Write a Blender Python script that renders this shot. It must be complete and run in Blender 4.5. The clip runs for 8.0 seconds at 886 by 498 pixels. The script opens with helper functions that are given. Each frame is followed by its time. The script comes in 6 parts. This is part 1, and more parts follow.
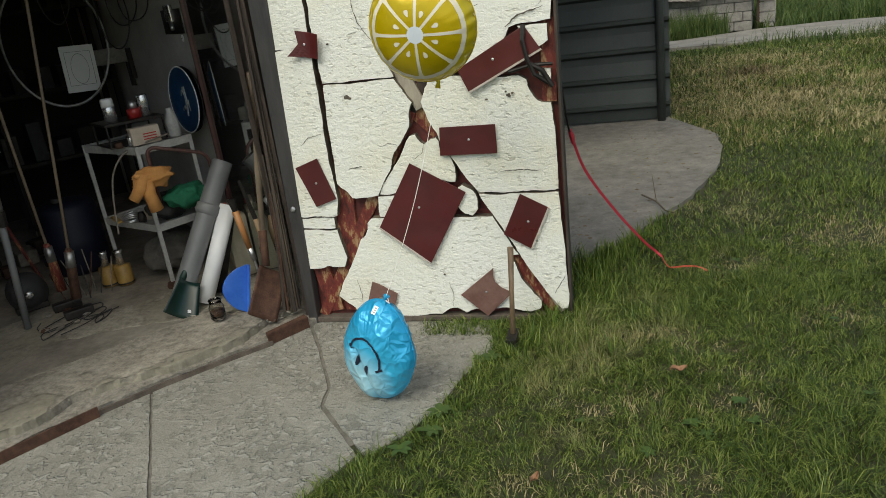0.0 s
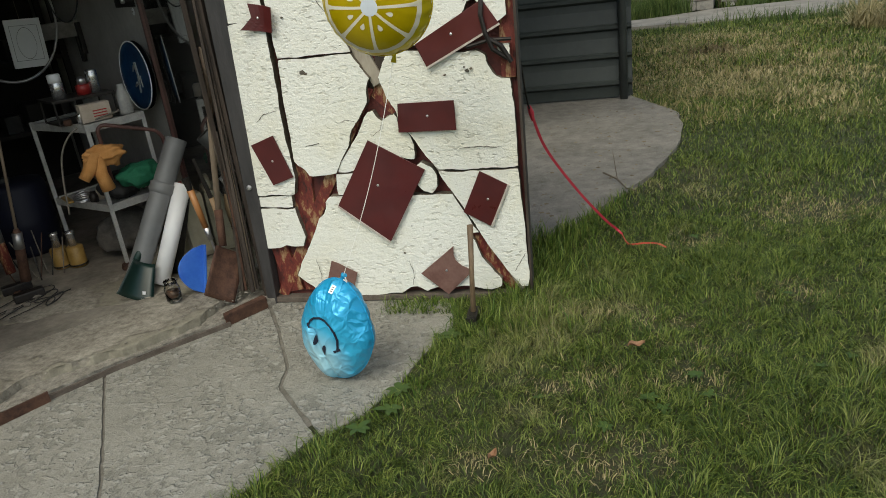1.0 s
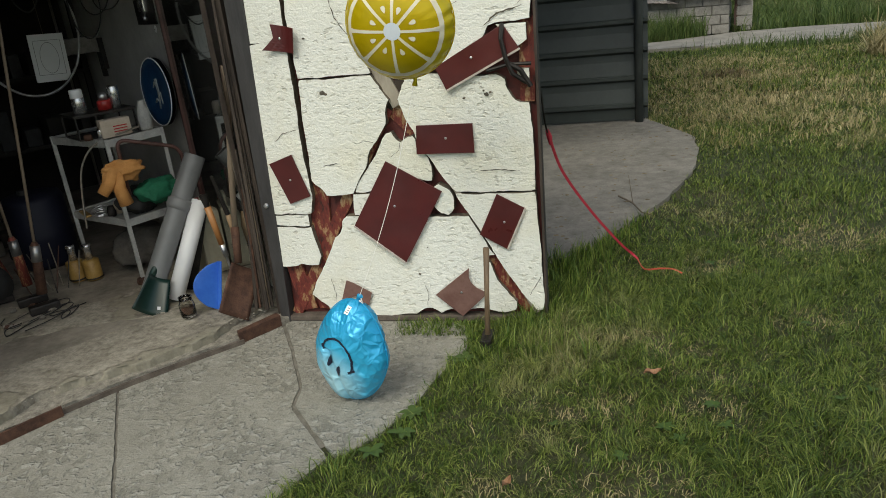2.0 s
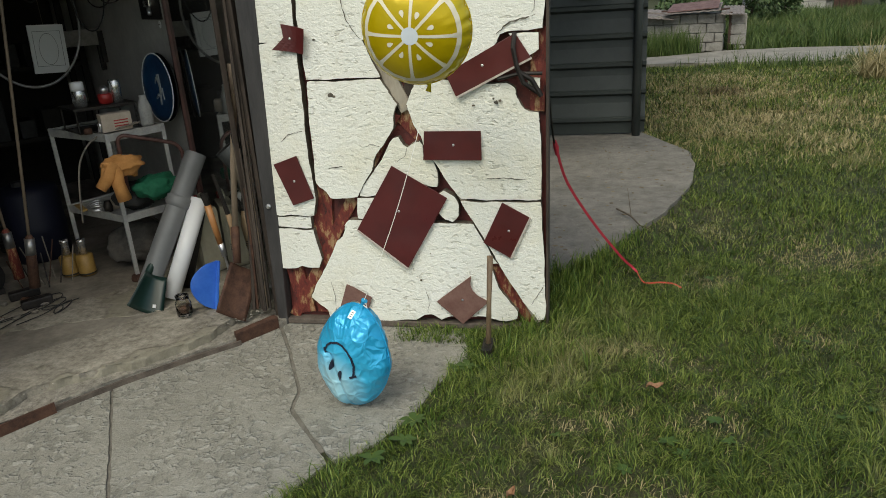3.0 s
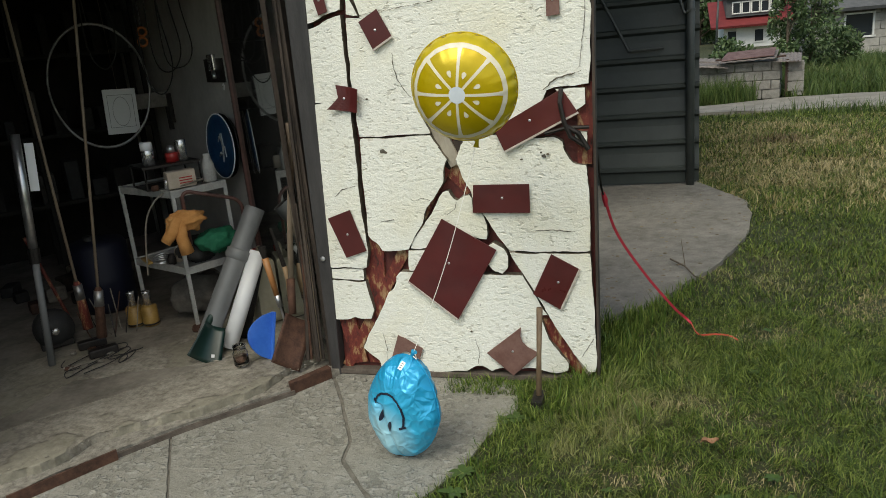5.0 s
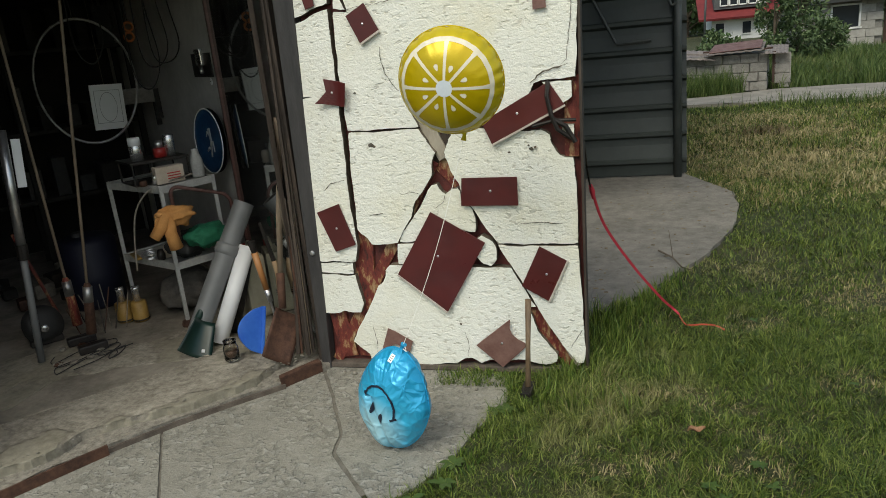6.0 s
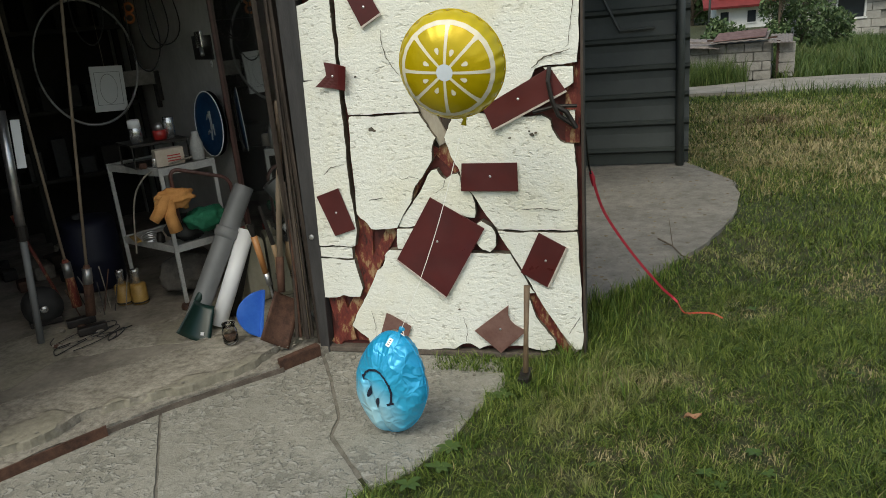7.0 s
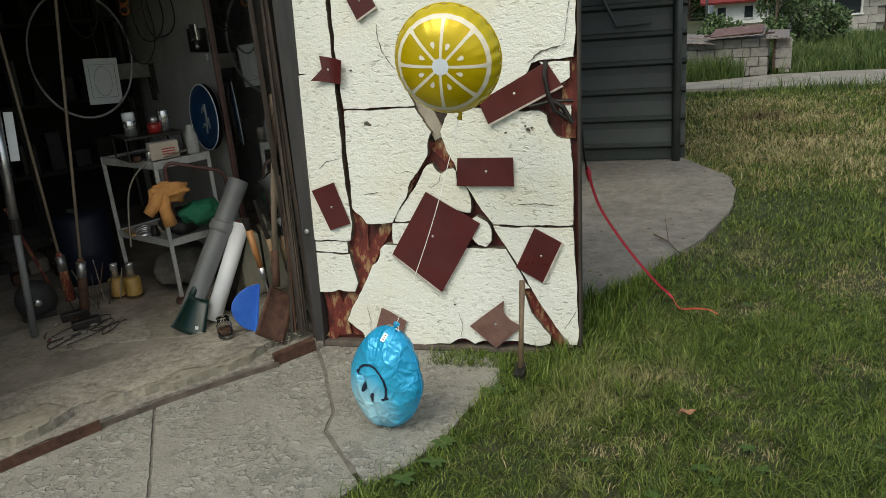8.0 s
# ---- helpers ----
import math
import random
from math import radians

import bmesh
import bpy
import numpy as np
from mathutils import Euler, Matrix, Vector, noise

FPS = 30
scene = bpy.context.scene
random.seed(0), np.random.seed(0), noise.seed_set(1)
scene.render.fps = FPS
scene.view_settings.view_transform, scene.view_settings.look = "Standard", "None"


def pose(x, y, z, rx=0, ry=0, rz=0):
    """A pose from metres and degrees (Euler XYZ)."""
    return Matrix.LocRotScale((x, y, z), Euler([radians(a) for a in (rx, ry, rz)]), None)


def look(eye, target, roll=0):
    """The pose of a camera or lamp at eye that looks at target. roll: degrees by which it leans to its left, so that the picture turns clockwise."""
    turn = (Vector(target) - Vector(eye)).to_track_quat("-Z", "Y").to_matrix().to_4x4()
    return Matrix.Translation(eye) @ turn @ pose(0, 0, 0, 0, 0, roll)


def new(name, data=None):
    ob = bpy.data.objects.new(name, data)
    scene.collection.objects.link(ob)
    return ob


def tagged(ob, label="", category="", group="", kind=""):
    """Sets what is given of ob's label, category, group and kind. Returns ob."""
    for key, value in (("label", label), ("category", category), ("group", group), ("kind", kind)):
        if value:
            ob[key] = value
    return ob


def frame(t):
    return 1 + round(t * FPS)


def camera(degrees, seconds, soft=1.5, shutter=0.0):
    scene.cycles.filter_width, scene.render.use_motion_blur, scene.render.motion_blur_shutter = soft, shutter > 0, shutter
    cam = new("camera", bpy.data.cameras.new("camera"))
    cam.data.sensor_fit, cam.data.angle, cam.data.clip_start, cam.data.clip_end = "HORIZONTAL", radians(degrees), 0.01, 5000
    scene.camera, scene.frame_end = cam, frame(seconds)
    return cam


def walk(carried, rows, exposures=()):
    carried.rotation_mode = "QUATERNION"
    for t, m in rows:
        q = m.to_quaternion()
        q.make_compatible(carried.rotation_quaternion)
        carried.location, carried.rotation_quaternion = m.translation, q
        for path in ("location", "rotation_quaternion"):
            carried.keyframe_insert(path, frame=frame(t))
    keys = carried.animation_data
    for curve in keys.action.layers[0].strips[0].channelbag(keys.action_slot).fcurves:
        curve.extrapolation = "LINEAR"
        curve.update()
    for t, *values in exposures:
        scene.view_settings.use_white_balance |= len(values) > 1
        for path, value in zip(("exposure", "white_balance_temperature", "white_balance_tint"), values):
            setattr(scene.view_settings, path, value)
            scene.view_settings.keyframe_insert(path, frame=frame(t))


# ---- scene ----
cam = camera(62.0, 8.0, soft=0.9)
PATH = [
    (0, (1.501, -2.901, 1.442), (0.983, -1.099, 0.748), -7.8),
    (0.5, (1.513, -2.898, 1.43), (1.063, -1.088, 0.707), -6.7),
    (1, (1.525, -2.873, 1.419), (1.091, -1.072, 0.665), -7.3),
    (1.5, (1.521, -2.86, 1.421), (1.073, -1.057, 0.68), -7.2),
    (1.7, (1.516, -2.862, 1.438), (1.055, -1.051, 0.7255), -6.5),
    (2.8, (1.436, -2.871, 1.444), (1.005, -1.052, 0.7340), -5.5),
    (3, (1.421, -2.87, 1.445), (1.004, -1.042, 0.748), -4),
    (3.5, (1.4, -2.87, 1.436), (1.092, -1.024, 0.73), -1.4),
    (3.8, (1.4, -2.883, 1.459), (1.075, -1.026, 0.789), -3.9),
    (4, (1.401, -2.891, 1.473), (1.027, -1.012, 0.9), -5.3),
    (4.2, (1.416, -2.909, 1.477), (0.9715, -1.039, 0.9227), -6.5),
    (4.5, (1.438, -2.936, 1.483), (0.96, -1.074, 0.932), -6.6),
    (5, (1.454, -2.898, 1.464), (0.891, -1.061, 0.906), -5.5),
    (5.2, (1.457, -2.901, 1.464), (0.9067, -1.062, 0.901), -5.7),
    (6.3, (1.47, -2.915, 1.464), (0.932, -1.08, 0.8771), -5.8),
    (6.5, (1.473, -2.917, 1.464), (0.933, -1.087, 0.866), -5.7),
    (7, (1.471, -2.911, 1.456), (0.93, -1.084, 0.847), -5.2),
    (7.5, (1.468, -2.905, 1.456), (0.926, -1.082, 0.839), -5),
    (8, (1.472, -2.903, 1.455), (0.941, -1.078, 0.831), -4.9),
]
EXPOSURES = [(0.0, 0.48, 7100, 2), (8.0, 0.48, 7100, 2)]
walk(cam, [(t, look(eye, target, roll)) for t, eye, target, roll in PATH], EXPOSURES)

# ---- world, sun ----
world = bpy.data.worlds.new("overcast_sky")
scene.world = world
world.use_nodes = True
wn = world.node_tree.nodes
sky = wn.new("ShaderNodeTexSky")
sky.sky_type = "NISHITA"
sky.sun_disc = False
sky.sun_elevation = radians(52)
sky.sun_rotation = radians(150)
sky.air_density, sky.dust_density, sky.ozone_density = 1.0, 2.0, 1.0
wn["Background"].inputs["Strength"].default_value = 0.11
world.node_tree.links.new(sky.outputs["Color"], wn["Background"].inputs["Color"])
sun_data = bpy.data.lights.new("sun", "SUN")
sun_data.energy, sun_data.angle, sun_data.color = 1.75, radians(35), (1.0, 0.97, 0.93)
sun = new("sun", sun_data)
sun.matrix_world = look((-2.3, -6.4, 9), (0.4, 0.2, 0.0))


# ---- mesh helpers ----
def part(name, bm, material, parent=None, label="", smooth=False):
    me = bpy.data.meshes.new(name)
    bmesh.ops.recalc_face_normals(bm, faces=bm.faces)
    bm.to_mesh(me)
    bm.free()
    me.materials.append(material)
    if smooth:
        me.polygons.foreach_set("use_smooth", [True] * len(me.polygons))
    ob = new(name, me)
    if parent:
        ob.parent = parent
    if label:
        ob["label"] = label
    return ob


def empty(name, label, category, group="", kind="", at=(0, 0, 0)):
    ob = tagged(new(name), label, category, group, kind)
    ob.empty_display_size = 0.1
    ob.location = at
    return ob


def box(bm, c, s, m=None, bevel=0.0):
    m = m or Matrix()
    made = bmesh.ops.create_cube(bm, size=1, matrix=m @ Matrix.LocRotScale(c, None, s))
    if bevel:
        edges = list({e for v in made["verts"] for e in v.link_edges})
        bmesh.ops.bevel(bm, geom=edges, offset=bevel, segments=2, affect="EDGES", profile=0.6)
    return bm


def tube(bm, pts, r, n=10, r2=None, cap=True):
    """A round bar along points; r to r2 along its way."""
    pts = [Vector(p) for p in pts]
    rings, side = [], None
    for i, p in enumerate(pts):
        way = (pts[min(i + 1, len(pts) - 1)] - pts[max(i - 1, 0)]).normalized()
        if side is None:
            side = way.orthogonal().normalized()
        side = (side - way * side.dot(way)).normalized()
        up = way.cross(side)
        k = i / (len(pts) - 1)
        rr = r[i] if isinstance(r, (list, tuple)) else r + ((r2 if r2 is not None else r) - r) * k
        rings.append([bm.verts.new(p + (side * math.cos(a) + up * math.sin(a)) * rr) for a in (2 * math.pi * j / n for j in range(n))])
    for a, b in zip(rings, rings[1:]):
        for j in range(n):
            bm.faces.new((a[j], a[(j + 1) % n], b[(j + 1) % n], b[j]))
    if cap:
        bm.faces.new(rings[0][::-1])
        bm.faces.new(rings[-1])
    return bm


def ring(bm, c, R, r, m=None, n=40, k=8):
    """A torus about the local z axis."""
    m = m or Matrix()
    rows = []
    for i in range(n):
        a = 2 * math.pi * i / n
        rows.append([bm.verts.new(m @ (Vector(c) + Vector(((R + r * math.cos(b)) * math.cos(a), (R + r * math.cos(b)) * math.sin(a), r * math.sin(b))))) for b in (2 * math.pi * j / k for j in range(k))])
    for i in range(n):
        for j in range(k):
            p, q = rows[i], rows[(i + 1) % n]
            bm.faces.new((p[j], q[j], q[(j + 1) % k], p[(j + 1) % k]))
    return bm


def lathe(bm, profile, m=None, n=20):
    """Turns (radius, height) pairs about the local z axis."""
    m = m or Matrix()
    rows = [[bm.verts.new(m @ Vector((r * math.cos(a), r * math.sin(a), h))) for a in (2 * math.pi * j / n for j in range(n))] for r, h in profile]
    for p, q in zip(rows, rows[1:]):
        for j in range(n):
            bm.faces.new((p[j], p[(j + 1) % n], q[(j + 1) % n], q[j]))
    bm.faces.new(rows[0][::-1])
    bm.faces.new(rows[-1])
    return bm


def ragged(pts, step=0.03, amp=0.004, seed=0):
    """A closed outline with extra points and small uneven bites."""
    out = []
    for i, p in enumerate(pts):
        a, b = Vector(p), Vector(pts[(i + 1) % len(pts)])
        n = max(1, int((b - a).length / step))
        nrm = Vector((-(b - a).y, (b - a).x)).normalized()
        for j in range(n):
            q = a.lerp(b, j / n)
            k = noise.noise((q.x * 17 + seed, q.y * 17, seed * 3.1)) * amp
            out.append(q + nrm * k if j else q)
    return out


def prism(bm, outline, lo, hi, axis="z", bevel=0.0):
    """An outline raised from lo to hi; axis z: outline is (x, y); axis y: outline is (x, z), hi is the front."""
    def at(p, h):
        return (p[0], p[1], h) if axis == "z" else (p[0], h, p[1])
    low = [bm.verts.new(at(p, lo)) for p in outline]
    top = [bm.verts.new(at(p, hi)) for p in outline]
    n = len(outline)
    for i in range(n):
        bm.faces.new((low[i], low[(i + 1) % n], top[(i + 1) % n], top[i]))
    face = bm.faces.new(top)
    bm.faces.new(low[::-1])
    if bevel:
        bmesh.ops.bevel(bm, geom=list(face.edges), offset=bevel, segments=2, affect="EDGES", profile=0.5, clamp_overlap=True)
    bmesh.ops.triangulate(bm, faces=[f for f in bm.faces if len(f.verts) > 4])
    return bm


BM = bmesh.new


# ---- materials ----
def material(name, rough=0.7, metal=0.0):
    m = bpy.data.materials.new(name)
    m.use_nodes = True
    b = m.node_tree.nodes["Principled BSDF"]
    b.inputs["Roughness"].default_value, b.inputs["Metallic"].default_value = rough, metal
    return m


def node(m, kind, **inputs):
    n = m.node_tree.nodes.new(kind)
    for k, v in inputs.items():
        n.inputs[k.replace("_", " ")].default_value = v
    return n


def link(m, a, b):
    m.node_tree.links.new(a, b)


def noise_of(m, scale, detail=4.0, rough=0.6, stretch=None):
    tc = node(m, "ShaderNodeTexCoord")
    n = node(m, "ShaderNodeTexNoise", Scale=scale, Detail=detail, Roughness=rough)
    src = tc.outputs["Object"]
    if stretch:
        mp = node(m, "ShaderNodeMapping")
        mp.inputs["Scale"].default_value = stretch
        link(m, src, mp.inputs["Vector"])
        src = mp.outputs["Vector"]
    link(m, src, n.inputs["Vector"])
    return n.outputs["Fac"]


def ramp(m, fac, stops):
    r = node(m, "ShaderNodeValToRGB")
    e = r.color_ramp.elements
    while len(e) < len(stops):
        e.new(0.5)
    for x, (p, c) in zip(e, stops):
        x.position, x.color = p, (*c, 1)
    link(m, fac, r.inputs["Fac"])
    return r.outputs["Color"]


def mix(m, fac, a, b, mode="MIX"):
    x = node(m, "ShaderNodeMix")
    x.data_type, x.blend_type = "RGBA", mode
    if isinstance(fac, (int, float)):
        x.inputs[0].default_value = fac
    else:
        link(m, fac, x.inputs[0])
    for s, v in ((6, a), (7, b)):
        if isinstance(v, tuple):
            x.inputs[s].default_value = (*v, 1)
        else:
            link(m, v, x.inputs[s])
    return x.outputs[2]


def finish(m, colour, height=None, strength=0.4, distance=0.01, rough=None):
    b = m.node_tree.nodes["Principled BSDF"]
    if isinstance(colour, tuple):
        b.inputs["Base Color"].default_value = (*colour, 1)
    else:
        link(m, colour, b.inputs["Base Color"])
    if height is not None:
        bump = node(m, "ShaderNodeBump", Strength=strength, Distance=distance)
        link(m, height, bump.inputs["Height"])
        link(m, bump.outputs["Normal"], b.inputs["Normal"])
    if rough is not None:
        link(m, rough, b.inputs["Roughness"])
    return m


def simple(name, c1, c2, scale=20, rough=0.6, metal=0.0, bump=0.2, stretch=None, lo=0.35, hi=0.65):
    m = material(name, rough, metal)
    f = noise_of(m, scale, 5, 0.65, stretch)
    g = noise_of(m, scale * 7, 3, 0.6, stretch)
    col = mix(m, 0.3, ramp(m, f, [(lo, c1), (hi, c2)]), ramp(m, g, [(0.3, c1), (0.7, c2)]))
    return finish(m, col, g, bump, 0.004)


def random_of(m, island=False):
    if island:
        return node(m, "ShaderNodeNewGeometry").outputs["Random Per Island"]
    return node(m, "ShaderNodeObjectInfo").outputs["Random"]


# painted foam with a crinkled skin, short darkened wrinkles and a little yellowing
foam = material("painted_foam", 0.78)
f1 = noise_of(foam, 52, 4, 0.62, (0.85, 1, 1.1))
f2 = noise_of(foam, 120, 3, 0.6, (0.85, 1, 1.1))
f3 = noise_of(foam, 2.2, 4, 0.6)
fc = ramp(foam, f3, [(0.28, (0.735, 0.71, 0.575)), (0.5, (0.765, 0.77, 0.70)), (0.8, (0.79, 0.805, 0.765))])
wrinkle = ramp(foam, noise_of(foam, 42, 2, 0.5, (0.75, 1, 1.2)), [(0.37, (1, 1, 1)), (0.43, (0, 0, 0))])
where = ramp(foam, noise_of(foam, 5.5, 5, 0.65), [(0.42, (0.05, 0.05, 0.05)), (0.62, (1, 1, 1))])
wrinkle = mix(foam, 1.0, wrinkle, where, "MULTIPLY")
# wrinkles and pits are darkened here: the relief's shade goes into the colour
fc = mix(foam, ramp(foam, wrinkle, [(0.1, (0, 0, 0)), (0.9, (0.42, 0.42, 0.42))]), fc, (0.34, 0.31, 0.24))
fc = mix(foam, ramp(foam, f1, [(0.27, (0.6, 0.6, 0.6)), (0.36, (0, 0, 0))]), fc, (0.55, 0.52, 0.42))
fh = mix(foam, ramp(foam, wrinkle, [(0.0, (0, 0, 0)), (1.0, (0.8, 0.8, 0.8))]), mix(foam, 0.35, f1, f2), (0, 0, 0))
finish(foam, fc, fh, 0.62, 0.013)
# raw edge: dirt colour that also carries the shade of the gaps
foam_edge = simple("dirty_shaded_foam_edge", (0.05, 0.04, 0.03), (0.20, 0.165, 0.12), 30, 0.9, bump=0.6)
# dark tone that stands for the shade inside cracks
crack_mat = simple("crack_shade", (0.05, 0.045, 0.035), (0.14, 0.125, 0.10), 40, 0.95)

maroon = material("maroon_laminate", 0.32)
finish(maroon, ramp(maroon, noise_of(maroon, 5, 5), [(0.3, (0.060, 0.0115, 0.0115)), (0.7, (0.095, 0.017, 0.0165))]), noise_of(maroon, 60, 3), 0.12, 0.003,
       ramp(maroon, noise_of(maroon, 9, 4), [(0.3, (0.25, 0.25, 0.25)), (0.7, (0.5, 0.5, 0.5))]))
brown_plate = simple("weathered_brown_plate", (0.12, 0.055, 0.045), (0.21, 0.12, 0.10), 12, 0.6)
board_edge = simple("pale_chipped_edge", (0.35, 0.3, 0.26), (0.55, 0.5, 0.45), 30, 0.8)
# red paint peeling off old timber
red_wood = material("peeling_red_timber", 0.65)
rw = noise_of(red_wood, 26, 7, 0.72, (1, 1, 0.4))
finish(red_wood, ramp(red_wood, rw, [(0.34, (0.03, 0.012, 0.009)), (0.42, (0.12, 0.02, 0.015)), (0.52, (0.17, 0.032, 0.022)), (0.55, (0.26, 0.13, 0.06)), (0.68, (0.46, 0.33, 0.19))]), rw, 0.8, 0.01)
dark_board = simple("dark_red_board", (0.05, 0.014, 0.012), (0.14, 0.026, 0.021), 14, 0.6, bump=0.5)
grey_brace = simple("weathered_grey_timber", (0.22, 0.19, 0.15), (0.42, 0.38, 0.31), 14, 0.85, bump=0.5, stretch=(1, 1, 0.3))
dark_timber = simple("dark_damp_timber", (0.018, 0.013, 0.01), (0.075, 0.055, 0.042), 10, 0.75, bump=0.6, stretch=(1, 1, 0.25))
beam_paint = simple("worn_grey_black_paint", (0.024, 0.023, 0.024), (0.060, 0.057, 0.057), 14, 0.5, bump=0.4, stretch=(1, 1, 0.2))
rust = simple("rusty_steel", (0.040, 0.019, 0.013), (0.13, 0.065, 0.042), 22, 0.75, 0.3, 0.5)
steel = simple("worn_bright_steel", (0.45, 0.45, 0.46), (0.65, 0.65, 0.66), 30, 0.3, 0.9, 0.1)
dark_iron = simple("black_iron", (0.012, 0.011, 0.011), (0.04, 0.034, 0.03), 25, 0.5, 0.5, 0.3)

# concrete whose skin has worn into short crinkled furrows, smooth where it lasted
apron_mat = material("worn_apron_concrete", 0.9)
a1, a2, a3 = noise_of(apron_mat, 3.2, 8, 0.72), noise_of(apron_mat, 30, 5, 0.7), noise_of(apron_mat, 170, 3, 0.6)
ac = ramp(apron_mat, a1, [(0.3, (0.155, 0.146, 0.117)), (0.5, (0.228, 0.218, 0.184)), (0.72, (0.295, 0.285, 0.246))])
crinkle = noise_of(apron_mat, 24, 3, 0.55, (1.25, 0.85, 1))
pit = ramp(apron_mat, crinkle, [(0.40, (1, 1, 1)), (0.47, (0, 0, 0))])
ridge = ramp(apron_mat, noise_of(apron_mat, 30, 3, 0.55, (0.85, 1.2, 1)), [(0.53, (0, 0, 0)), (0.60, (1, 1, 1))])
worn = ramp(apron_mat, noise_of(apron_mat, 2.3, 6, 0.7), [(0.38, (0.15, 0.15, 0.15)), (0.52, (1, 1, 1))])
pit = mix(apron_mat, 1.0, pit, worn, "MULTIPLY")
ridge = mix(apron_mat, 1.0, ridge, worn, "MULTIPLY")
# dark pits and pale ridges put the relief's shading into the colour too
ac = mix(apron_mat, ramp(apron_mat, pit, [(0.05, (0, 0, 0)), (0.9, (0.80, 0.80, 0.80))]), ac, (0.095, 0.092, 0.075))
ac = mix(apron_mat, ramp(apron_mat, ridge, [(0.1, (0, 0, 0)), (1.0, (0.55, 0.55, 0.55))]), ac, (0.44, 0.435, 0.39))
ac = mix(apron_mat, 0.22, ac, ramp(apron_mat, a2, [(0.36, (0.115, 0.11, 0.09)), (0.62, (0.36, 0.35, 0.31))]))
ac = mix(apron_mat, 0.20, ac, ramp(apron_mat, a3, [(0.38, (0.085, 0.08, 0.065)), (0.62, (0.42, 0.41, 0.36))]))
ah = mix(apron_mat, ramp(apron_mat, pit, [(0.0, (0, 0, 0)), (1.0, (0.9, 0.9, 0.9))]), mix(apron_mat, 0.5, mix(apron_mat, 0.5, a2, a3), ridge), (0, 0, 0))
finish(apron_mat, ac, ah, 0.9, 0.014)

slab_mat = material("smooth_old_concrete", 0.92)
b1, b2 = noise_of(slab_mat, 2.4, 7, 0.7), noise_of(slab_mat, 70, 5, 0.75)
bc = ramp(slab_mat, b1, [(0.32, (0.125, 0.113, 0.094)), (0.5, (0.195, 0.181, 0.155)), (0.7, (0.28, 0.26, 0.223))])
bc = mix(slab_mat, ramp(slab_mat, b2, [(0.34, (0.8, 0.8, 0.8)), (0.44, (0, 0, 0))]), bc, (0.06, 0.055, 0.045))
bc = mix(slab_mat, ramp(slab_mat, noise_of(slab_mat, 38, 6, 0.8), [(0.60, (0, 0, 0)), (0.68, (0.8, 0.8, 0.8))]), bc, (0.46, 0.43, 0.37))
bc = mix(slab_mat, 0.35, bc, ramp(slab_mat, noise_of(slab_mat, 11, 7, 0.75), [(0.36, (0.10, 0.09, 0.072)), (0.64, (0.34, 0.315, 0.27))]))
finish(slab_mat, bc, b2, 1.0, 0.012)
floor_mat = material("dusty_garage_concrete", 0.9)
g1, g2 = noise_of(floor_mat, 4.4, 9, 0.75), noise_of(floor_mat, 34, 5, 0.7)
gc = ramp(floor_mat, g1, [(0.3, (0.15, 0.133, 0.10)), (0.5, (0.25, 0.23, 0.185)), (0.7, (0.36, 0.335, 0.275))])
# a thin screed that has flaked off in plates: stepped edges with darker lines along them
skin = noise_of(floor_mat, 1.5, 4, 0.5, (1, 1, 1))
step = ramp(floor_mat, skin, [(0.470, (0, 0, 0)), (0.482, (1, 1, 1)), (0.57, (1, 1, 1)), (0.58, (0.55, 0.55, 0.55))])
rim_line = ramp(floor_mat, skin, [(0.455, (0, 0, 0)), (0.472, (0.7, 0.7, 0.7)), (0.480, (0, 0, 0)), (0.572, (0, 0, 0)), (0.579, (0.5, 0.5, 0.5)), (0.584, (0, 0, 0))])
gc = mix(floor_mat, 0.42, gc, ramp(floor_mat, g2, [(0.36, (0.09, 0.078, 0.062)), (0.64, (0.50, 0.46, 0.39))]))
gc = mix(floor_mat, mix(floor_mat, 0.6, (0, 0, 0), step), gc, ramp(floor_mat, g1, [(0.3, (0.15, 0.138, 0.098)), (0.7, (0.28, 0.262, 0.20))]))
gc = mix(floor_mat, mix(floor_mat, 0.45, (0, 0, 0), rim_line), gc, (0.075, 0.064, 0.05))
finish(floor_mat, gc, mix(floor_mat, 0.45, mix(floor_mat, 0.5, g1, g2), step), 0.9, 0.014)
# inner floor: dirt tones made darker for the shade away from the mouth
dirt_floor_mat = simple("shaded_dirt_floor", (0.12, 0.107, 0.086), (0.30, 0.272, 0.225), 5, 0.95, bump=0.7)
rubble_mat = simple("crumbled_pale_concrete", (0.12, 0.108, 0.088), (0.36, 0.335, 0.285), 34, 0.95, bump=0.8)

soil = material("lawn_soil", 0.95)
s1, s2 = noise_of(soil, 0.9, 6, 0.65), noise_of(soil, 30, 6, 0.75)
sc = ramp(soil, s1, [(0.32, (0.020, 0.033, 0.008)), (0.5, (0.036, 0.048, 0.014)), (0.68, (0.085, 0.078, 0.036))])
finish(soil, mix(soil, 0.5, sc, ramp(soil, s2, [(0.3, (0.012, 0.018, 0.005)), (0.7, (0.095, 0.09, 0.04))])), s2, 1.0, 0.03)


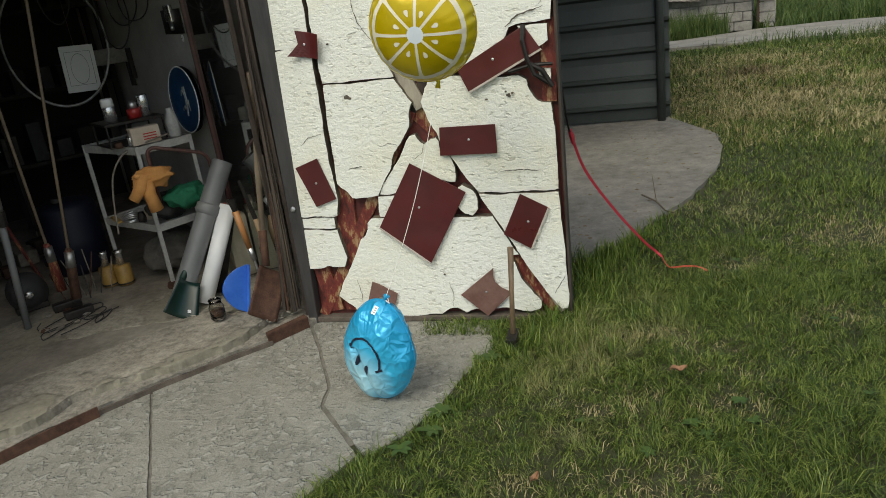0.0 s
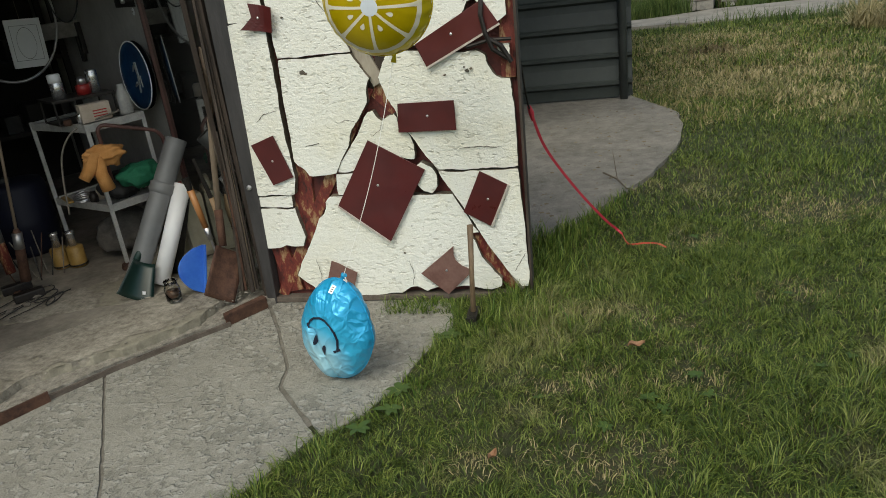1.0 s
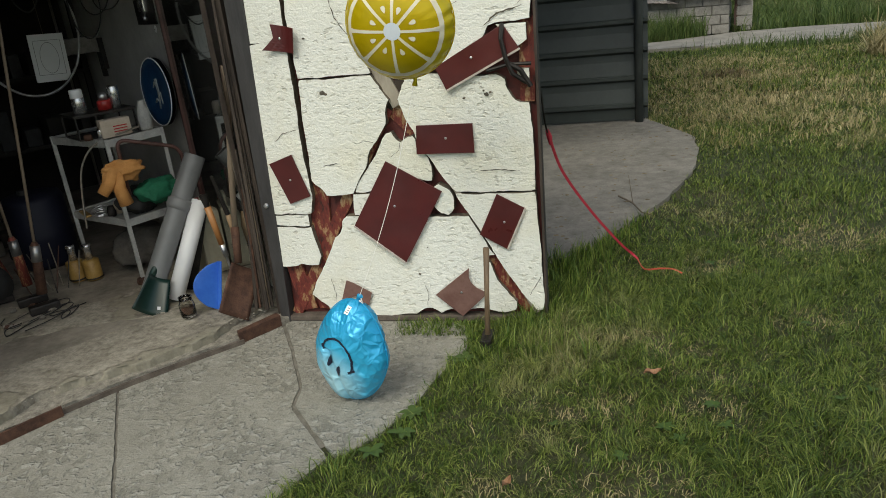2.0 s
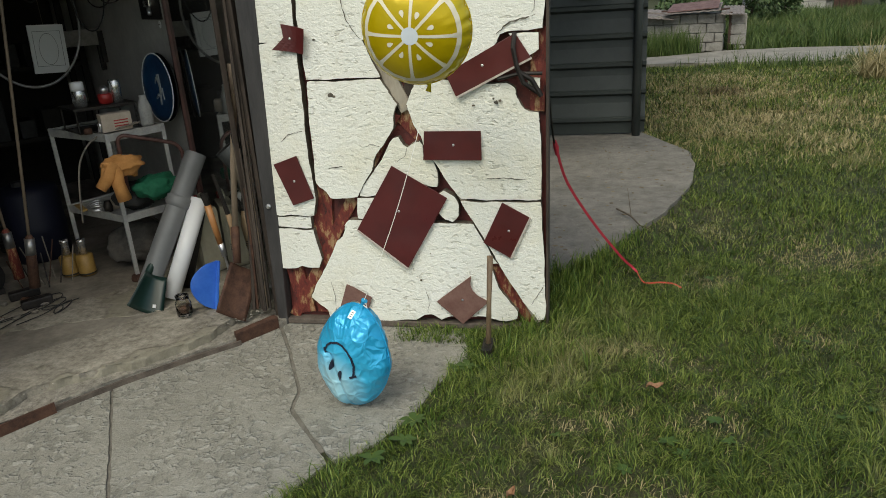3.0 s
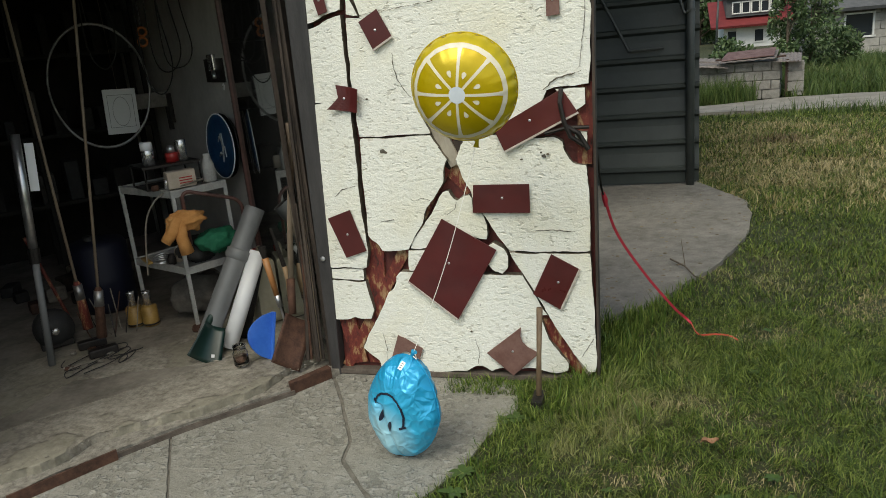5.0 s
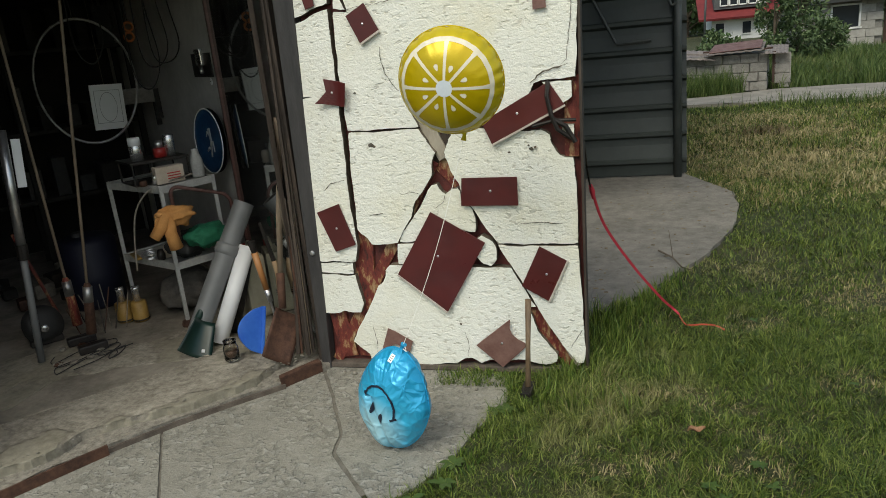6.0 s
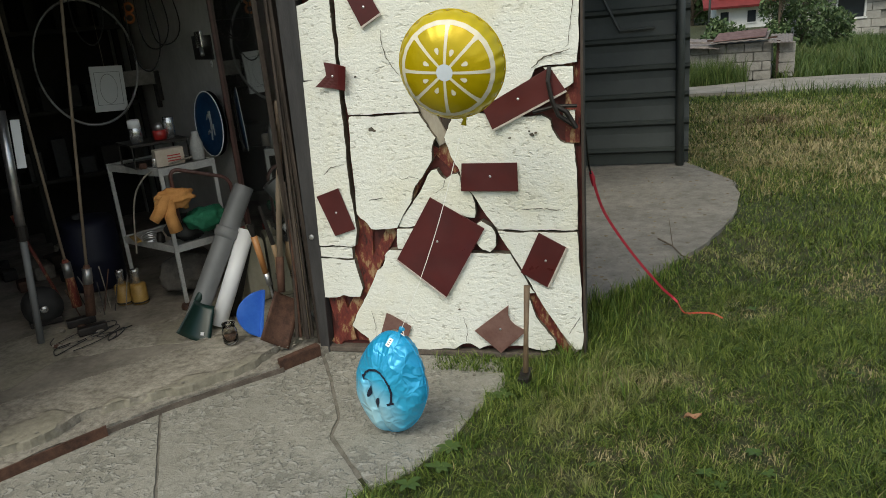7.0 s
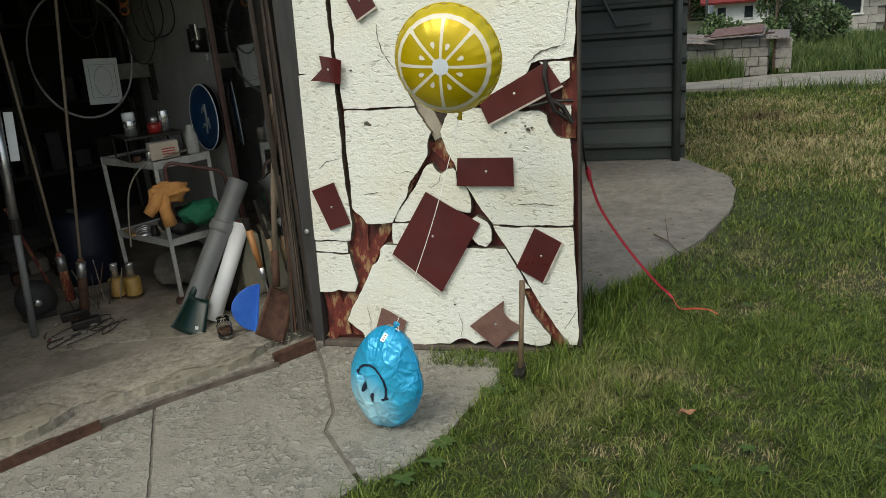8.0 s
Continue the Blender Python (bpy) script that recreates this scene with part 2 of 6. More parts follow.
def blade_material(name, greens, straw, dry):
    m = material(name, 0.55)
    rnd = random_of(m, True)
    col = ramp(m, rnd, [(0.0, greens[0]), (0.5, greens[1]), (0.9, greens[2])])
    dryness = ramp(m, noise_of(m, 1.1, 5, 0.7), [(dry, (0, 0, 0)), (dry + 0.16, (0.85, 0.85, 0.85))])
    pick = node(m, "ShaderNodeMath")
    pick.operation = "MULTIPLY"
    link(m, dryness, pick.inputs[0])
    wn2 = node(m, "ShaderNodeTexWhiteNoise")
    wn2.noise_dimensions = "1D"
    link(m, rnd, wn2.inputs["W"])
    link(m, wn2.outputs["Value"], pick.inputs[1])
    col = mix(m, pick.outputs[0], col, straw)
    b = m.node_tree.nodes["Principled BSDF"]
    b.inputs["Specular IOR Level"].default_value = 0.3
    return finish(m, col)


grass_mat = blade_material("lawn_blades", [(0.018, 0.038, 0.007), (0.066, 0.106, 0.015), (0.19, 0.228, 0.052)], (0.42, 0.355, 0.19), 0.55)
tall_mat = blade_material("tall_grass_blades", [(0.032, 0.072, 0.009), (0.088, 0.145, 0.022), (0.21, 0.26, 0.06)], (0.40, 0.33, 0.16), 0.62)
meadow_mat = blade_material("meadow_blades", [(0.024, 0.050, 0.010), (0.054, 0.092, 0.020), (0.108, 0.145, 0.042)], (0.26, 0.23, 0.11), 0.54)
straw_mat = blade_material("straw_grass_blades", [(0.15, 0.135, 0.055), (0.27, 0.225, 0.105), (0.39, 0.33, 0.175)], (0.43, 0.365, 0.20), 0.4)
leaf_mat = blade_material("shrub_leaves", [(0.028, 0.055, 0.018), (0.062, 0.105, 0.038), (0.14, 0.19, 0.085)], (0.16, 0.2, 0.08), 0.6)
weed_mat = blade_material("weed_leaves", [(0.032, 0.062, 0.012), (0.055, 0.092, 0.02), (0.085, 0.125, 0.03)], (0.2, 0.2, 0.08), 0.7)

barn_mat = simple("grey_green_sheet_metal", (0.022, 0.029, 0.027), (0.038, 0.047, 0.043), 5, 0.5, 0.0, 0.15)
barn_post_mat = simple("grey_green_tube_paint", (0.034, 0.041, 0.040), (0.058, 0.066, 0.064), 8, 0.5, 0.0, 0.1)
block_mat = simple("grey_concrete_block", (0.15, 0.14, 0.125), (0.31, 0.295, 0.27), 9, 0.95, bump=0.8)
house_block_mat = simple("pale_aerated_block", (0.27, 0.26, 0.235), (0.42, 0.405, 0.37), 4, 0.95, bump=0.5)
mortar_mat = simple("grey_mortar", (0.17, 0.16, 0.145), (0.28, 0.27, 0.245), 12, 0.95)
path_mat = simple("pale_path_concrete", (0.15, 0.138, 0.116), (0.29, 0.27, 0.232), 3, 0.95, bump=0.4)
roof_sheet_mat = simple("rusty_roof_sheet", (0.09, 0.075, 0.068), (0.27, 0.235, 0.215), 8, 0.8, 0.0, 0.4)
brown_board_mat = simple("brown_stained_boards", (0.030, 0.015, 0.010), (0.075, 0.038, 0.025), 7, 0.75, stretch=(1, 1, 0.2))
red_roof_mat = simple("red_roof_tiles", (0.12, 0.014, 0.015), (0.20, 0.026, 0.026), 3, 0.7)
white_wall_mat = simple("white_render", (0.62, 0.62, 0.60), (0.74, 0.74, 0.72), 2, 0.85)
grey_roof_mat = simple("dark_grey_fibre_sheet", (0.055, 0.058, 0.06), (0.12, 0.122, 0.122), 4, 0.85)
bark_mat = simple("grey_brown_bark", (0.06, 0.045, 0.03), (0.14, 0.11, 0.08), 18, 0.9, bump=0.7)

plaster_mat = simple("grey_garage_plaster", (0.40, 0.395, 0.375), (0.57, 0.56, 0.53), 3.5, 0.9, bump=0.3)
# near-black colour that stands for the deep shade inside the garage
deep_shade_mat = simple("deep_shade_surface", (0.010, 0.009, 0.008), (0.028, 0.025, 0.022), 3, 0.9, bump=0.4)
glass_dark = material("dusty_mirror_glass", 0.035, 0.95)
finish(glass_dark, ramp(glass_dark, noise_of(glass_dark, 3, 4), [(0.3, (0.40, 0.42, 0.41)), (0.7, (0.54, 0.56, 0.55))]))
glass_dark.node_tree.nodes["Principled BSDF"].inputs["Specular IOR Level"].default_value = 0.9
window_glass = material("window_glass", 0.05)
finish(window_glass, (0.03, 0.035, 0.04))

# ---- ground ----
def ground_height(x, y):
    far = min(max((y - 12.0) / 11.0, 0.0), 1.0)
    bank = 0.05 * math.exp(-((y - 6.2) / 1.6) ** 2) * min(max((x - 2.0) / 1.0, 0), 1)
    return -0.036 - 0.36 * far * far * (3 - 2 * far) + bank + (0.012 * noise.noise((x * 0.8, y * 0.8, 0)) if y > 0.5 and x > 1.2 else 0)


def ground_sheet():
    xs = sorted({*np.round(np.arange(-3, 9.01, 0.3), 3), *np.arange(-40, -3, 6.0), *np.arange(10, 60, 6.0), -400.0, -150.0, 150.0, 400.0})
    ys = sorted({*np.round(np.arange(-4, 24.01, 0.4), 3), *np.arange(-40, -4, 6.0), *np.arange(26, 80, 6.0), -300.0, 150.0, 500.0})
    bm = BM()
    grid = [[bm.verts.new((x, y, ground_height(x, y))) for x in xs] for y in ys]
    for p, q in zip(grid, grid[1:]):
        for i in range(len(xs) - 1):
            bm.faces.new((p[i], p[i + 1], q[i + 1], q[i]))
    return tagged(part("ground", bm, soil, smooth=True), "flat lawn ground with bare dry patches", "ground", kind="structure")


ground_sheet()

# ---- concrete apron before the garage, in three cast bays ----
APRON_EDGE = [(0.87, -0.10), (0.914, -0.326), (0.857, -0.443), (0.814, -0.553), (0.777, -0.747), (0.70, -0.90), (0.60, -1.02)]
AZ = -0.028


def low(p):
    """The apron lies a little under the garage sill: its outlines widen with the drop."""
    return (1.455 + (p[0] - 1.455) * 1.019, -2.905 + (p[1] + 2.905) * 1.019)


BAYS = [
    [(0.0, -0.055), (0.04, 0.05), (0.62, 0.05), *APRON_EDGE, (0.575, -1.00), (0.333, -0.727), (0.318, -0.611), (0.152, -0.306)],
    [(-0.02, -0.06), (0.138, -0.31), (0.304, -0.615), (0.318, -0.737), (0.57, -1.022), (0.45, -1.28), (0.30, -1.60), (0.22, -1.72), (-0.015, -1.33), (-0.117, -1.165), (-0.415, -0.72), (-0.475, -0.63)],
    [(-0.482, -0.64), (-0.425, -0.724), (-0.13, -1.168), (-0.028, -1.334), (0.205, -1.73), (-0.1, -2.4), (-1.3, -3.4), (-2.6, -3.2), (-1.62, -2.0)],
]
joint_mat = simple("dirt_in_joints", (0.09, 0.082, 0.066), (0.20, 0.186, 0.158), 24, 0.95, bump=0.6)
apron = empty("pavement", "grey worn concrete apron cast in bays with open joints", "pavement", kind="structure")
for i, bay in enumerate(BAYS):
    part("concrete_bay", prism(BM(), ragged([low(p) for p in bay], 0.03, 0.006, i), -0.12, AZ, bevel=0.004), apron_mat, apron)
part("joint_filling", prism(BM(), [low(p) for p in [(-0.02, -0.03), (0.6, 0.0), (0.8, -0.3), (0.7, -0.75), (0.5, -1.0), (0.15, -1.6), (-0.2, -2.3), (-1.4, -3.2), (-2.4, -3.0), (-1.5, -1.9)]], -0.13, AZ - 0.0055), joint_mat, apron, "dirty joint filling")
back_slab = [(0.3, 0.35), (1.0, 0.30), (1.16, 0.609), (1.263, 0.717), (1.469, 0.992), (1.621, 1.307), (1.746, 1.501), (1.948, 2.013), (2.048, 2.348), (2.106, 2.737), (2.119, 3.197), (1.93, 3.62), (1.78, 3.95), (1.78, 5.2), (0.0, 5.2)]
tagged(part("concrete_slab", prism(BM(), ragged(back_slab, 0.08, 0.03, 5), -0.1, -0.012, bevel=0.006), slab_mat), "smooth grey concrete slab behind the open door", "pavement", kind="structure")

# ---- garage shell: u runs along the doorway, v runs inwards ----
GO, GU, GV = Vector((-0.05, -0.02, 0)), Vector((-0.64, -0.768, 0)), Vector((-0.768, 0.64, 0))
GM = Matrix(((GU.x, GV.x, 0, GO.x), (GU.y, GV.y, 0, GO.y), (0, 0, 1, 0), (0, 0, 0, 1)))


def g(u, v, z):
    return GM @ Vector((u, v, z))


def gbox(bm, u0, u1, v0, v1, z0, z1, bevel=0.0):
    return box(bm, ((u0 + u1) / 2, (v0 + v1) / 2, (z0 + z1) / 2), (u1 - u0, v1 - v0, z1 - z0), GM, bevel)


def gpoly(pts):
    return [(g(u, v, 0).x, g(u, v, 0).y) for u, v in pts]


DEPTH = 3.6
# the floor: a lower rough strip at the mouth and a higher screed with a broken front edge
FRONT = [(-0.12, 0.12), (0.12, 0.10), (0.33, 0.0), (0.44, -0.005), (0.62, -0.01), (0.81, 0.05), (1.0, 0.075), (1.17, -0.01), (1.32, 0.0), (1.9, 0.02), (2.7, 0.02)]
SPLIT = [(2.7, 0.5), (1.9, 0.52), (1.45, 0.50), (1.226, 0.539), (1.084, 0.66), (0.984, 0.72), (0.875, 0.638), (0.746, 0.611), (0.612, 0.526), (0.507, 0.451), (0.3, 0.40), (0.12, 0.36), (-0.12, 0.36)]
tagged(part("floor", prism(BM(), ragged(gpoly(FRONT + [(u, v - 0.006) for u, v in SPLIT]), 0.025, 0.022, 2), -0.06, 0.041, bevel=0.007), floor_mat),
       "dusty cracked concrete garage floor with a broken front edge", "floor", kind="structure")
tagged(part("floor", prism(BM(), ragged(gpoly(SPLIT[::-1] + [(2.7, 1.35), (1.6, 1.3), (1.1, 1.15), (0.95, 1.2), (0.8, 1.0), (0.65, 0.85), (0.5, 0.82), (0.3, 0.9), (-0.12, 0.9)]), 0.025, 0.022, 2), -0.06, 0.048, bevel=0.006), floor_mat),
       "dusty cracked concrete floor behind the broken strip", "floor", kind="structure")
tagged(part("floor_inner", prism(BM(), gpoly([(-0.12, 0.4), (2.7, 0.4), (2.7, DEPTH), (-0.12, DEPTH)]), -0.06, 0.044), dirt_floor_mat), "dirt-covered garage floor, darkened for the shade deeper in", "floor", kind="structure")
tagged(part("floor_edge", prism(BM(), ragged(gpoly([(-0.05, -0.03), (0.2, -0.055), (0.45, -0.035), (0.7, -0.03), (0.96, -0.045), (1.15, -0.05), (1.33, -0.1), (1.9, -0.1), (2.7, -0.1), (2.7, 0.2), (-0.05, 0.25)]), 0.04, 0.012, 9), -0.08, 0.002, bevel=0.005), rubble_mat),
       "crumbled pale concrete strip along the garage mouth", "floor", kind="structure")

tagged(part("wall_east", gbox(BM(), -0.36, -0.12, 0.1, DEPTH + 0.2, -0.1, 2.45), plaster_mat), "grey plastered garage side wall", "wall", kind="structure")
tagged(part("wall_north", gbox(BM(), -0.12, 2.7, DEPTH, DEPTH + 0.2, -0.1, 2.45), deep_shade_mat), "garage back wall, coloured dark for the deep shade", "wall", kind="structure")
tagged(part("wall_west", gbox(BM(), 2.7, 2.94, -0.1, DEPTH + 0.2, -0.1, 2.45), deep_shade_mat), "garage side wall, coloured dark for the deep shade", "wall", kind="structure")
tagged(part("wall_south", gbox(BM(), -0.36, 2.94, -0.1, 0.1, 2.0, 2.45), plaster_mat), "grey lintel wall over the garage doorway", "wall", kind="structure")
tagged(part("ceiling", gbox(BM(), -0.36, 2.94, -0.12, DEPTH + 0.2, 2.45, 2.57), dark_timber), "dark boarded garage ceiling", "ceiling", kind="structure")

# the other leaf, out of view, added closed to keep light out
unseen_leaf = tagged(new("unseen_door_leaf"), "unseen closed door leaf of dark vertical boards, added to block light", "door", kind="structure")
for k in range(8):
    part("board", gbox(BM(), 1.56 + 0.145 * k, 1.70 + 0.145 * k, -0.02, 0.015, 0.06, 2.0, 0.003), dark_timber, unseen_leaf)
part("rail", gbox(BM(), 1.56, 2.72, 0.015, 0.05, 0.3, 0.42, 0.003), dark_timber, unseen_leaf)
part("rail", gbox(BM(), 1.56, 2.72, 0.015, 0.05, 1.7, 1.82, 0.003), dark_timber, unseen_leaf)

sill_mat = simple("worn_brown_sill", (0.055, 0.042, 0.034), (0.15, 0.122, 0.10), 16, 0.8, bump=0.5)
# steel sill angle and rusty threshold piece
sill = empty("door_sill", "rusty steel sill angle along the garage mouth", "sill", kind="structure")
rail = [(0.20, -0.060), (0.45, -0.042), (0.70, -0.036), (0.96, -0.052), (1.15, -0.058), (1.34, -0.11), (1.9, -0.11), (2.6, -0.11)]
bm = BM()
for (u0, v0), (u1, v1) in zip(rail, rail[1:]):
    prism(bm, gpoly([(u0, v0), (u1, v1), (u1, v1 - 0.012), (u0, v0 - 0.012)]), -0.05, -0.008)
part("rail", bm, sill_mat, sill, "worn brown-grey rail")
part("threshold_plate", prism(BM(), gpoly([(0.0, 0.0), (0.21, -0.03), (0.215, -0.06), (0.0, -0.04)]), -0.04, 0.030, bevel=0.006), rust, sill, "rusty red threshold plate")
part("rust_strip", prism(BM(), gpoly([(0.96, -0.066), (1.35, -0.125), (1.35, -0.135), (0.96, -0.076)]), -0.04, 0.016), rust, sill, "rusty red strip")

# ---- door post ----
post = tagged(new("door_post"), "dark grey painted timber door post, worn at the edges", "post", kind="structure")
part("beam", prism(BM(), [(-0.038, -0.03), (0.008, -0.03), (0.100, 2.0), (0.0, 2.0)], 0.10, -0.006, "y", 0.005), beam_paint, post)
part("jamb_board", box(BM(), (-0.050, 0.075, 0.99), (0.022, 0.11, 2.0), None, 0.004), dark_timber, post)
part("jamb_strip", box(BM(), (-0.067, 0.06, 0.99), (0.010, 0.03, 2.0), None, 0.002), grey_brace, post)
part("peeled_strip", box(BM(), (-0.082, 0.10, 1.35), (0.012, 0.05, 1.5), None, 0.003), red_wood, post)
bolt = part("bolt", lathe(BM(), [(0.012, 0), (0.012, 0.006), (0.008, 0.011), (0.002, 0.012)], pose(0.0, -0.005, 0.545, 90, 0, 0), 12), steel, post, "bright steel bolt head")

# ---- open garage door clad with foam and nailed plates ----
door = tagged(new("door_1"), "open garage door clad in cracked white foam with maroon plates nailed on", "door", kind="structure")
part("backing_board", prism(BM(), [(0.012, -0.02), (1.195, -0.02), (1.215, 1.2), (1.235, 2.08), (0.11, 2.08)], 0.075, 0.045, "y", 0.002), dark_board, door, "dark red-painted backing boards")
part("bottom_rail", box(BM(), (0.60, 0.024, -0.012), (1.19, 0.05, 0.026), None, 0.004), sill_mat, door, "worn red-brown bottom rail")
part("edge_strip", prism(BM(), [(1.196, -0.02), (1.206, -0.02), (1.226, 1.2), (1.246, 2.08), (1.236, 2.08), (1.216, 1.2)], 0.08, 0.0, "y", 0.002), dark_timber, door)


def brace(x0, z0, x1, z1, w, front, mat):
    d = Vector((x1 - x0, z1 - z0)).normalized()
    n = Vector((-d.y, d.x)) * w / 2
    a, b = Vector((x0, z0)), Vector((x1, z1))
    return part("brace", prism(BM(), ragged([a + n, b + n, b - n, a - n], 0.05, 0.003, x0), 0.050, front, "y", 0.003), mat, door)


brace(0.520, 1.225, 0.652, 0.94, 0.055, 0.022, grey_brace)
brace(0.83, 1.28, 0.60, 0.93, 0.045, 0.0335, dark_timber)
brace(0.60, 0.93, 0.03, 0.0, 0.05, 0.0265, red_wood)
brace(0.762, 0.755, 1.165, 0.012, 0.022, 0.006, grey_brace)
brace(0.240, 0.66, 0.195, 0.02, 0.095, 0.0315, red_wood)
brace(0.06, 0.26, 0.10, 0.02, 0.08, 0.0290, red_wood)
brace(0.95, 0.28, 1.15, 0.02, 0.08, 0.03, red_wood)
brace(1.19, 1.24, 1.175, 0.92, 0.06, 0.026, red_wood)
brace(0.62, 0.95, 0.74, 0.82, 0.10, 0.0365, red_wood)
part("knot", lathe(BM(), [(0.020, 0), (0.020, 0.004), (0.013, 0.006), (0.004, 0.002)], pose(0.568, 0.024, 1.187, 90, 0, 0), 14), dark_iron, door, "dark bolt hole in the brace")

def foam_panel(seed, outline):
    """One broken sheet of painted foam, its raw edges dirty and darkened for gap shade."""
    fp = part("foam_panel", prism(BM(), ragged(outline, 0.016, 0.006, seed * 1.7), 0.044, 0.003 * math.sin(seed * 2.3), "y", 0.003), foam, door)
    fp.data.materials.append(foam_edge)
    for poly in fp.data.polygons:
        if abs(poly.normal.y) < 0.3:
            poly.material_index = 1


# the large sheet over the upper half, with the slot of the bolted brace and the arm of the V cut into it
foam_panel(0, [(0.283, 2.06), (1.228, 2.06), (1.217, 1.42), (1.204, 1.233), (1.166, 1.231), (1.116, 1.230), (1.071, 1.228), (1.041, 1.222), (1.030, 1.19), (0.96, 1.10), (0.89, 1.072), (0.83, 1.078), (0.767, 1.087),
               (0.727, 1.088), (0.731, 1.103), (0.786, 1.222), (0.825, 1.224), (0.847, 1.273), (0.812, 1.275), (0.791, 1.252), (0.77, 1.219), (0.734, 1.151), (0.697, 1.084), (0.629, 1.083),
               (0.607, 1.122), (0.588, 1.173), (0.57, 1.232), (0.494, 1.228), (0.525, 1.16), (0.560, 1.079), (0.40, 1.079), (0.246, 1.080), (0.240, 1.30), (0.243, 1.45), (0.250, 1.562), (0.314, 1.552), (0.280, 1.665)])
foam_panel(1, [(0.251, 1.575), (0.302, 1.563), (0.262, 1.66), (0.256, 1.66)])
# the sheets round the V and the big plate
foam_panel(2, [(0.250, 1.072), (0.413, 1.071), (0.559, 1.072), (0.589, 1.022), (0.621, 0.97), (0.60, 0.936), (0.596, 0.873), (0.566, 0.838), (0.523, 0.783), (0.498, 0.739), (0.491, 0.705), (0.442, 0.637),
               (0.411, 0.583), (0.346, 0.579), (0.287, 0.579), (0.277, 0.609), (0.249, 0.631), (0.230, 0.647), (0.235, 0.781), (0.237, 0.93), (0.245, 1.003)])
foam_panel(3, [(0.655, 0.966), (0.684, 1.021), (0.702, 1.054), (0.73, 1.067), (0.783, 1.061), (0.83, 1.057), (0.89, 1.04), (0.996, 1.036), (1.058, 1.04), (1.094, 1.018), (1.098, 0.98), (1.129, 0.931), (1.182, 0.92),
               (1.186, 0.891), (1.190, 0.736), (1.186, 0.566), (1.04, 0.566), (0.964, 0.565), (0.857, 0.572), (0.822, 0.618), (0.782, 0.684), (0.753, 0.738), (0.717, 0.752), (0.718, 0.801), (0.711, 0.823), (0.686, 0.87), (0.673, 0.909)])
foam_panel(4, [(1.074, 1.222), (1.13, 1.222), (1.189, 1.219), (1.188, 1.157), (1.155, 1.137), (1.135, 1.133)])
foam_panel(5, [(1.140, 1.056), (1.192, 1.052), (1.190, 1.004), (1.150, 1.006)])
foam_panel(6, [(0.501, 0.702), (0.543, 0.756), (0.569, 0.81), (0.588, 0.831), (0.611, 0.836), (0.629, 0.801), (0.646, 0.789), (0.661, 0.806), (0.698, 0.818), (0.711, 0.799), (0.71, 0.748), (0.747, 0.735), (0.765, 0.685), (0.759, 0.623),
               (0.627, 0.652), (0.494, 0.591), (0.467, 0.585), (0.419, 0.586), (0.444, 0.633)])
foam_panel(7, [(0.409, 0.578), (0.454, 0.579), (0.523, 0.578), (0.442, 0.486), (0.403, 0.486)])
foam_panel(8, [(0.764, 0.595), (0.788, 0.609), (0.831, 0.582), (0.846, 0.55), (0.843, 0.499), (0.816, 0.471), (0.772, 0.491), (0.753, 0.528)])
# the lowest sheet with its broken foot, and the one in the corner behind the diagonal brace
foam_panel(9, [(0.361, 0.48), (0.467, 0.48), (0.613, 0.477), (0.764, 0.467), (0.847, 0.465), (0.901, 0.463), (0.949, 0.374), (0.999, 0.285), (0.952, 0.282), (0.977, 0.247), (0.998, 0.175), (1.048, 0.10), (1.08, 0.066), (1.074, 0.028),
               (1.025, 0.014), (0.975, 0.022), (0.92, 0.040), (0.85, 0.026), (0.80, 0.036), (0.764, 0.030), (0.735, 0.012), (0.713, 0.034), (0.678, 0.042), (0.647, 0.030), (0.625, 0.008), (0.548, 0.006), (0.521, 0.001), (0.45, 0.003), (0.378, 0.001),
               (0.296, 0.004), (0.24, 0.002), (0.215, 0.010), (0.212, 0.049), (0.176, 0.073), (0.134, 0.109), (0.211, 0.24), (0.293, 0.383), (0.323, 0.401), (0.337, 0.429), (0.335, 0.454)])
foam_panel(10, [(0.855, 0.564), (0.963, 0.558), (1.039, 0.559), (1.185, 0.558), (1.191, 0.397), (1.195, 0.227), (1.197, 0.079), (1.188, 0.030), (1.161, 0.028), (1.128, 0.073), (1.092, 0.126), (1.055, 0.188), (1.018, 0.258), (0.984, 0.325), (0.949, 0.394), (0.905, 0.475)])
# the narrow strip beside the post, broken into five
foam_panel(11, [(0.10, 2.06), (0.262, 2.06), (0.237, 1.656), (0.228, 1.594), (0.17, 1.586), (0.108, 1.56), (0.075, 1.553)])
foam_panel(12, [(0.071, 1.531), (0.112, 1.539), (0.167, 1.564), (0.226, 1.575), (0.222, 1.491), (0.226, 1.378), (0.222, 1.243), (0.058, 1.233)])
foam_panel(13, [(0.058, 1.226), (0.220, 1.236), (0.219, 1.086), (0.214, 0.79), (0.218, 0.671), (0.222, 0.575), (0.204, 0.501), (0.185, 0.496), (0.132, 0.501), (0.026, 0.504), (0.037, 0.752)])
foam_panel(14, [(0.025, 0.496), (0.122, 0.495), (0.186, 0.492), (0.183, 0.441), (0.141, 0.441), (0.022, 0.449)])
foam_panel(15, [(0.022, 0.443), (0.121, 0.436), (0.190, 0.435), (0.197, 0.388), (0.214, 0.296), (0.195, 0.254), (0.13, 0.257), (0.113, 0.267), (0.099, 0.254), (0.014, 0.250)])


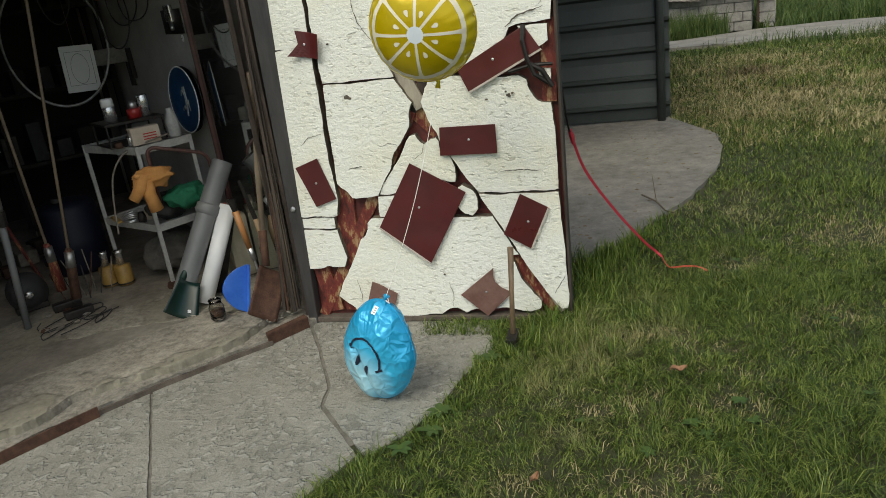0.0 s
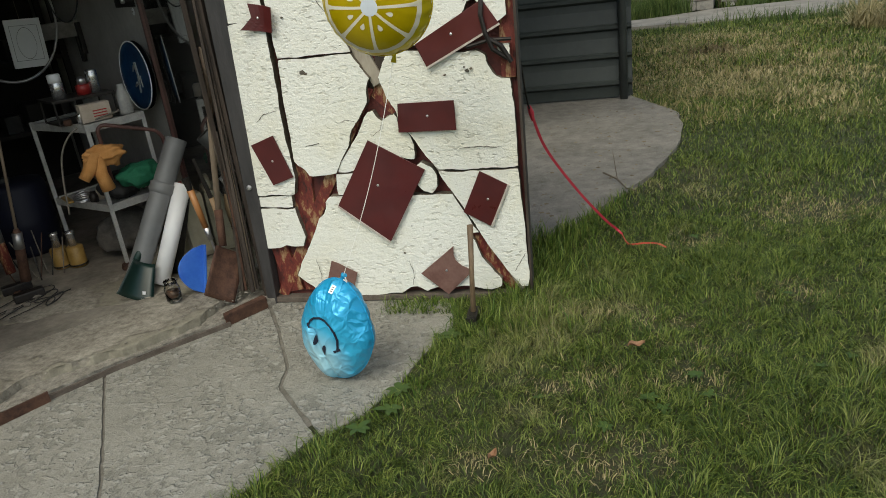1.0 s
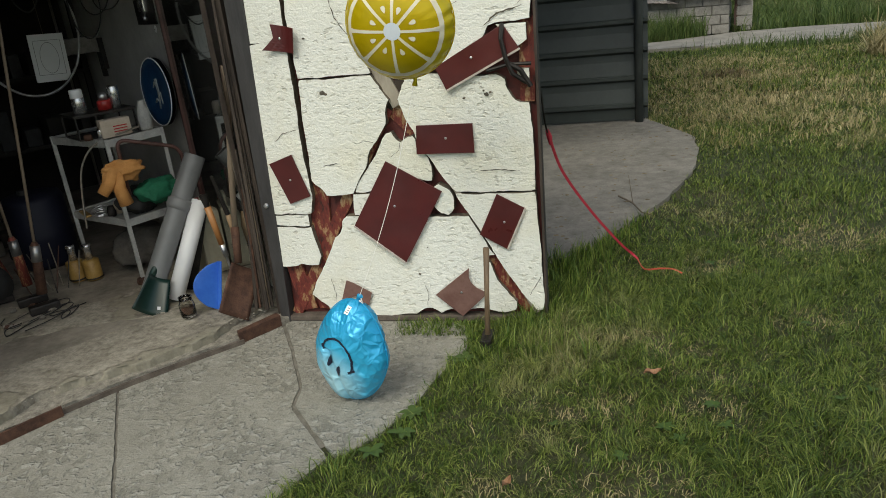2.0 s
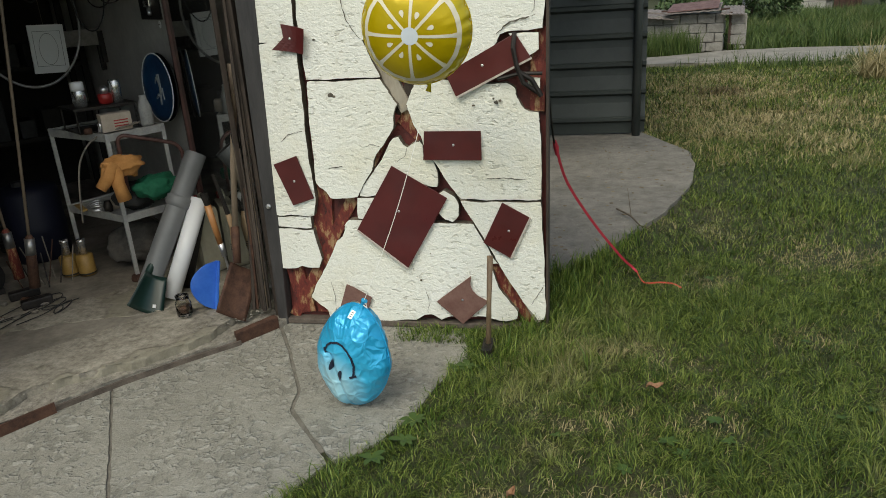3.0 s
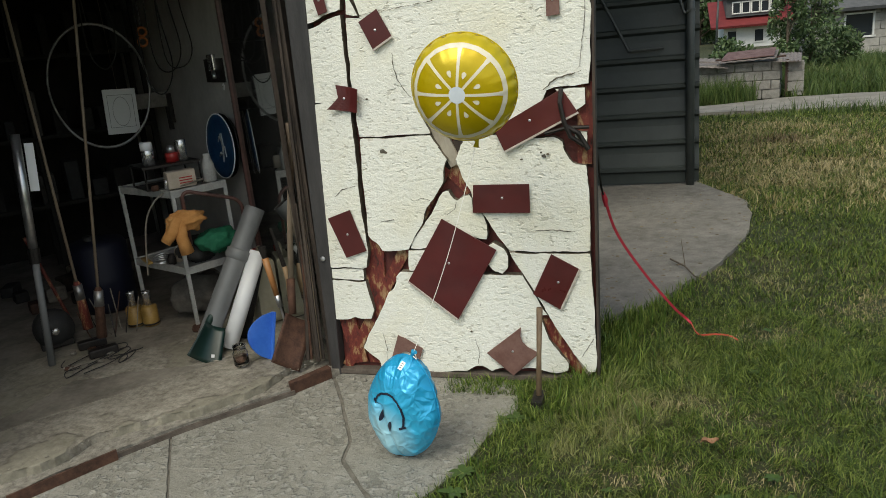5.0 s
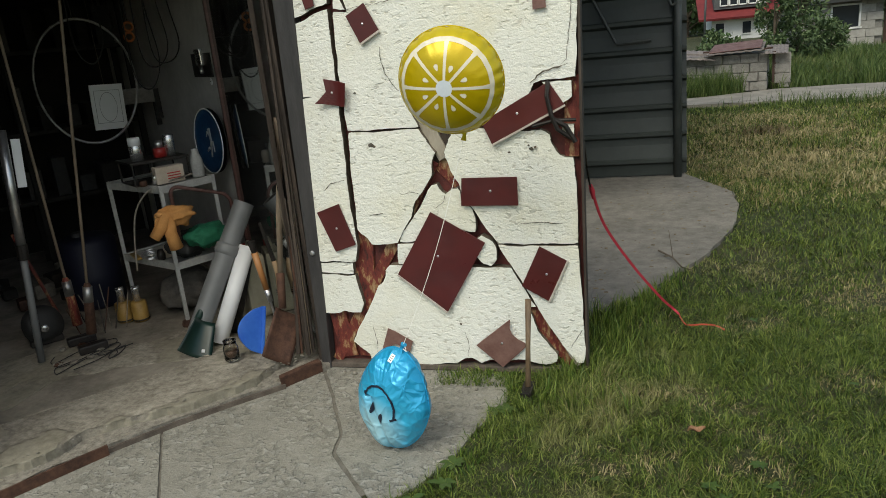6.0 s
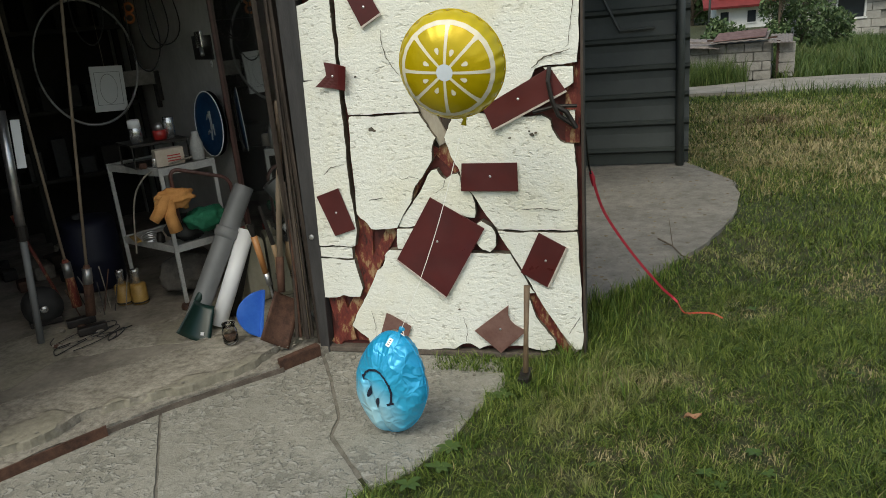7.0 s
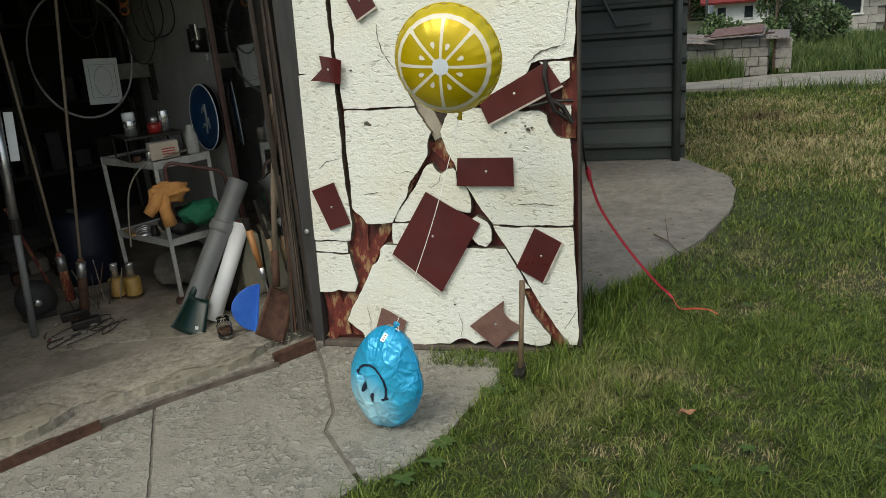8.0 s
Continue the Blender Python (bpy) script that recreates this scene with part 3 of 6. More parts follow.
def crack(pts, w, seed):
    """A jagged crack as a thin dark strip on the foam, shade in its colour."""
    rs = random.Random(seed)
    fine = []
    for p, q in zip(pts, pts[1:]):
        p, q = Vector(p), Vector(q)
        n = max(2, int((q - p).length / 0.012))
        fine += [p.lerp(q, k / n) + Vector((rs.uniform(-1, 1), rs.uniform(-1, 1))) * 0.0022 for k in range(n)]
    fine.append(Vector(pts[-1]))
    a, b = [], []
    for i, p in enumerate(fine):
        d = (fine[min(i + 1, len(fine) - 1)] - fine[max(i - 1, 0)]).normalized()
        n = Vector((-d.y, d.x)) * w / 2 * rs.uniform(0.3, 1.2) * math.sin(math.pi * (0.06 + 0.9 * i / len(fine))) ** 0.5
        a.append(p + n)
        b.append(p - n)
    bm = BM()
    low_, top_ = [[bm.verts.new((p.x, y, p.y)) for p in side] for side, y in ((a, -0.0046), (b, -0.0046))]
    for i in range(len(fine) - 1):
        bm.faces.new((low_[i], low_[i + 1], top_[i + 1], top_[i]))
    return part("crack", bm, crack_mat, door)


for k, (pts, w) in enumerate([
    ([(0.494, 1.228), (0.465, 1.265), (0.441, 1.308), (0.430, 1.36), (0.432, 1.41)], 0.004), ([(0.847, 1.273), (0.872, 1.302), (0.905, 1.312), (0.935, 1.318)], 0.004),
    ([(1.16, 1.29), (1.172, 1.30), (1.180, 1.36), (1.196, 1.45), (1.205, 1.62)], 0.003), ([(1.031, 1.222), (1.08, 1.262), (1.13, 1.272), (1.178, 1.285)], 0.006),
    ([(0.255, 1.562), (0.42, 1.575), (0.6, 1.59), (0.75, 1.61), (0.92, 1.638)], 0.003), ([(0.95, 0.655), (1.03, 0.662), (1.13, 0.652)], 0.004),
    ([(1.135, 0.10), (1.165, 0.145), (1.187, 0.185)], 0.003), ([(0.10, 0.83), (0.14, 0.86), (0.20, 0.87)], 0.004), ([(0.646, 0.789), (0.64, 0.765), (0.60, 0.735)], 0.004),
    ([(0.68, 0.05), (0.69, 0.11), (0.675, 0.17)], 0.003), ([(0.25, 0.03), (0.255, 0.12), (0.245, 0.19)], 0.003), ([(0.86, 0.02), (0.80, 0.05), (0.79, 0.04)], 0.005),
    ([(0.47, 0.80), (0.49, 0.81), (0.53, 0.80)], 0.003), ([(0.30, 0.71), (0.33, 0.715), (0.36, 0.72)], 0.006), ([(0.98, 1.58), (1.02, 1.61), (1.06, 1.66)], 0.003)]):
    crack(pts, w, k)
# old dents where the foam was knocked, drawn as thin dark spots on its face
for k, (x, z, r) in enumerate([(0.345, 1.015, 0.014), (0.355, 1.01, 0.009), (1.02, 0.965, 0.010), (1.035, 0.972, 0.006), (0.30, 1.235, 0.006), (0.93, 0.955, 0.006), (1.01, 0.98, 0.005), (0.66, 0.205, 0.006), (0.71, 0.33, 0.004)]):
    bm = BM()
    lathe(bm, [(r, 0.0), (r * 0.8, 0.0008), (r * 0.45, 0.0010)], pose(x, -0.004, z, 90, 0, 0) @ Matrix.Diagonal((1, 0.7, 1, 1)), 9)
    for v in bm.verts:
        v.co += Vector((noise.noise(v.co * 90), 0, noise.noise(v.co * 90 + Vector((5, 0, 0))))) * r * 0.5
    part("dent", bm, foam_edge if k % 2 else crack_mat, door)


def plate(outline, tilt, mat, lip=None, nail=None, bend=0.0):
    """A thin plate on the foam; tilt lifts one end a little; a nail head in its middle."""
    bm = prism(BM(), outline, -0.0045, -0.0095, "y", 0.001)
    cx = sum(p[0] for p in outline) / len(outline)
    cz = sum(p[1] for p in outline) / len(outline)
    if bend:
        bmesh.ops.subdivide_edges(bm, edges=bm.edges[:], cuts=4, use_grid_fill=True)
    for v in bm.verts:
        v.co.y += -0.004 + tilt * (v.co.z - cz) - bend * (v.co.x - cx) ** 2 * 6
        v.co.y = min(v.co.y, -0.0025)
    p = part("plate", bm, mat, door)
    if lip is not None:
        a, b = Vector(outline[lip]), Vector(outline[(lip + 1) % len(outline)])
        y = [-0.0095 + tilt * (q.y - cz) for q in (a, b)]
        inner = (Vector((cx, cz)) - (a + b) / 2).normalized() * 0.008
        bm = BM()
        vs = [bm.verts.new(c) for c in ((a.x, y[0] - 0.0048, a.y), (b.x, y[1] - 0.0048, b.y), (b.x + inner.x, y[1] - 0.0048, b.y + inner.y), (a.x + inner.x, y[0] - 0.0048, a.y + inner.y))]
        f = bmesh.ops.extrude_face_region(bm, geom=[bm.faces.new(vs)])
        for v in f["geom"]:
            if isinstance(v, bmesh.types.BMVert):
                v.co.y += 0.009
        part("chipped_edge", bm, board_edge, p, "pale chipped plate edge")
    nx, nz = nail or (cx, cz)
    part("nail", lathe(BM(), [(0.0055, 0), (0.0055, 0.002), (0.002, 0.0035)], pose(nx, -0.0125, nz, 90, 0, 0), 8), steel, p, "bright nail head")
    return p


plate([(0.113, 1.69), (0.164, 1.695), (0.178, 1.592), (0.138, 1.581)], 0.0, maroon)
plate([(0.307, 1.54), (0.389, 1.583), (0.444, 1.468), (0.359, 1.423)], 0.02, maroon, 2)
plate([(0.174, 1.303), (0.277, 1.28), (0.258, 1.183), (0.132, 1.207), (0.18, 1.25)], 0.03, maroon, bend=0.8)
plate([(0.827, 1.083), (1.102, 1.222), (1.163, 1.125), (0.867, 0.987)], 0.03, maroon, 2, (0.973, 1.109))
plate([(0.724, 0.86), (0.955, 0.856), (0.953, 0.737), (0.713, 0.743)], 0.02, maroon, None, (0.841, 0.802))
plate([(0.574, 0.719), (0.801, 0.579), (0.607, 0.262), (0.395, 0.437)], 0.02, maroon, 2, (0.59, 0.524))
plate([(1.028, 0.559), (1.145, 0.492), (1.061, 0.315), (0.944, 0.386)], 0.02, maroon, 1, (1.052, 0.438))
plate([(0.055, 0.733), (0.163, 0.769), (0.218, 0.582), (0.119, 0.551)], 0.0, maroon)
plate([(0.883, 0.233), (0.878, 0.190), (0.885, 0.165), (0.907, 0.141), (0.955, 0.114), (0.836, 0.004), (0.724, 0.108)], 0.0, brown_plate, None, (0.84, 0.12))
plate([(1.06, 1.606), (1.107, 1.604), (1.108, 1.494), (1.058, 1.491)], 0.0, brown_plate)
# the plate with a round hole: an outer square joined to an inner ring
corners = [Vector(p) for p in ((0.319, 0.185), (0.429, 0.119), (0.386, 0.006), (0.261, 0.03))]
mid = Vector((0.347, 0.072))
bm = BM()
n_hole = 24
inner, outer = [], []
for j in range(n_hole):
    a = 2 * math.pi * j / n_hole
    d = Vector((math.cos(a), math.sin(a)))
    best = 1.0
    for p, q in zip(corners, corners[1:] + corners[:1]):
        e = q - p
        den = d.x * e.y - d.y * e.x
        if abs(den) > 1e-9:
            s = ((p.x - mid.x) * e.y - (p.y - mid.y) * e.x) / den
            k = ((p.x - mid.x) * d.y - (p.y - mid.y) * d.x) / den
            if s > 0 and 0 <= k <= 1:
                best = min(best, s)
    inner.append(mid + d * 0.031)
    outer.append(mid + d * max(best, 0.035))
rows = [[bm.verts.new((p.x, y, p.y)) for p in loop] for loop, y in ((inner, -0.005), (inner, -0.010), (outer, -0.010), (outer, -0.005))]
for a, b in zip(rows, rows[1:] + rows[:1]):
    for j in range(n_hole):
        bm.faces.new((a[j], a[(j + 1) % n_hole], b[(j + 1) % n_hole], b[j]))
part("plate", bm, brown_plate, door, "brown plate with a round hole")

# torn door latch: bent black straps over rotten timber
latch = part("latch", tube(BM(), [(1.10, -0.012, 1.225), (1.095, -0.03, 1.17), (1.108, -0.035, 1.10), (1.13, -0.03, 1.04), (1.18, -0.012, 1.00)], 0.009, 8), dark_iron, door, "bent black iron latch strap")
part("latch_arm", tube(BM(), [(1.115, -0.028, 1.08), (1.16, -0.02, 1.05), (1.195, -0.012, 0.985)], 0.010, 8), dark_iron, door, "bent black iron latch arm")
part("latch_bar", tube(BM(), [(1.03, -0.014, 1.055), (1.12, -0.022, 1.075), (1.2, -0.008, 1.07)], 0.007, 8), dark_iron, door, "bent black iron latch bar")

# ---- things in the garage ----
wood_handle = simple("ash_handle_wood", (0.20, 0.12, 0.06), (0.36, 0.25, 0.14), 14, 0.55, stretch=(1, 1, 0.2))
orange_wood = simple("varnished_orange_wood", (0.34, 0.14, 0.045), (0.46, 0.22, 0.08), 14, 0.35, stretch=(1, 1, 0.2))
old_handle = simple("old_grey_handle_wood", (0.15, 0.11, 0.075), (0.28, 0.22, 0.16), 16, 0.75, stretch=(1, 1, 0.2))
grey_pvc = simple("grey_drain_plastic", (0.125, 0.13, 0.132), (0.18, 0.185, 0.187), 3, 0.45, bump=0.05)
white_pvc = simple("white_plastic", (0.72, 0.73, 0.75), (0.80, 0.81, 0.82), 3, 0.35, bump=0.03)
blue_plastic = simple("blue_plastic", (0.025, 0.11, 0.50), (0.05, 0.18, 0.62), 8, 0.28, bump=0.05)
green_plastic = simple("dark_green_plastic", (0.004, 0.018, 0.014), (0.008, 0.030, 0.024), 8, 0.35, bump=0.05)
cart_paint = simple("chipped_white_cart_paint", (0.24, 0.24, 0.23), (0.46, 0.46, 0.44), 14, 0.55, bump=0.2)
brown_tube = simple("brown_painted_tube", (0.06, 0.022, 0.018), (0.13, 0.06, 0.05), 14, 0.4, bump=0.1)
orange_cloth = simple("orange_cloth", (0.46, 0.20, 0.055), (0.60, 0.30, 0.10), 18, 0.9, bump=0.5)
green_cloth = simple("green_cloth", (0.006, 0.10, 0.05), (0.012, 0.16, 0.08), 18, 0.8, bump=0.4)
card_mat = simple("white_card", (0.80, 0.82, 0.82), (0.86, 0.87, 0.87), 4, 0.7, bump=0.05)
ink_mat = simple("grey_ink", (0.16, 0.17, 0.17), (0.22, 0.23, 0.23), 9, 0.8)
blue_enamel = simple("blue_painted_plate", (0.006, 0.036, 0.11), (0.018, 0.085, 0.19), 14, 0.5, bump=0.1)
cream_paint = simple("cream_painted_figures", (0.16, 0.20, 0.22), (0.34, 0.36, 0.34), 20, 0.5)
silver_lid = simple("silver_metal", (0.55, 0.55, 0.55), (0.72, 0.72, 0.72), 10, 0.25, 0.8, 0.1)
red_gloss = simple("red_gloss", (0.30, 0.02, 0.02), (0.42, 0.035, 0.03), 10, 0.35)
carton_mat = simple("dusty_carton", (0.40, 0.33, 0.26), (0.55, 0.48, 0.40), 10, 0.85)
ochre_mat = simple("ochre_pot", (0.22, 0.13, 0.03), (0.40, 0.25, 0.07), 14, 0.5)
black_rubber = simple("black_rubber", (0.012, 0.012, 0.012), (0.03, 0.03, 0.03), 20, 0.7)
rope_mat = simple("dirty_cord", (0.12, 0.105, 0.085), (0.25, 0.225, 0.19), 40, 0.9)
jar_glass = material("jar_glass", 0.05)
jb = jar_glass.node_tree.nodes["Principled BSDF"]
jb.inputs["Transmission Weight"].default_value, jb.inputs["IOR"].default_value = 1.0, 1.4
finish(jar_glass, (0.82, 0.80, 0.76))
jar_fill = simple("rusty_water", (0.07, 0.030, 0.018), (0.13, 0.062, 0.04), 10, 0.4)


def gline(*pts):
    return [g(*p) for p in pts]


def spline(pts, n=6):
    """Smooth points through the given ones."""
    pts = [Vector(p) for p in pts]
    out = []
    for i in range(len(pts) - 1):
        p0, p1, p2, p3 = pts[max(i - 1, 0)], pts[i], pts[i + 1], pts[min(i + 2, len(pts) - 1)]
        for k in range(n):
            t = k / n
            out.append(0.5 * (2 * p1 + (p2 - p0) * t + (2 * p0 - 5 * p1 + 4 * p2 - p3) * t * t + (3 * p1 - p0 - 3 * p2 + p3) * t ** 3))
    return out + [pts[-1]]


def lean(u0, v0, z0, u1, v1, z1):
    """A frame whose z runs from the first place to the second and whose y looks out of the garage."""
    a, b = g(u0, v0, z0), g(u1, v1, z1)
    z = (b - a).normalized()
    y = -(GV - z * GV.dot(z)).normalized()
    x = y.cross(z)
    m = Matrix((x, y, z)).transposed().to_4x4()
    m.translation = a
    return m, (b - a).length


# grey drain pipe with a collar
pipe = tagged(new("drain_pipe"), "grey plastic drain pipe with a collar leaning on the cart", "pipe")
a, b = g(0.385, 0.55, 0.115), g(0.005, 0.62, 0.70)
way = (b - a)
part("tube", tube(BM(), [a, b], 0.051, 24, cap=False), grey_pvc, pipe, smooth=True)
part("bore", tube(BM(), [a + way * 0.002, b - way * 0.002], 0.047, 24, cap=False), dark_iron, pipe, smooth=True)
part("collar", tube(BM(), [a + way * k for k in (0.60, 0.61, 0.63, 0.65, 0.67, 0.68)], [0.052, 0.059, 0.062, 0.060, 0.062, 0.053], 24, cap=False), grey_pvc, pipe, smooth=True)
# white pipe
wpipe = tagged(new("plastic_pipe"), "white plastic pipe leaning beside the grey one", "pipe")
part("tube", tube(BM(), gline((0.300, 0.50, 0.055), (0.050, 0.56, 0.49)), 0.041, 20, cap=True), white_pvc, wpipe, smooth=True)

# rusty spare tube and dark roll behind
roll = tagged(new("metal_roll"), "dark grey metal tube leaning on the wall", "pipe")
part("tube", tube(BM(), gline((0.19, 0.60, 0.05), (0.02, 0.64, 0.46)), 0.035, 16), dark_iron, roll, smooth=True)


def blade(w, h, curve, taper=0.85, nx=8, nz=8, square=True, dish=0.0):
    """A dished blade in local x (width) and z (height)."""
    bm = BM()
    rows = []
    for k in range(2):
        layer = []
        for j in range(nz + 1):
            t = j / nz
            half = w / 2 * (taper + (1 - taper) * (1 - t)) if square else w / 2 * math.sqrt(max(1e-4, 1 - (1 - t) ** 2.2))
            layer.append([bm.verts.new((half * (2 * i / nx - 1), curve * (2 * i / nx - 1) ** 2 + dish * math.sin(t * math.pi) - 0.003 * k, h * t)) for i in range(nx + 1)])
        rows.append(layer)
    for layer in rows:
        for j in range(nz):
            for i in range(nx):
                bm.faces.new((layer[j][i], layer[j][i + 1], layer[j + 1][i + 1], layer[j + 1][i]))
    rim = [(0, i) for i in range(nx)] + [(j, nx) for j in range(nz)] + [(nz, nx - i) for i in range(nx)] + [(nz - j, 0) for j in range(nz)]
    for p, q in zip(rim, rim[1:] + rim[:1]):
        bm.faces.new((rows[0][p[0]][p[1]], rows[0][q[0]][q[1]], rows[1][q[0]][q[1]], rows[1][p[0]][p[1]]))
    return bm


def placed(bm, m):
    bmesh.ops.transform(bm, matrix=m, verts=bm.verts)
    return bm


# spade with a rusty blade and long handle
spade = tagged(new("spade"), "old spade with a rusty square blade and long grey handle", "spade")
m, n = lean(0.170, 0.07, 0.05, 0.065, 0.17, 0.29)
part("blade", placed(blade(0.15, 0.24, 0.012, 1.0), m @ pose(0.012, 0, 0, 0, -13, 0)), rust, spade, "rusty brown square blade", smooth=True)
part("socket", tube(BM(), gline((0.07, 0.155, 0.26), (0.035, 0.20, 0.42)), 0.018, 12, 0.02), rust, spade, smooth=True)
part("handle", tube(BM(), gline((0.037, 0.198, 0.40), (-0.012, 0.215, 0.70), (-0.035, 0.14, 1.00), (-0.035, 0.12, 1.15)), 0.014, 12), old_handle, spade, "grey weathered wooden handle", smooth=True)

# blue dustpan
pan = tagged(new("dustpan"), "blue plastic dustpan standing on its edge", "dustpan")
m, n = lean(0.238, 0.25, 0.052, 0.165, 0.30, 0.29)
bm = BM()
outline = [Vector((-0.055 + 0.118 * math.sin(math.pi * k / 14) ** 0.6, 0.23 * k / 14)) for k in range(15)]
prism(bm, [(p.x, p.y) for p in outline], 0.0, 0.012, "y", 0.003)
part("pan", placed(bm, m), blue_plastic, pan)
part("back_lip", placed(box(BM(), (-0.058, 0.015, 0.115), (0.008, 0.045, 0.232), None, 0.002), m), blue_plastic, pan)

# glass jar with rusty water
jar = tagged(new("glass_jar"), "small glass jar with rusty water on the floor", "jar")
jm = Matrix.Translation(g(0.318, 0.255, 0.0))
part("glass", lathe(BM(), [(0.030, 0.05), (0.036, 0.058), (0.036, 0.115), (0.029, 0.13), (0.029, 0.15), (0.026, 0.15), (0.026, 0.13), (0.032, 0.112), (0.032, 0.06)], jm, 20), jar_glass, jar, smooth=True)
part("water", lathe(BM(), [(0.029, 0.062), (0.0305, 0.098)], jm, 18), jar_fill, jar, "rusty brown water", smooth=True)
part("rim", ring(BM(), (0, 0, 0.15), 0.029, 0.003, jm, 20, 6), jar_glass, jar)

# dark green shovel head on the floor
shovel = tagged(new("shovel"), "dark green plastic shovel leaning against the pipe", "shovel")
m, n = lean(0.44, 0.43, 0.05, 0.37, 0.51, 0.215)
part("scoop", placed(blade(0.175, 0.185, 0.035, 0.58, 8, 8), m @ pose(0.02, 0, 0.0, 0, -14, 0)), green_plastic, shovel, smooth=True)
part("handle", tube(BM(), gline((0.375, 0.515, 0.205), (0.31, 0.56, 0.255), (0.24, 0.62, 0.31)), 0.017, 10), green_plastic, shovel, smooth=True)
part("sticker", placed(box(BM(), (-0.028, 0.016, 0.028), (0.016, 0.002, 0.016)), m), white_pvc, shovel, "small white square sticker")

# hand tools with wooden handles against the wall
trowel = tagged(new("hand_hoe"), "hand tool with a varnished orange wooden handle", "tool", "tools by the post")
part("handle", tube(BM(), gline((0.058, 0.36, 0.30), (0.082, 0.375, 0.50)), [0.014, 0.017], 12), orange_wood, trowel, smooth=True)
part("ferrule", tube(BM(), gline((0.050, 0.355, 0.24), (0.058, 0.36, 0.305)), 0.013, 12, 0.015), steel, trowel, "bright steel ferrule", smooth=True)
part("tang", tube(BM(), gline((0.042, 0.34, 0.10), (0.050, 0.355, 0.245)), 0.006, 8), steel, trowel)
part("tip", tube(BM(), gline((0.082, 0.375, 0.50), (0.088, 0.378, 0.56)), 0.013, 10, 0.02), dark_iron, trowel)
chisel = tagged(new("pruning_knife"), "hand tool with a worn wooden handle and black strap", "tool", "tools by the post")
part("handle", tube(BM(), gline((0.01, 0.32, 0.26), (0.0, 0.322, 0.38), (0.01, 0.325, 0.45)), [0.012, 0.015, 0.012], 12), wood_handle, chisel, smooth=True)
part("ferrule", tube(BM(), gline((0.012, 0.318, 0.20), (0.01, 0.32, 0.265)), 0.010, 12), steel, chisel, smooth=True)
part("blade", tube(BM(), gline((0.01, 0.325, 0.45), (0.045, 0.335, 0.65)), [0.012, 0.008], 6), dark_iron, chisel)
for k in range(3):
    part("band", ring(BM(), (0, 0, 0), 0.0135, 0.002, Matrix.Translation(g(0.01, 0.32, 0.275 + 0.012 * k)), 14, 6), dark_iron, chisel)
# sticks and slats standing in the corner by the post
slat_mats = [dark_timber, dark_timber, old_handle, dark_timber, dark_timber, rust, dark_timber]
for k, (u0, u1, top) in enumerate([(0.03, -0.022, 1.72), (0.00, -0.035, 1.95), (0.015, -0.028, 1.2), (0.03, 0.01, 0.8), (-0.01, -0.03, 1.9), (0.045, 0.01, 0.62), (0.06, 0.02, 0.40)]):
    s = tagged(new("wooden_slat"), "old wooden slat standing in the corner by the post", "slat", "slats by the post")
    v0 = 0.02 + 0.009 * k
    w, d = (0.007, 0.005) if k % 2 else (0.010, 0.007)
    aa, bb = g(u0, v0, 0.05), g(u1, v0 + 0.012, top)
    part("slat", tube(BM(), [aa, aa.lerp(bb, 0.5) + Vector((0.004, 0, 0)), bb], [w, w * 0.9, d], 5), slat_mats[k], s)

# metal cart with two shelves
before_cart = set(bpy.data.objects)
cart = tagged(new("metal_cart"), "white metal cart with two cluttered shelves and tube handles", "cart")
CART = [(0.30, 1.03), (0.46, 1.52), (0.14, 1.60), (0.0, 1.08)]


def tray(z, name):
    bm = BM()
    pts = gpoly(CART)
    prism(bm, pts, z - 0.006, z)
    for p, q in zip(pts, pts[1:] + pts[:1]):
        p, q = Vector(p), Vector(q)
        e = (q - p).normalized()
        nn = Vector((-e.y, e.x)) * 0.008
        prism(bm, [p - nn, q - nn, q + nn, p + nn], z - 0.032, z + 0.008)
    return part(name, bm, cart_paint, cart)


tray(0.79, "upper_tray")
tray(0.36, "lower_tray")
for u, v in CART:
    leg = part("leg", prism(BM(), gpoly([(u - 0.010, v - 0.010), (u + 0.010, v - 0.010), (u + 0.010, v + 0.010), (u - 0.010, v + 0.010)]), 0.024, 0.80, bevel=0.003), cart_paint, cart)
    part("caster", lathe(BM(), [(0.034, 0.0), (0.036, 0.01), (0.03, 0.03), (0.018, 0.035)], Matrix.Translation(g(u, v, 0)), 14), rust, leg, "rusty round foot")


def arc(p, q, h, n=8):
    """A hoop from p to q with rounded shoulders, h high."""
    p, q = Vector(p), Vector(q)
    up = Vector((0, 0, h))
    r = 0.05
    e = (q - p).normalized()
    pts = [p, p + up - Vector((0, 0, r))]
    pts += [p + up + e * r * (1 - math.cos(t)) + Vector((0, 0, r * (math.sin(t) - 1))) for t in (math.pi / 2 * k / n for k in range(1, n + 1))]
    pts += [q + up - e * r * (1 - math.sin(t)) + Vector((0, 0, r * (math.cos(t) - 1))) for t in (math.pi / 2 * k / n for k in range(n + 1))]
    return pts + [q]


part("handle", tube(BM(), arc(g(0.265, 0.98, 0.50), g(-0.03, 0.93, 0.40), 0.30), 0.010, 10), brown_tube, cart, "brown tube handle", smooth=True)
part("cable", tube(BM(), spline(gline((0.49, 1.1, 0.36), (0.465, 1.1, 0.55), (0.43, 1.1, 0.68), (0.36, 1.1, 0.765), (0.27, 1.08, 0.80), (0.12, 1.02, 0.835))), 0.005, 8), rope_mat, cart, "pale hanging cable", smooth=True)

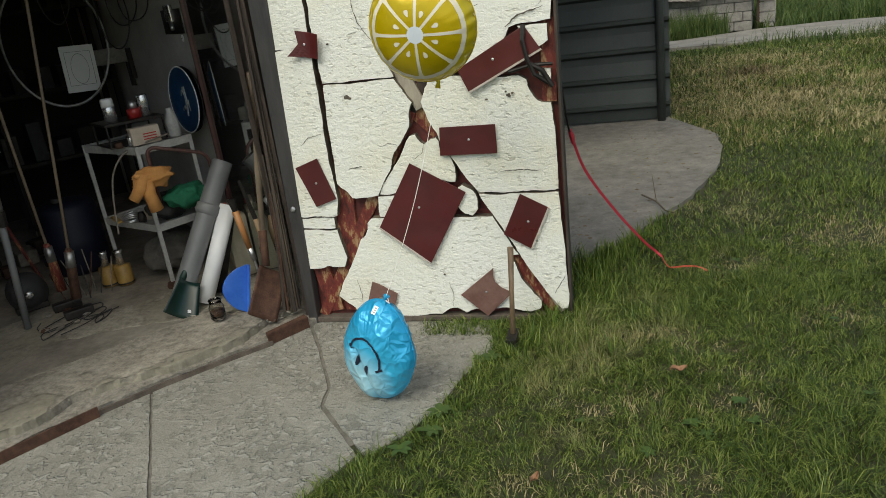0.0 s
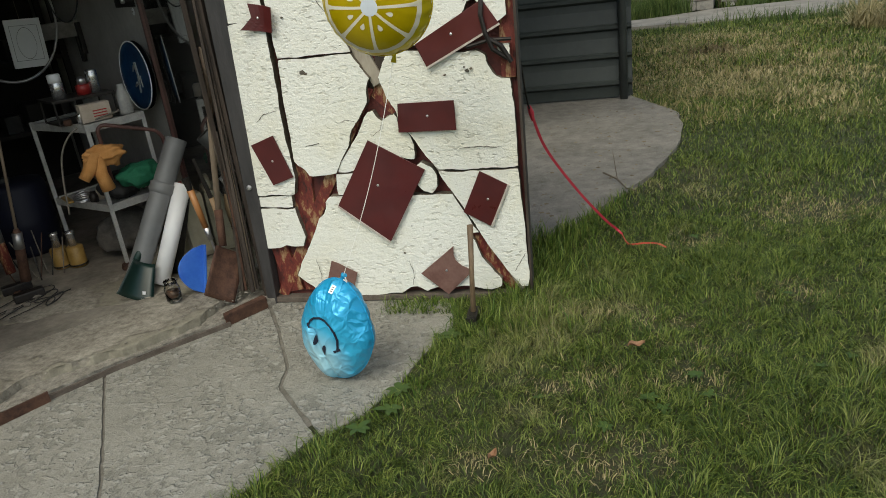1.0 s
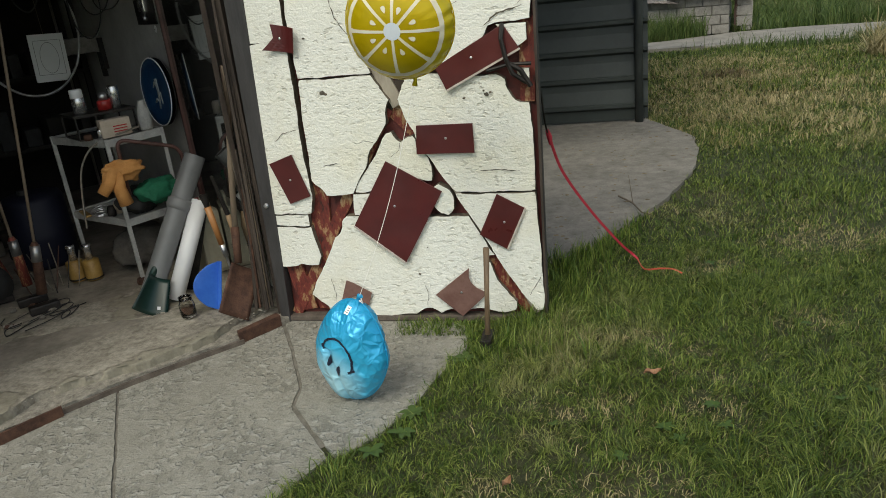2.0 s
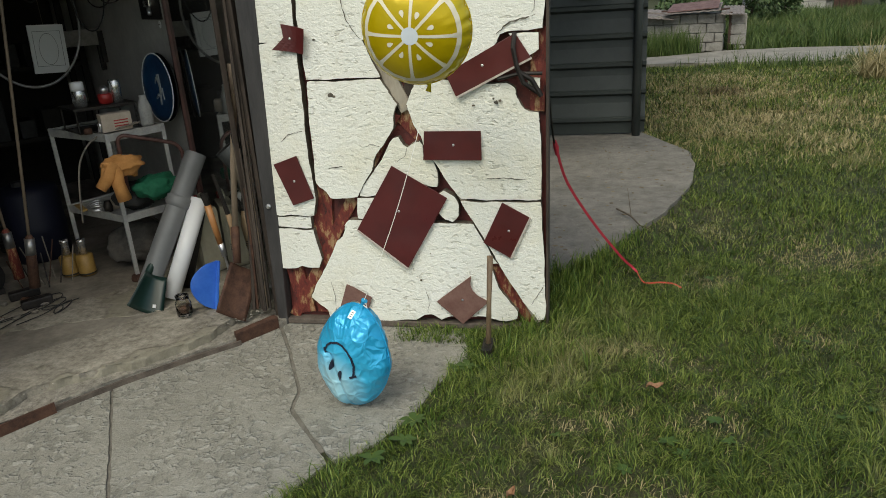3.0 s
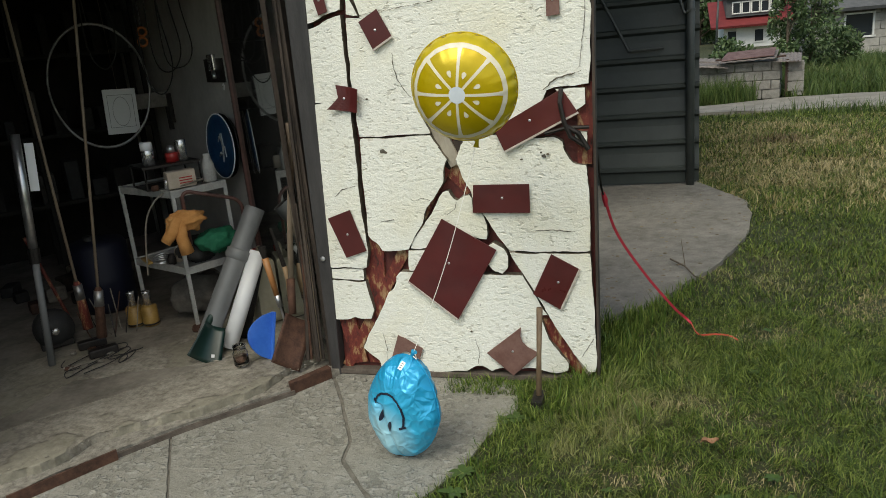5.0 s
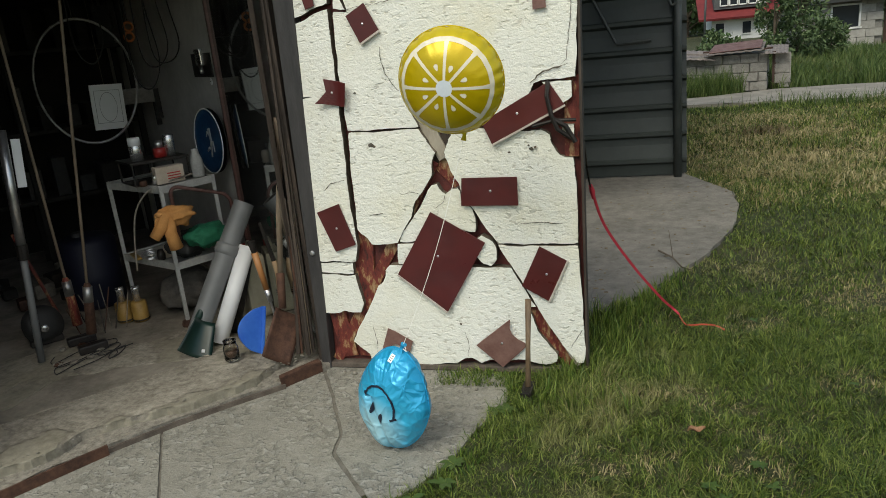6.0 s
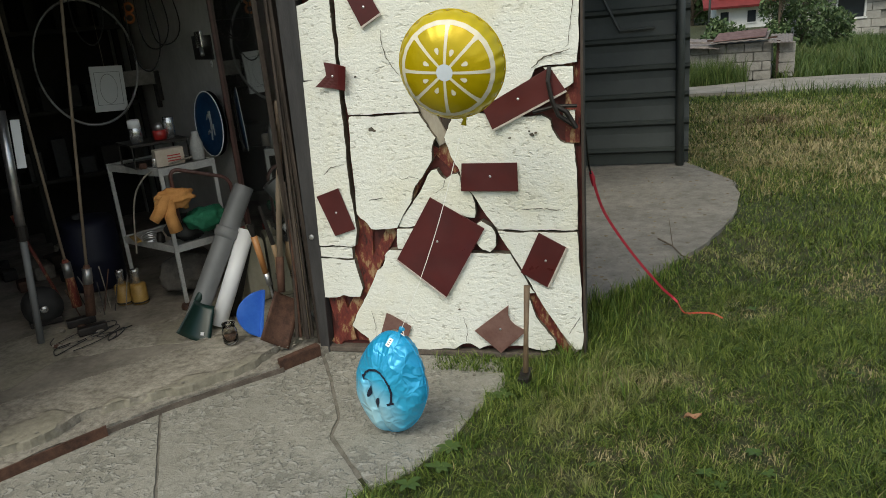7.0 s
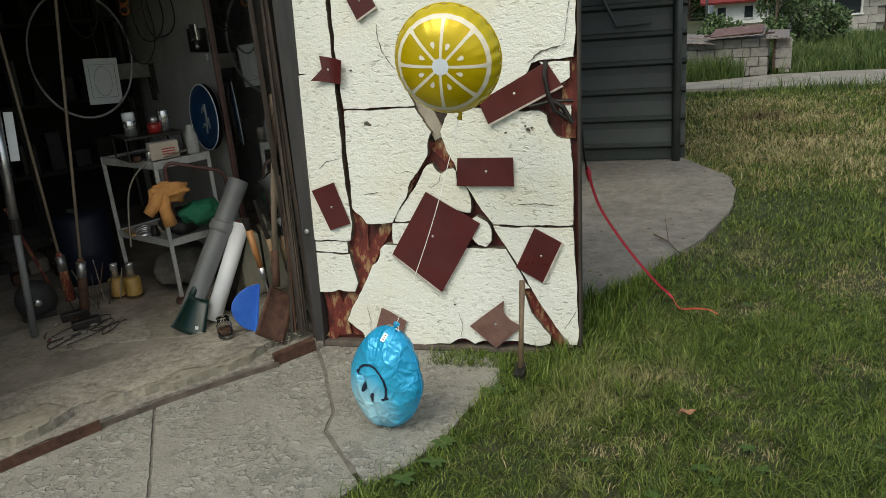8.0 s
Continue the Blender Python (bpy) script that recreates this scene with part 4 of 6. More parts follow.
# cloths on the cart
def cloth(name, label, mat, centre, size, seed, hang, squash=0.6, amp=0.35):
    bm = BM()
    bmesh.ops.create_icosphere(bm, subdivisions=4, radius=1.0)
    for v in bm.verts:
        d = v.co.copy()
        k = 1 + amp * noise.noise(d * 1.6 + Vector((seed, 0, 0))) + amp * 0.6 * noise.noise(Vector((d.x * 5, d.y * 5, d.z * 1.4 + seed)))
        k += 0.05 * noise.noise(d * 9 + Vector((0, seed, 0)))
        v.co = Vector((d.x * size[0] * k, d.y * size[1] * k, d.z * size[2] * k * (1.0 if d.z > 0 else squash)))
        if d.z < -0.2:
            v.co.z -= hang * max(0.0, noise.noise((d.x * 2.2 + seed, d.y * 2.2, 0.3)) + 0.25)
    bmesh.ops.transform(bm, matrix=Matrix.Translation(g(*centre)) @ GM.to_3x3().to_4x4(), verts=bm.verts)
    return tagged(part(name, bm, mat, smooth=True), label, "cloth")


cl = cloth("work_glove_cloth", "orange cloth knotted over the cart handle", orange_cloth, (0.265, 0.965, 0.645), (0.115, 0.04, 0.048), 3.0, 0.06)
bm = BM()
tube(bm, gline((0.31, 0.955, 0.66), (0.35, 0.95, 0.60), (0.40, 0.955, 0.545)), [0.03, 0.035, 0.028], 10)
part("sleeve", bm, orange_cloth, cl, smooth=True)
part("tail", tube(BM(), gline((0.30, 0.95, 0.64), (0.315, 0.94, 0.56), (0.30, 0.94, 0.47)), [0.025, 0.032, 0.036], 10), orange_cloth, cl, smooth=True)
cloth("rag", "green cloth draped over the cart clutter", green_cloth, (0.10, 1.03, 0.49), (0.12, 0.08, 0.055), 8.0, 0.03, 1.0)
cloth("sack", "dark crumpled sack on the lower cart shelf", black_rubber, (0.20, 1.13, 0.435), (0.10, 0.09, 0.075), 5.0, 0.0, 0.95, 0.25)
cloth("old_sack", "grey dusty sack under the cart", simple("dusty_sackcloth", (0.06, 0.055, 0.05), (0.13, 0.12, 0.105), 12, 0.95, bump=0.5), (0.17, 1.32, 0.11), (0.17, 0.14, 0.14), 15.0, 0.0, 0.7, 0.25)
coil = tagged(new("wire_coil"), "coil of grey wire on the lower cart shelf", "coil")
for k in range(4):
    part("loop", ring(BM(), (0, 0, 0), 0.045 + 0.004 * (k % 2), 0.003, Matrix.Translation(g(0.37, 1.27, 0.372 + 0.007 * k)) @ pose(0, 0, 0, 6 * k, 4, 0), 26, 6), steel, coil)
part("stick", box(BM(), (0.44, 1.32, 0.385), (0.03, 0.16, 0.012), GM, 0.003), ochre_mat, coil, "yellow-green flat stick")

# clutter on the upper shelf
def pot(name, label, category, u, v, z, prof, mat, group="clutter on the cart"):
    ob = tagged(new(name), label, category, group)
    part("body", lathe(BM(), prof, Matrix.Translation(g(u, v, z)), 18), mat, ob, smooth=True)
    return ob


crate = tagged(new("open_crate"), "black wire crate on the upper cart shelf", "crate", "clutter on the cart")
for z in (0.80, 0.915):
    cs = gpoly([(0.39, 1.16), (0.10, 1.14), (0.12, 1.36), (0.41, 1.38)])
    for p, q in zip(cs, cs[1:] + cs[:1]):
        part("wire", tube(BM(), [(*p, z), (*q, z)], 0.005, 6), dark_iron, crate)
for p in gpoly([(0.39, 1.16), (0.10, 1.14), (0.12, 1.36), (0.41, 1.38), (0.29, 1.153)]):
    part("wire", tube(BM(), [(*p, 0.80), (*p, 0.915)], 0.005, 6), dark_iron, crate)
part("base", prism(BM(), gpoly([(0.39, 1.16), (0.10, 1.14), (0.12, 1.36), (0.41, 1.38)]), 0.796, 0.802), dark_iron, crate)
shelf_box = tagged(new("box_lid"), "dark flat tray over the crate", "tray", "clutter on the cart")
part("board", prism(BM(), gpoly([(0.40, 1.15), (0.09, 1.13), (0.11, 1.38), (0.42, 1.40)]), 0.918, 0.926), dark_iron, shelf_box)
c = pot("metal_can", "silver metal can with a white lid", "can", 0.335, 1.25, 0.926, [(0.034, 0), (0.034, 0.075), (0.031, 0.08), (0.031, 0.115), (0.027, 0.12)], silver_lid)
part("lid", lathe(BM(), [(0.0325, 0.08), (0.0325, 0.118), (0.028, 0.124)], Matrix.Translation(g(0.335, 1.25, 0.926)), 18), white_pvc, c, smooth=True)
c = pot("paint_can", "red tin with a chrome top", "can", 0.215, 1.23, 0.926, [(0.035, 0), (0.036, 0.045), (0.03, 0.05)], red_gloss)
part("cap", lathe(BM(), [(0.022, 0.05), (0.022, 0.075), (0.012, 0.09)], Matrix.Translation(g(0.215, 1.23, 0.926)), 16), steel, c, "chrome cap", smooth=True)
c = pot("spray_tin", "chrome tin beside the red one", "can", 0.155, 1.24, 0.926, [(0.028, 0), (0.028, 0.05), (0.03, 0.055), (0.03, 0.11), (0.026, 0.115)], silver_lid)
c = tagged(new("carton"), "small dusty carton with faded print", "carton", "clutter on the cart")
part("box", box(BM(), (0.225, 1.10, 0.845), (0.15, 0.07, 0.09), GM, 0.003), carton_mat, c)
for k in range(3):
    part("print_bar", box(BM(), (0.205, 1.064, 0.825 + 0.014 * k), (0.07, 0.0015, 0.006), GM), red_gloss, c, "faded red print line")
pot("plastic_bottle", "cloudy white plastic bottle", "bottle", 0.065, 1.10, 0.80, [(0.032, 0), (0.034, 0.01), (0.034, 0.09), (0.024, 0.12), (0.018, 0.14), (0.018, 0.155)], cart_paint)
for k, (u, v, r, h, mt) in enumerate([(0.17, 1.16, 0.018, 0.05, dark_iron), (0.03, 1.2, 0.03, 0.07, carton_mat), (0.36, 1.12, 0.02, 0.03, rust), (0.30, 1.10, 0.016, 0.05, silver_lid)]):
    pot("small_jar", "small dusty jar on the cart shelf", "jar", u, v, 0.80, [(r, 0), (r, h * 0.8), (r * 0.8, h)], mt)
for k in range(6):
    pot("small_jar", "small dusty jar on the lower cart shelf", "jar", 0.33 - 0.045 * k, 1.2 + 0.03 * (k % 3), 0.362, [(0.022, 0), (0.024, 0.03 + 0.012 * (k % 3)), (0.015, 0.06 + 0.01 * (k % 2))], [dark_iron, carton_mat, silver_lid, rust][k % 4])

# the cart with all that it carries stands a hand's width nearer to the door, a little smaller
NEARER = Matrix.Translation((1.473, -2.917, 1.464)) @ Matrix.Scale(0.965, 4) @ Matrix.Translation((-1.473, 2.917, -1.464))
for ob in bpy.data.objects:
    if ob not in before_cart and ob.parent is None:
        ob.matrix_basis = NEARER @ ob.matrix_basis

# round blue plate against the wall
plate_m = Matrix.Translation(g(-0.056, 1.15, 0.975)) @ GM.to_3x3().to_4x4() @ pose(0, 0, 0, 88, 0, 86)
dish = tagged(new("decorative_plate"), "blue painted round plate with pale figures propped on the cart", "plate")
bm = BM()
lathe(bm, [(0.001, 0.004), (0.10, 0.004), (0.125, 0.012), (0.15, 0.02), (0.153, 0.016), (0.125, 0.004), (0.10, -0.004), (0.001, -0.004)], plate_m @ Matrix.Diagonal((1.30, 1.20, 1, 1)), 40)
part("disc", bm, blue_enamel, dish, smooth=True)
# dark disc added behind the plate so its mirror image stays dark
part("back", lathe(BM(), [(0.148, -0.008), (0.150, -0.004), (0.151, -0.006), (0.148, -0.012)], plate_m @ Matrix.Diagonal((1.30, 1.20, 1, 1)), 40), dark_iron, dish, "dark disc added behind to keep blue out of the mirror", smooth=True)
part("rim", placed(ring(BM(), (0, 0, 0.019), 0.150, 0.003, None, 40, 6), plate_m @ Matrix.Diagonal((1.30, 1.20, 1, 1))), card_mat, dish, "pale rim")
for pts, r in (([(0.0, 0.07, 0.007), (-0.012, 0.0, 0.007), (0.005, -0.09, 0.007)], 0.010), ([(0.0, 0.03, 0.007), (0.03, 0.05, 0.007), (0.05, 0.02, 0.007)], 0.006), ([(0.02, -0.04, 0.007), (0.05, -0.06, 0.008)], 0.009), ([(-0.03, 0.0, 0.007), (-0.045, -0.06, 0.008)], 0.005)):
    part("figure", placed(tube(BM(), pts, r, 6, r * 0.5), plate_m), cream_paint, dish, "pale painted mark")

# glass pane in a dark frame along the side wall
pane = tagged(new("window_1"), "dusty old mirror in a brown frame on the side wall", "window", kind="structure")
MIRROR_M = GM @ pose(-0.012, 0.20, 0, 0, 0, 7.2)
part("pane", box(BM(), (-0.003, 0.355, 1.025), (0.006, 0.89, 1.85), MIRROR_M), glass_dark, pane)
for v, w, fm in ((0.815, 0.030, brown_tube), (-0.096, 0.010, dark_timber)):
    part("frame", box(BM(), (0.004, v, 1.025), (0.022, w, 1.95), MIRROR_M, 0.003), fm, pane)

# white card with an oval drawn on it
frame_m = Matrix.Translation(g(0.235, 2.2, 1.175)) @ GM.to_3x3().to_4x4() @ pose(0, 0, 0, 90, -3, 0)
card = tagged(new("picture_card"), "white card with a thin oval drawn inside a square", "picture")
part("card", placed(box(BM(), (0, 0, 0), (0.20, 0.285, 0.012), None, 0.002), frame_m), card_mat, card)
part("oval_line", placed(ring(BM(), (0, 0, 0.0065), 0.10, 0.0016, None, 40, 5), frame_m @ Matrix.Diagonal((0.52, 0.92, 1, 1))), ink_mat, card, "thin grey oval line")
for sx, sy, w, h in ((0, 0.105, 0.155, 0.002), (0, -0.10, 0.155, 0.002), (0.077, 0.0, 0.002, 0.205), (-0.077, 0.0, 0.002, 0.205)):
    part("border_line", placed(box(BM(), (sx, sy, 0.0065), (w, h, 0.002)), frame_m), ink_mat, card, "thin grey border line")
part("cord", tube(BM(), gline((0.235, 2.2, 1.31), (0.24, 2.2, 2.45)), 0.0015, 5), rope_mat, card)

dull_steel = simple("dull_rim_steel", (0.10, 0.10, 0.10), (0.42, 0.42, 0.42), 5, 0.35, 0.8, 0.2)
# bicycle rim hanging from the ceiling
rim = tagged(new("bicycle_rim"), "bare steel bicycle rim hanging from the ceiling", "wheel")
rim_m = Matrix.Translation(g(0.345, 2.12, 1.345)) @ GM.to_3x3().to_4x4() @ pose(0, 0, 0, 90, 0, 8)
part("rim", placed(ring(BM(), (0, 0, 0), 0.335, 0.008, None, 64, 8), rim_m @ Matrix.Diagonal((0.86, 1.13, 1, 1))), dull_steel, rim, smooth=True)
part("hook", tube(BM(), gline((0.345, 2.12, 1.72), (0.36, 2.12, 2.1), (0.36, 2.12, 2.45)), 0.004, 6), dark_iron, rim)

# dim boards and shelves deeper inside, shade put into their near-black colours
rack = tagged(new("storage_rack"), "wooden storage rack against the back wall, coloured dark for shade", "rack")
for z in (0.55, 1.02, 1.55):
    part("shelf_board", gbox(BM(), -0.1, 1.5, 2.75, 3.2, z, z + 0.025, 0.002), deep_shade_mat, rack)
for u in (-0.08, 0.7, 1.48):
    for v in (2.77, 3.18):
        part("upright", gbox(BM(), u - 0.02, u + 0.02, v - 0.02, v + 0.02, 0.05, 1.9, 0.002), deep_shade_mat, rack)
rr = random.Random(4)
for k in range(26):
    z = (0.575, 1.045, 1.575)[k % 3]
    u = -0.02 + 1.45 * (k // 3) / 8.7
    h, w = rr.uniform(0.10, 0.30), rr.uniform(0.05, 0.13)
    bx = tagged(new("stored_box"), "dim dusty box on the storage rack, darkened for shade", "box", "boxes on the rack")
    part("box", gbox(BM(), u, u + w, 2.80, 2.80 + rr.uniform(0.12, 0.3), z, z + h, 0.004), rr.choice([deep_shade_mat, dark_iron, deep_shade_mat, dark_iron, black_rubber]), bx)
ledge = tagged(new("wall_shelf"), "short grey board shelf on brackets", "shelf")
part("board", gbox(BM(), -0.115, 0.12, 2.32, 2.36, 1.165, 1.265, 0.003), block_mat, ledge)
part("bracket", gbox(BM(), -0.12, -0.09, 2.29, 2.32, 1.05, 1.25, 0.003), dark_iron, ledge)
part("bracket", gbox(BM(), -0.12, -0.09, 2.36, 2.39, 1.0, 1.16, 0.003), dark_iron, ledge)

# hook with a chrome tap, tag and hanging ropes on the side wall
tap = tagged(new("chrome_padlock"), "chrome fitting hanging on the grey wall", "fitting")
part("body", gbox(BM(), -0.119, -0.097, 1.215, 1.315, 1.385, 1.475, 0.006), silver_lid, tap)
part("neck", tube(BM(), gline((-0.105, 1.255, 1.39), (-0.10, 1.235, 1.36), (-0.098, 1.225, 1.345)), 0.012, 10), steel, tap, smooth=True)
part("backplate", gbox(BM(), -0.1195, -0.112, 1.10, 1.42, 1.32, 1.45), dark_iron, tap)
tag = tagged(new("paper_tag"), "small round white tag on a nail", "tag")
part("disc", lathe(BM(), [(0.019, 0), (0.019, 0.002)], Matrix.Translation(g(-0.110, 1.13, 1.296)) @ GM.to_3x3().to_4x4() @ pose(0, 0, 0, 0, 90, 0), 16), card_mat, tag)
part("dot", lathe(BM(), [(0.003, 0), (0.003, 0.003)], Matrix.Translation(g(-0.106, 1.13, 1.296)) @ GM.to_3x3().to_4x4() @ pose(0, 0, 0, 0, 90, 0), 8), dark_iron, tag)
for k, (u, v, z, l) in enumerate([(0.0, 1.5, 1.65, 0.25), (0.05, 1.55, 1.6, 0.32), (-0.05, 1.45, 1.62, 0.2), (0.3, 1.7, 1.75, 0.3)]):
    rp = tagged(new("hanging_rope"), "dim cord hanging from the ceiling", "rope", "hanging cords")
    part("rope", tube(BM(), spline(gline((u, v, 2.45), (u + 0.01, v, z + 0.2), (u - 0.02, v, z - l * 0.5), (u + 0.06, v, z - l), (u + 0.14, v, z - l * 0.6), (u + 0.13, v, 2.0))), 0.004, 6), [dark_iron, black_rubber][k % 2], rp, smooth=True)
rein = tagged(new("orange_bracket"), "orange plastic tool hanger with two holes", "hanger")
for k in range(2):
    part("loop", ring(BM(), (0, 0, 0), 0.024, 0.007, Matrix.Translation(g(0.155 + 0.005 * k, 1.6, 1.635 - 0.056 * k)) @ GM.to_3x3().to_4x4() @ pose(0, 0, 0, 90, 0, 0), 20, 8), simple("orange_plastic", (0.36, 0.10, 0.02), (0.48, 0.16, 0.04), 9, 0.5), rein)
part("cord", tube(BM(), gline((0.155, 1.6, 1.66), (0.155, 1.6, 2.45)), 0.003, 5), dark_iron, rein)

# long rakes
for k, (base, top, sock) in enumerate([((0.835, 1.10, 0.09), (0.85, 1.20, 2.25), red_wood), ((0.81, 0.93, 0.08), (0.515, 0.99, 2.25), rust)]):
    rk = tagged(new("garden_rake"), "long-handled tool with a worn wooden handle standing head down", "rake", "rakes")
    a, b = g(*base), g(*top)
    part("handle", tube(BM(), [a.lerp(b, 0.13), b], 0.0072, 10), old_handle, rk, smooth=True)
    part("socket", tube(BM(), [a.lerp(b, 0.03), a.lerp(b, 0.14), a.lerp(b, 0.15)], [0.025, 0.022, 0.012], 12), sock, rk, "red-brown worn socket", smooth=True)
    part("collar", tube(BM(), [a.lerp(b, 0.105), a.lerp(b, 0.142)], 0.0235, 12), dull_steel, rk, "dull silver collar", smooth=True)
    part("head", box(BM(), (base[0], base[1], 0.072), (0.14, 0.05, 0.044), GM, 0.008), dark_iron, rk)
# beige canister behind the tools
canister = tagged(new("plastic_canister"), "beige translucent plastic canister against the side wall", "canister")
beige = simple("beige_plastic", (0.34, 0.32, 0.24), (0.46, 0.43, 0.33), 6, 0.4, bump=0.05)
part("body", gbox(BM(), -0.070, 0.055, 0.66, 0.86, 0.05, 0.40, 0.025), beige, canister, smooth=False)
part("handle", tube(BM(), spline(gline((-0.03, 0.70, 0.395), (-0.03, 0.71, 0.44), (-0.03, 0.78, 0.45), (-0.03, 0.80, 0.395))), 0.012, 8), beige, canister, smooth=True)
part("cap", lathe(BM(), [(0.022, 0.40), (0.022, 0.43), (0.018, 0.435)], Matrix.Translation(g(-0.03, 0.835, 0)), 14), red_gloss, canister)
# ochre pots and dirty cords at the floor
for k, (u, v) in enumerate([(0.505, 1.20), (0.575, 1.26)]):
    p = pot("lantern_pot", "ochre tin pot with a silver neck on the floor", "pot", u, v, 0.05, [(0.042, 0.0), (0.044, 0.01), (0.044, 0.11), (0.03, 0.118)], ochre_mat, "ochre pots")
    part("neck", lathe(BM(), [(0.02, 0.118), (0.02, 0.18), (0.023, 0.185), (0.023, 0.20)], Matrix.Translation(g(u, v, 0.05)), 14), silver_lid, p, "silver neck", smooth=True)
    part("band", ring(BM(), (0, 0, 0.012), 0.044, 0.005, Matrix.Translation(g(u, v, 0.05)), 20, 6), dark_iron, p)
for k in range(4):
    cd = tagged(new("loose_cord"), "dirty loose cord lying on the garage floor", "cord", "cords on the floor")
    r2 = random.Random(k)
    u, v = 0.62 + 0.05 * k, 0.80 + 0.08 * (k % 3)
    pts = [(u + 0.10 * math.sin(j * 0.9 + k) + r2.uniform(-0.02, 0.02) + 0.03 * j, v + 0.06 * math.cos(j * 1.2 + k), 0.055 + 0.003 * (j % 2) + (0.05 if k == 4 else 0) * (j % 3)) for j in range(9)]
    part("cord", tube(BM(), spline(gline(*pts), 3), 0.0025, 6), black_rubber, cd, smooth=True)
for k in range(9):
    u0, v0 = 0.60 + 0.02 * k, 1.15 + 0.03 * (k % 4)
    st = tagged(new("thin_stake"), "thin pale rod leaning among the pots", "rod", "thin rods")
    part("rod", tube(BM(), gline((u0 + 0.03 * (k % 3), v0, 0.05), (u0 - 0.06 + 0.02 * k, v0 + 0.08, 0.22 + 0.02 * (k % 4))), 0.003, 6), [rope_mat, dark_iron, rust][k % 3], st)
# dark blue drum
drum = tagged(new("plastic_drum"), "dark blue plastic drum in the shade", "drum")
navy = simple("navy_plastic", (0.0015, 0.003, 0.014), (0.003, 0.005, 0.021), 5, 0.65, bump=0.03)
part("body", lathe(BM(), [(0.15, 0.05), (0.165, 0.08), (0.165, 0.22), (0.172, 0.24), (0.165, 0.26), (0.165, 0.44), (0.15, 0.47), (0.06, 0.485)], Matrix.Translation(g(0.62, 1.75, 0)), 28), navy, drum, smooth=True)
part("cap", lathe(BM(), [(0.03, 0.485), (0.03, 0.51), (0.026, 0.512)], Matrix.Translation(g(0.66, 1.72, 0)), 16), black_rubber, drum)
# silver pole and white strip at the near side
pole = tagged(new("metal_pole"), "dull silver telescopic pole with a dark grip", "pole")
part("upper_tube", tube(BM(), gline((0.955, 1.0, 1.20), (1.0, 1.0, 0.62)), 0.022, 14), steel, pole, smooth=True)
part("lower_tube", tube(BM(), gline((1.0, 1.0, 0.63), (1.045, 1.0, 0.05)), 0.017, 14), grey_pvc, pole, smooth=True)
part("clamp", tube(BM(), gline((0.997, 1.0, 0.655), (1.003, 1.0, 0.58)), 0.027, 12), dark_iron, pole)
m, n = lean(0.925, 1.03, 0.92, 0.905, 1.03, 1.15)
part("strip", placed(box(BM(), (0, 0, n / 2), (0.04, 0.006, n), None, 0.001), m), white_pvc, pole, "white plastic strip with a nail hole")
rod = tagged(new("rusty_rod"), "rusty red pole lying back into the shade", "rod")
part("rod", tube(BM(), gline((0.99, 1.6, 0.6), (0.86, 1.6, 0.06)), 0.009, 8), red_wood, rod)
# clutter heap along the back floor
for k in range(14):
    u, v = rr.uniform(0.55, 1.5), rr.uniform(1.5, 2.6)
    h = tagged(new("scrap_piece"), "dark scrap on the garage floor", "scrap", "scrap heap")
    s = rr.uniform(0.05, 0.14)
    part("piece", placed(box(BM(), (0, 0, s * 0.4), (s * rr.uniform(0.6, 2.0), s, s * 0.8), None, s * 0.15), Matrix.Translation(g(u, v, 0.05)) @ pose(0, 0, 0, 0, 0, rr.uniform(0, 180))), rr.choice([dark_iron, rust, deep_shade_mat, dark_timber, rope_mat, black_rubber]), h)
knob = tagged(new("motor_hub"), "dark motor housing with a pale hub on the floor", "motor")
part("housing", lathe(BM(), [(0.09, 0), (0.10, 0.03), (0.10, 0.10), (0.05, 0.13)], Matrix.Translation(g(0.98, 1.35, 0.15)) @ GM.to_3x3().to_4x4() @ pose(0, 0, 0, 90, 0, 0), 20), black_rubber, knob, smooth=True)
part("foot", gbox(BM(), 0.90, 1.06, 1.24, 1.33, 0.05, 0.08, 0.004), dark_iron, knob)
part("hub", lathe(BM(), [(0.02, 0), (0.02, 0.02), (0.008, 0.024)], Matrix.Translation(g(0.98, 1.225, 0.15)) @ GM.to_3x3().to_4x4() @ pose(0, 0, 0, 90, 0, 0), 14), silver_lid, knob, smooth=True)
for k in range(10):
    a = rr.uniform(0, 6.28)
    u, v = 0.9 + 0.12 * math.cos(a), 0.95 + 0.12 * math.sin(a)
    ch = tagged(new("paper_scrap"), "pale crumpled scrap on the garage floor", "litter", "floor litter")
    bm = BM()
    bmesh.ops.create_icosphere(bm, subdivisions=2, radius=1.0)
    for v3 in bm.verts:
        v3.co = Vector((v3.co.x * 0.022, v3.co.y * 0.016, v3.co.z * 0.009)) * (1 + 0.5 * noise.noise(v3.co * 2 + Vector((k, 0, 0))))
    part("scrap", placed(bm, Matrix.Translation(g(u, v, 0.058)) @ pose(0, 0, 0, 0, 0, 40 * k)), [rubble_mat, rope_mat, rust][k % 3], ch)

# broken concrete chips along the garage mouth
rs_ = random.Random(21)
bm = BM()
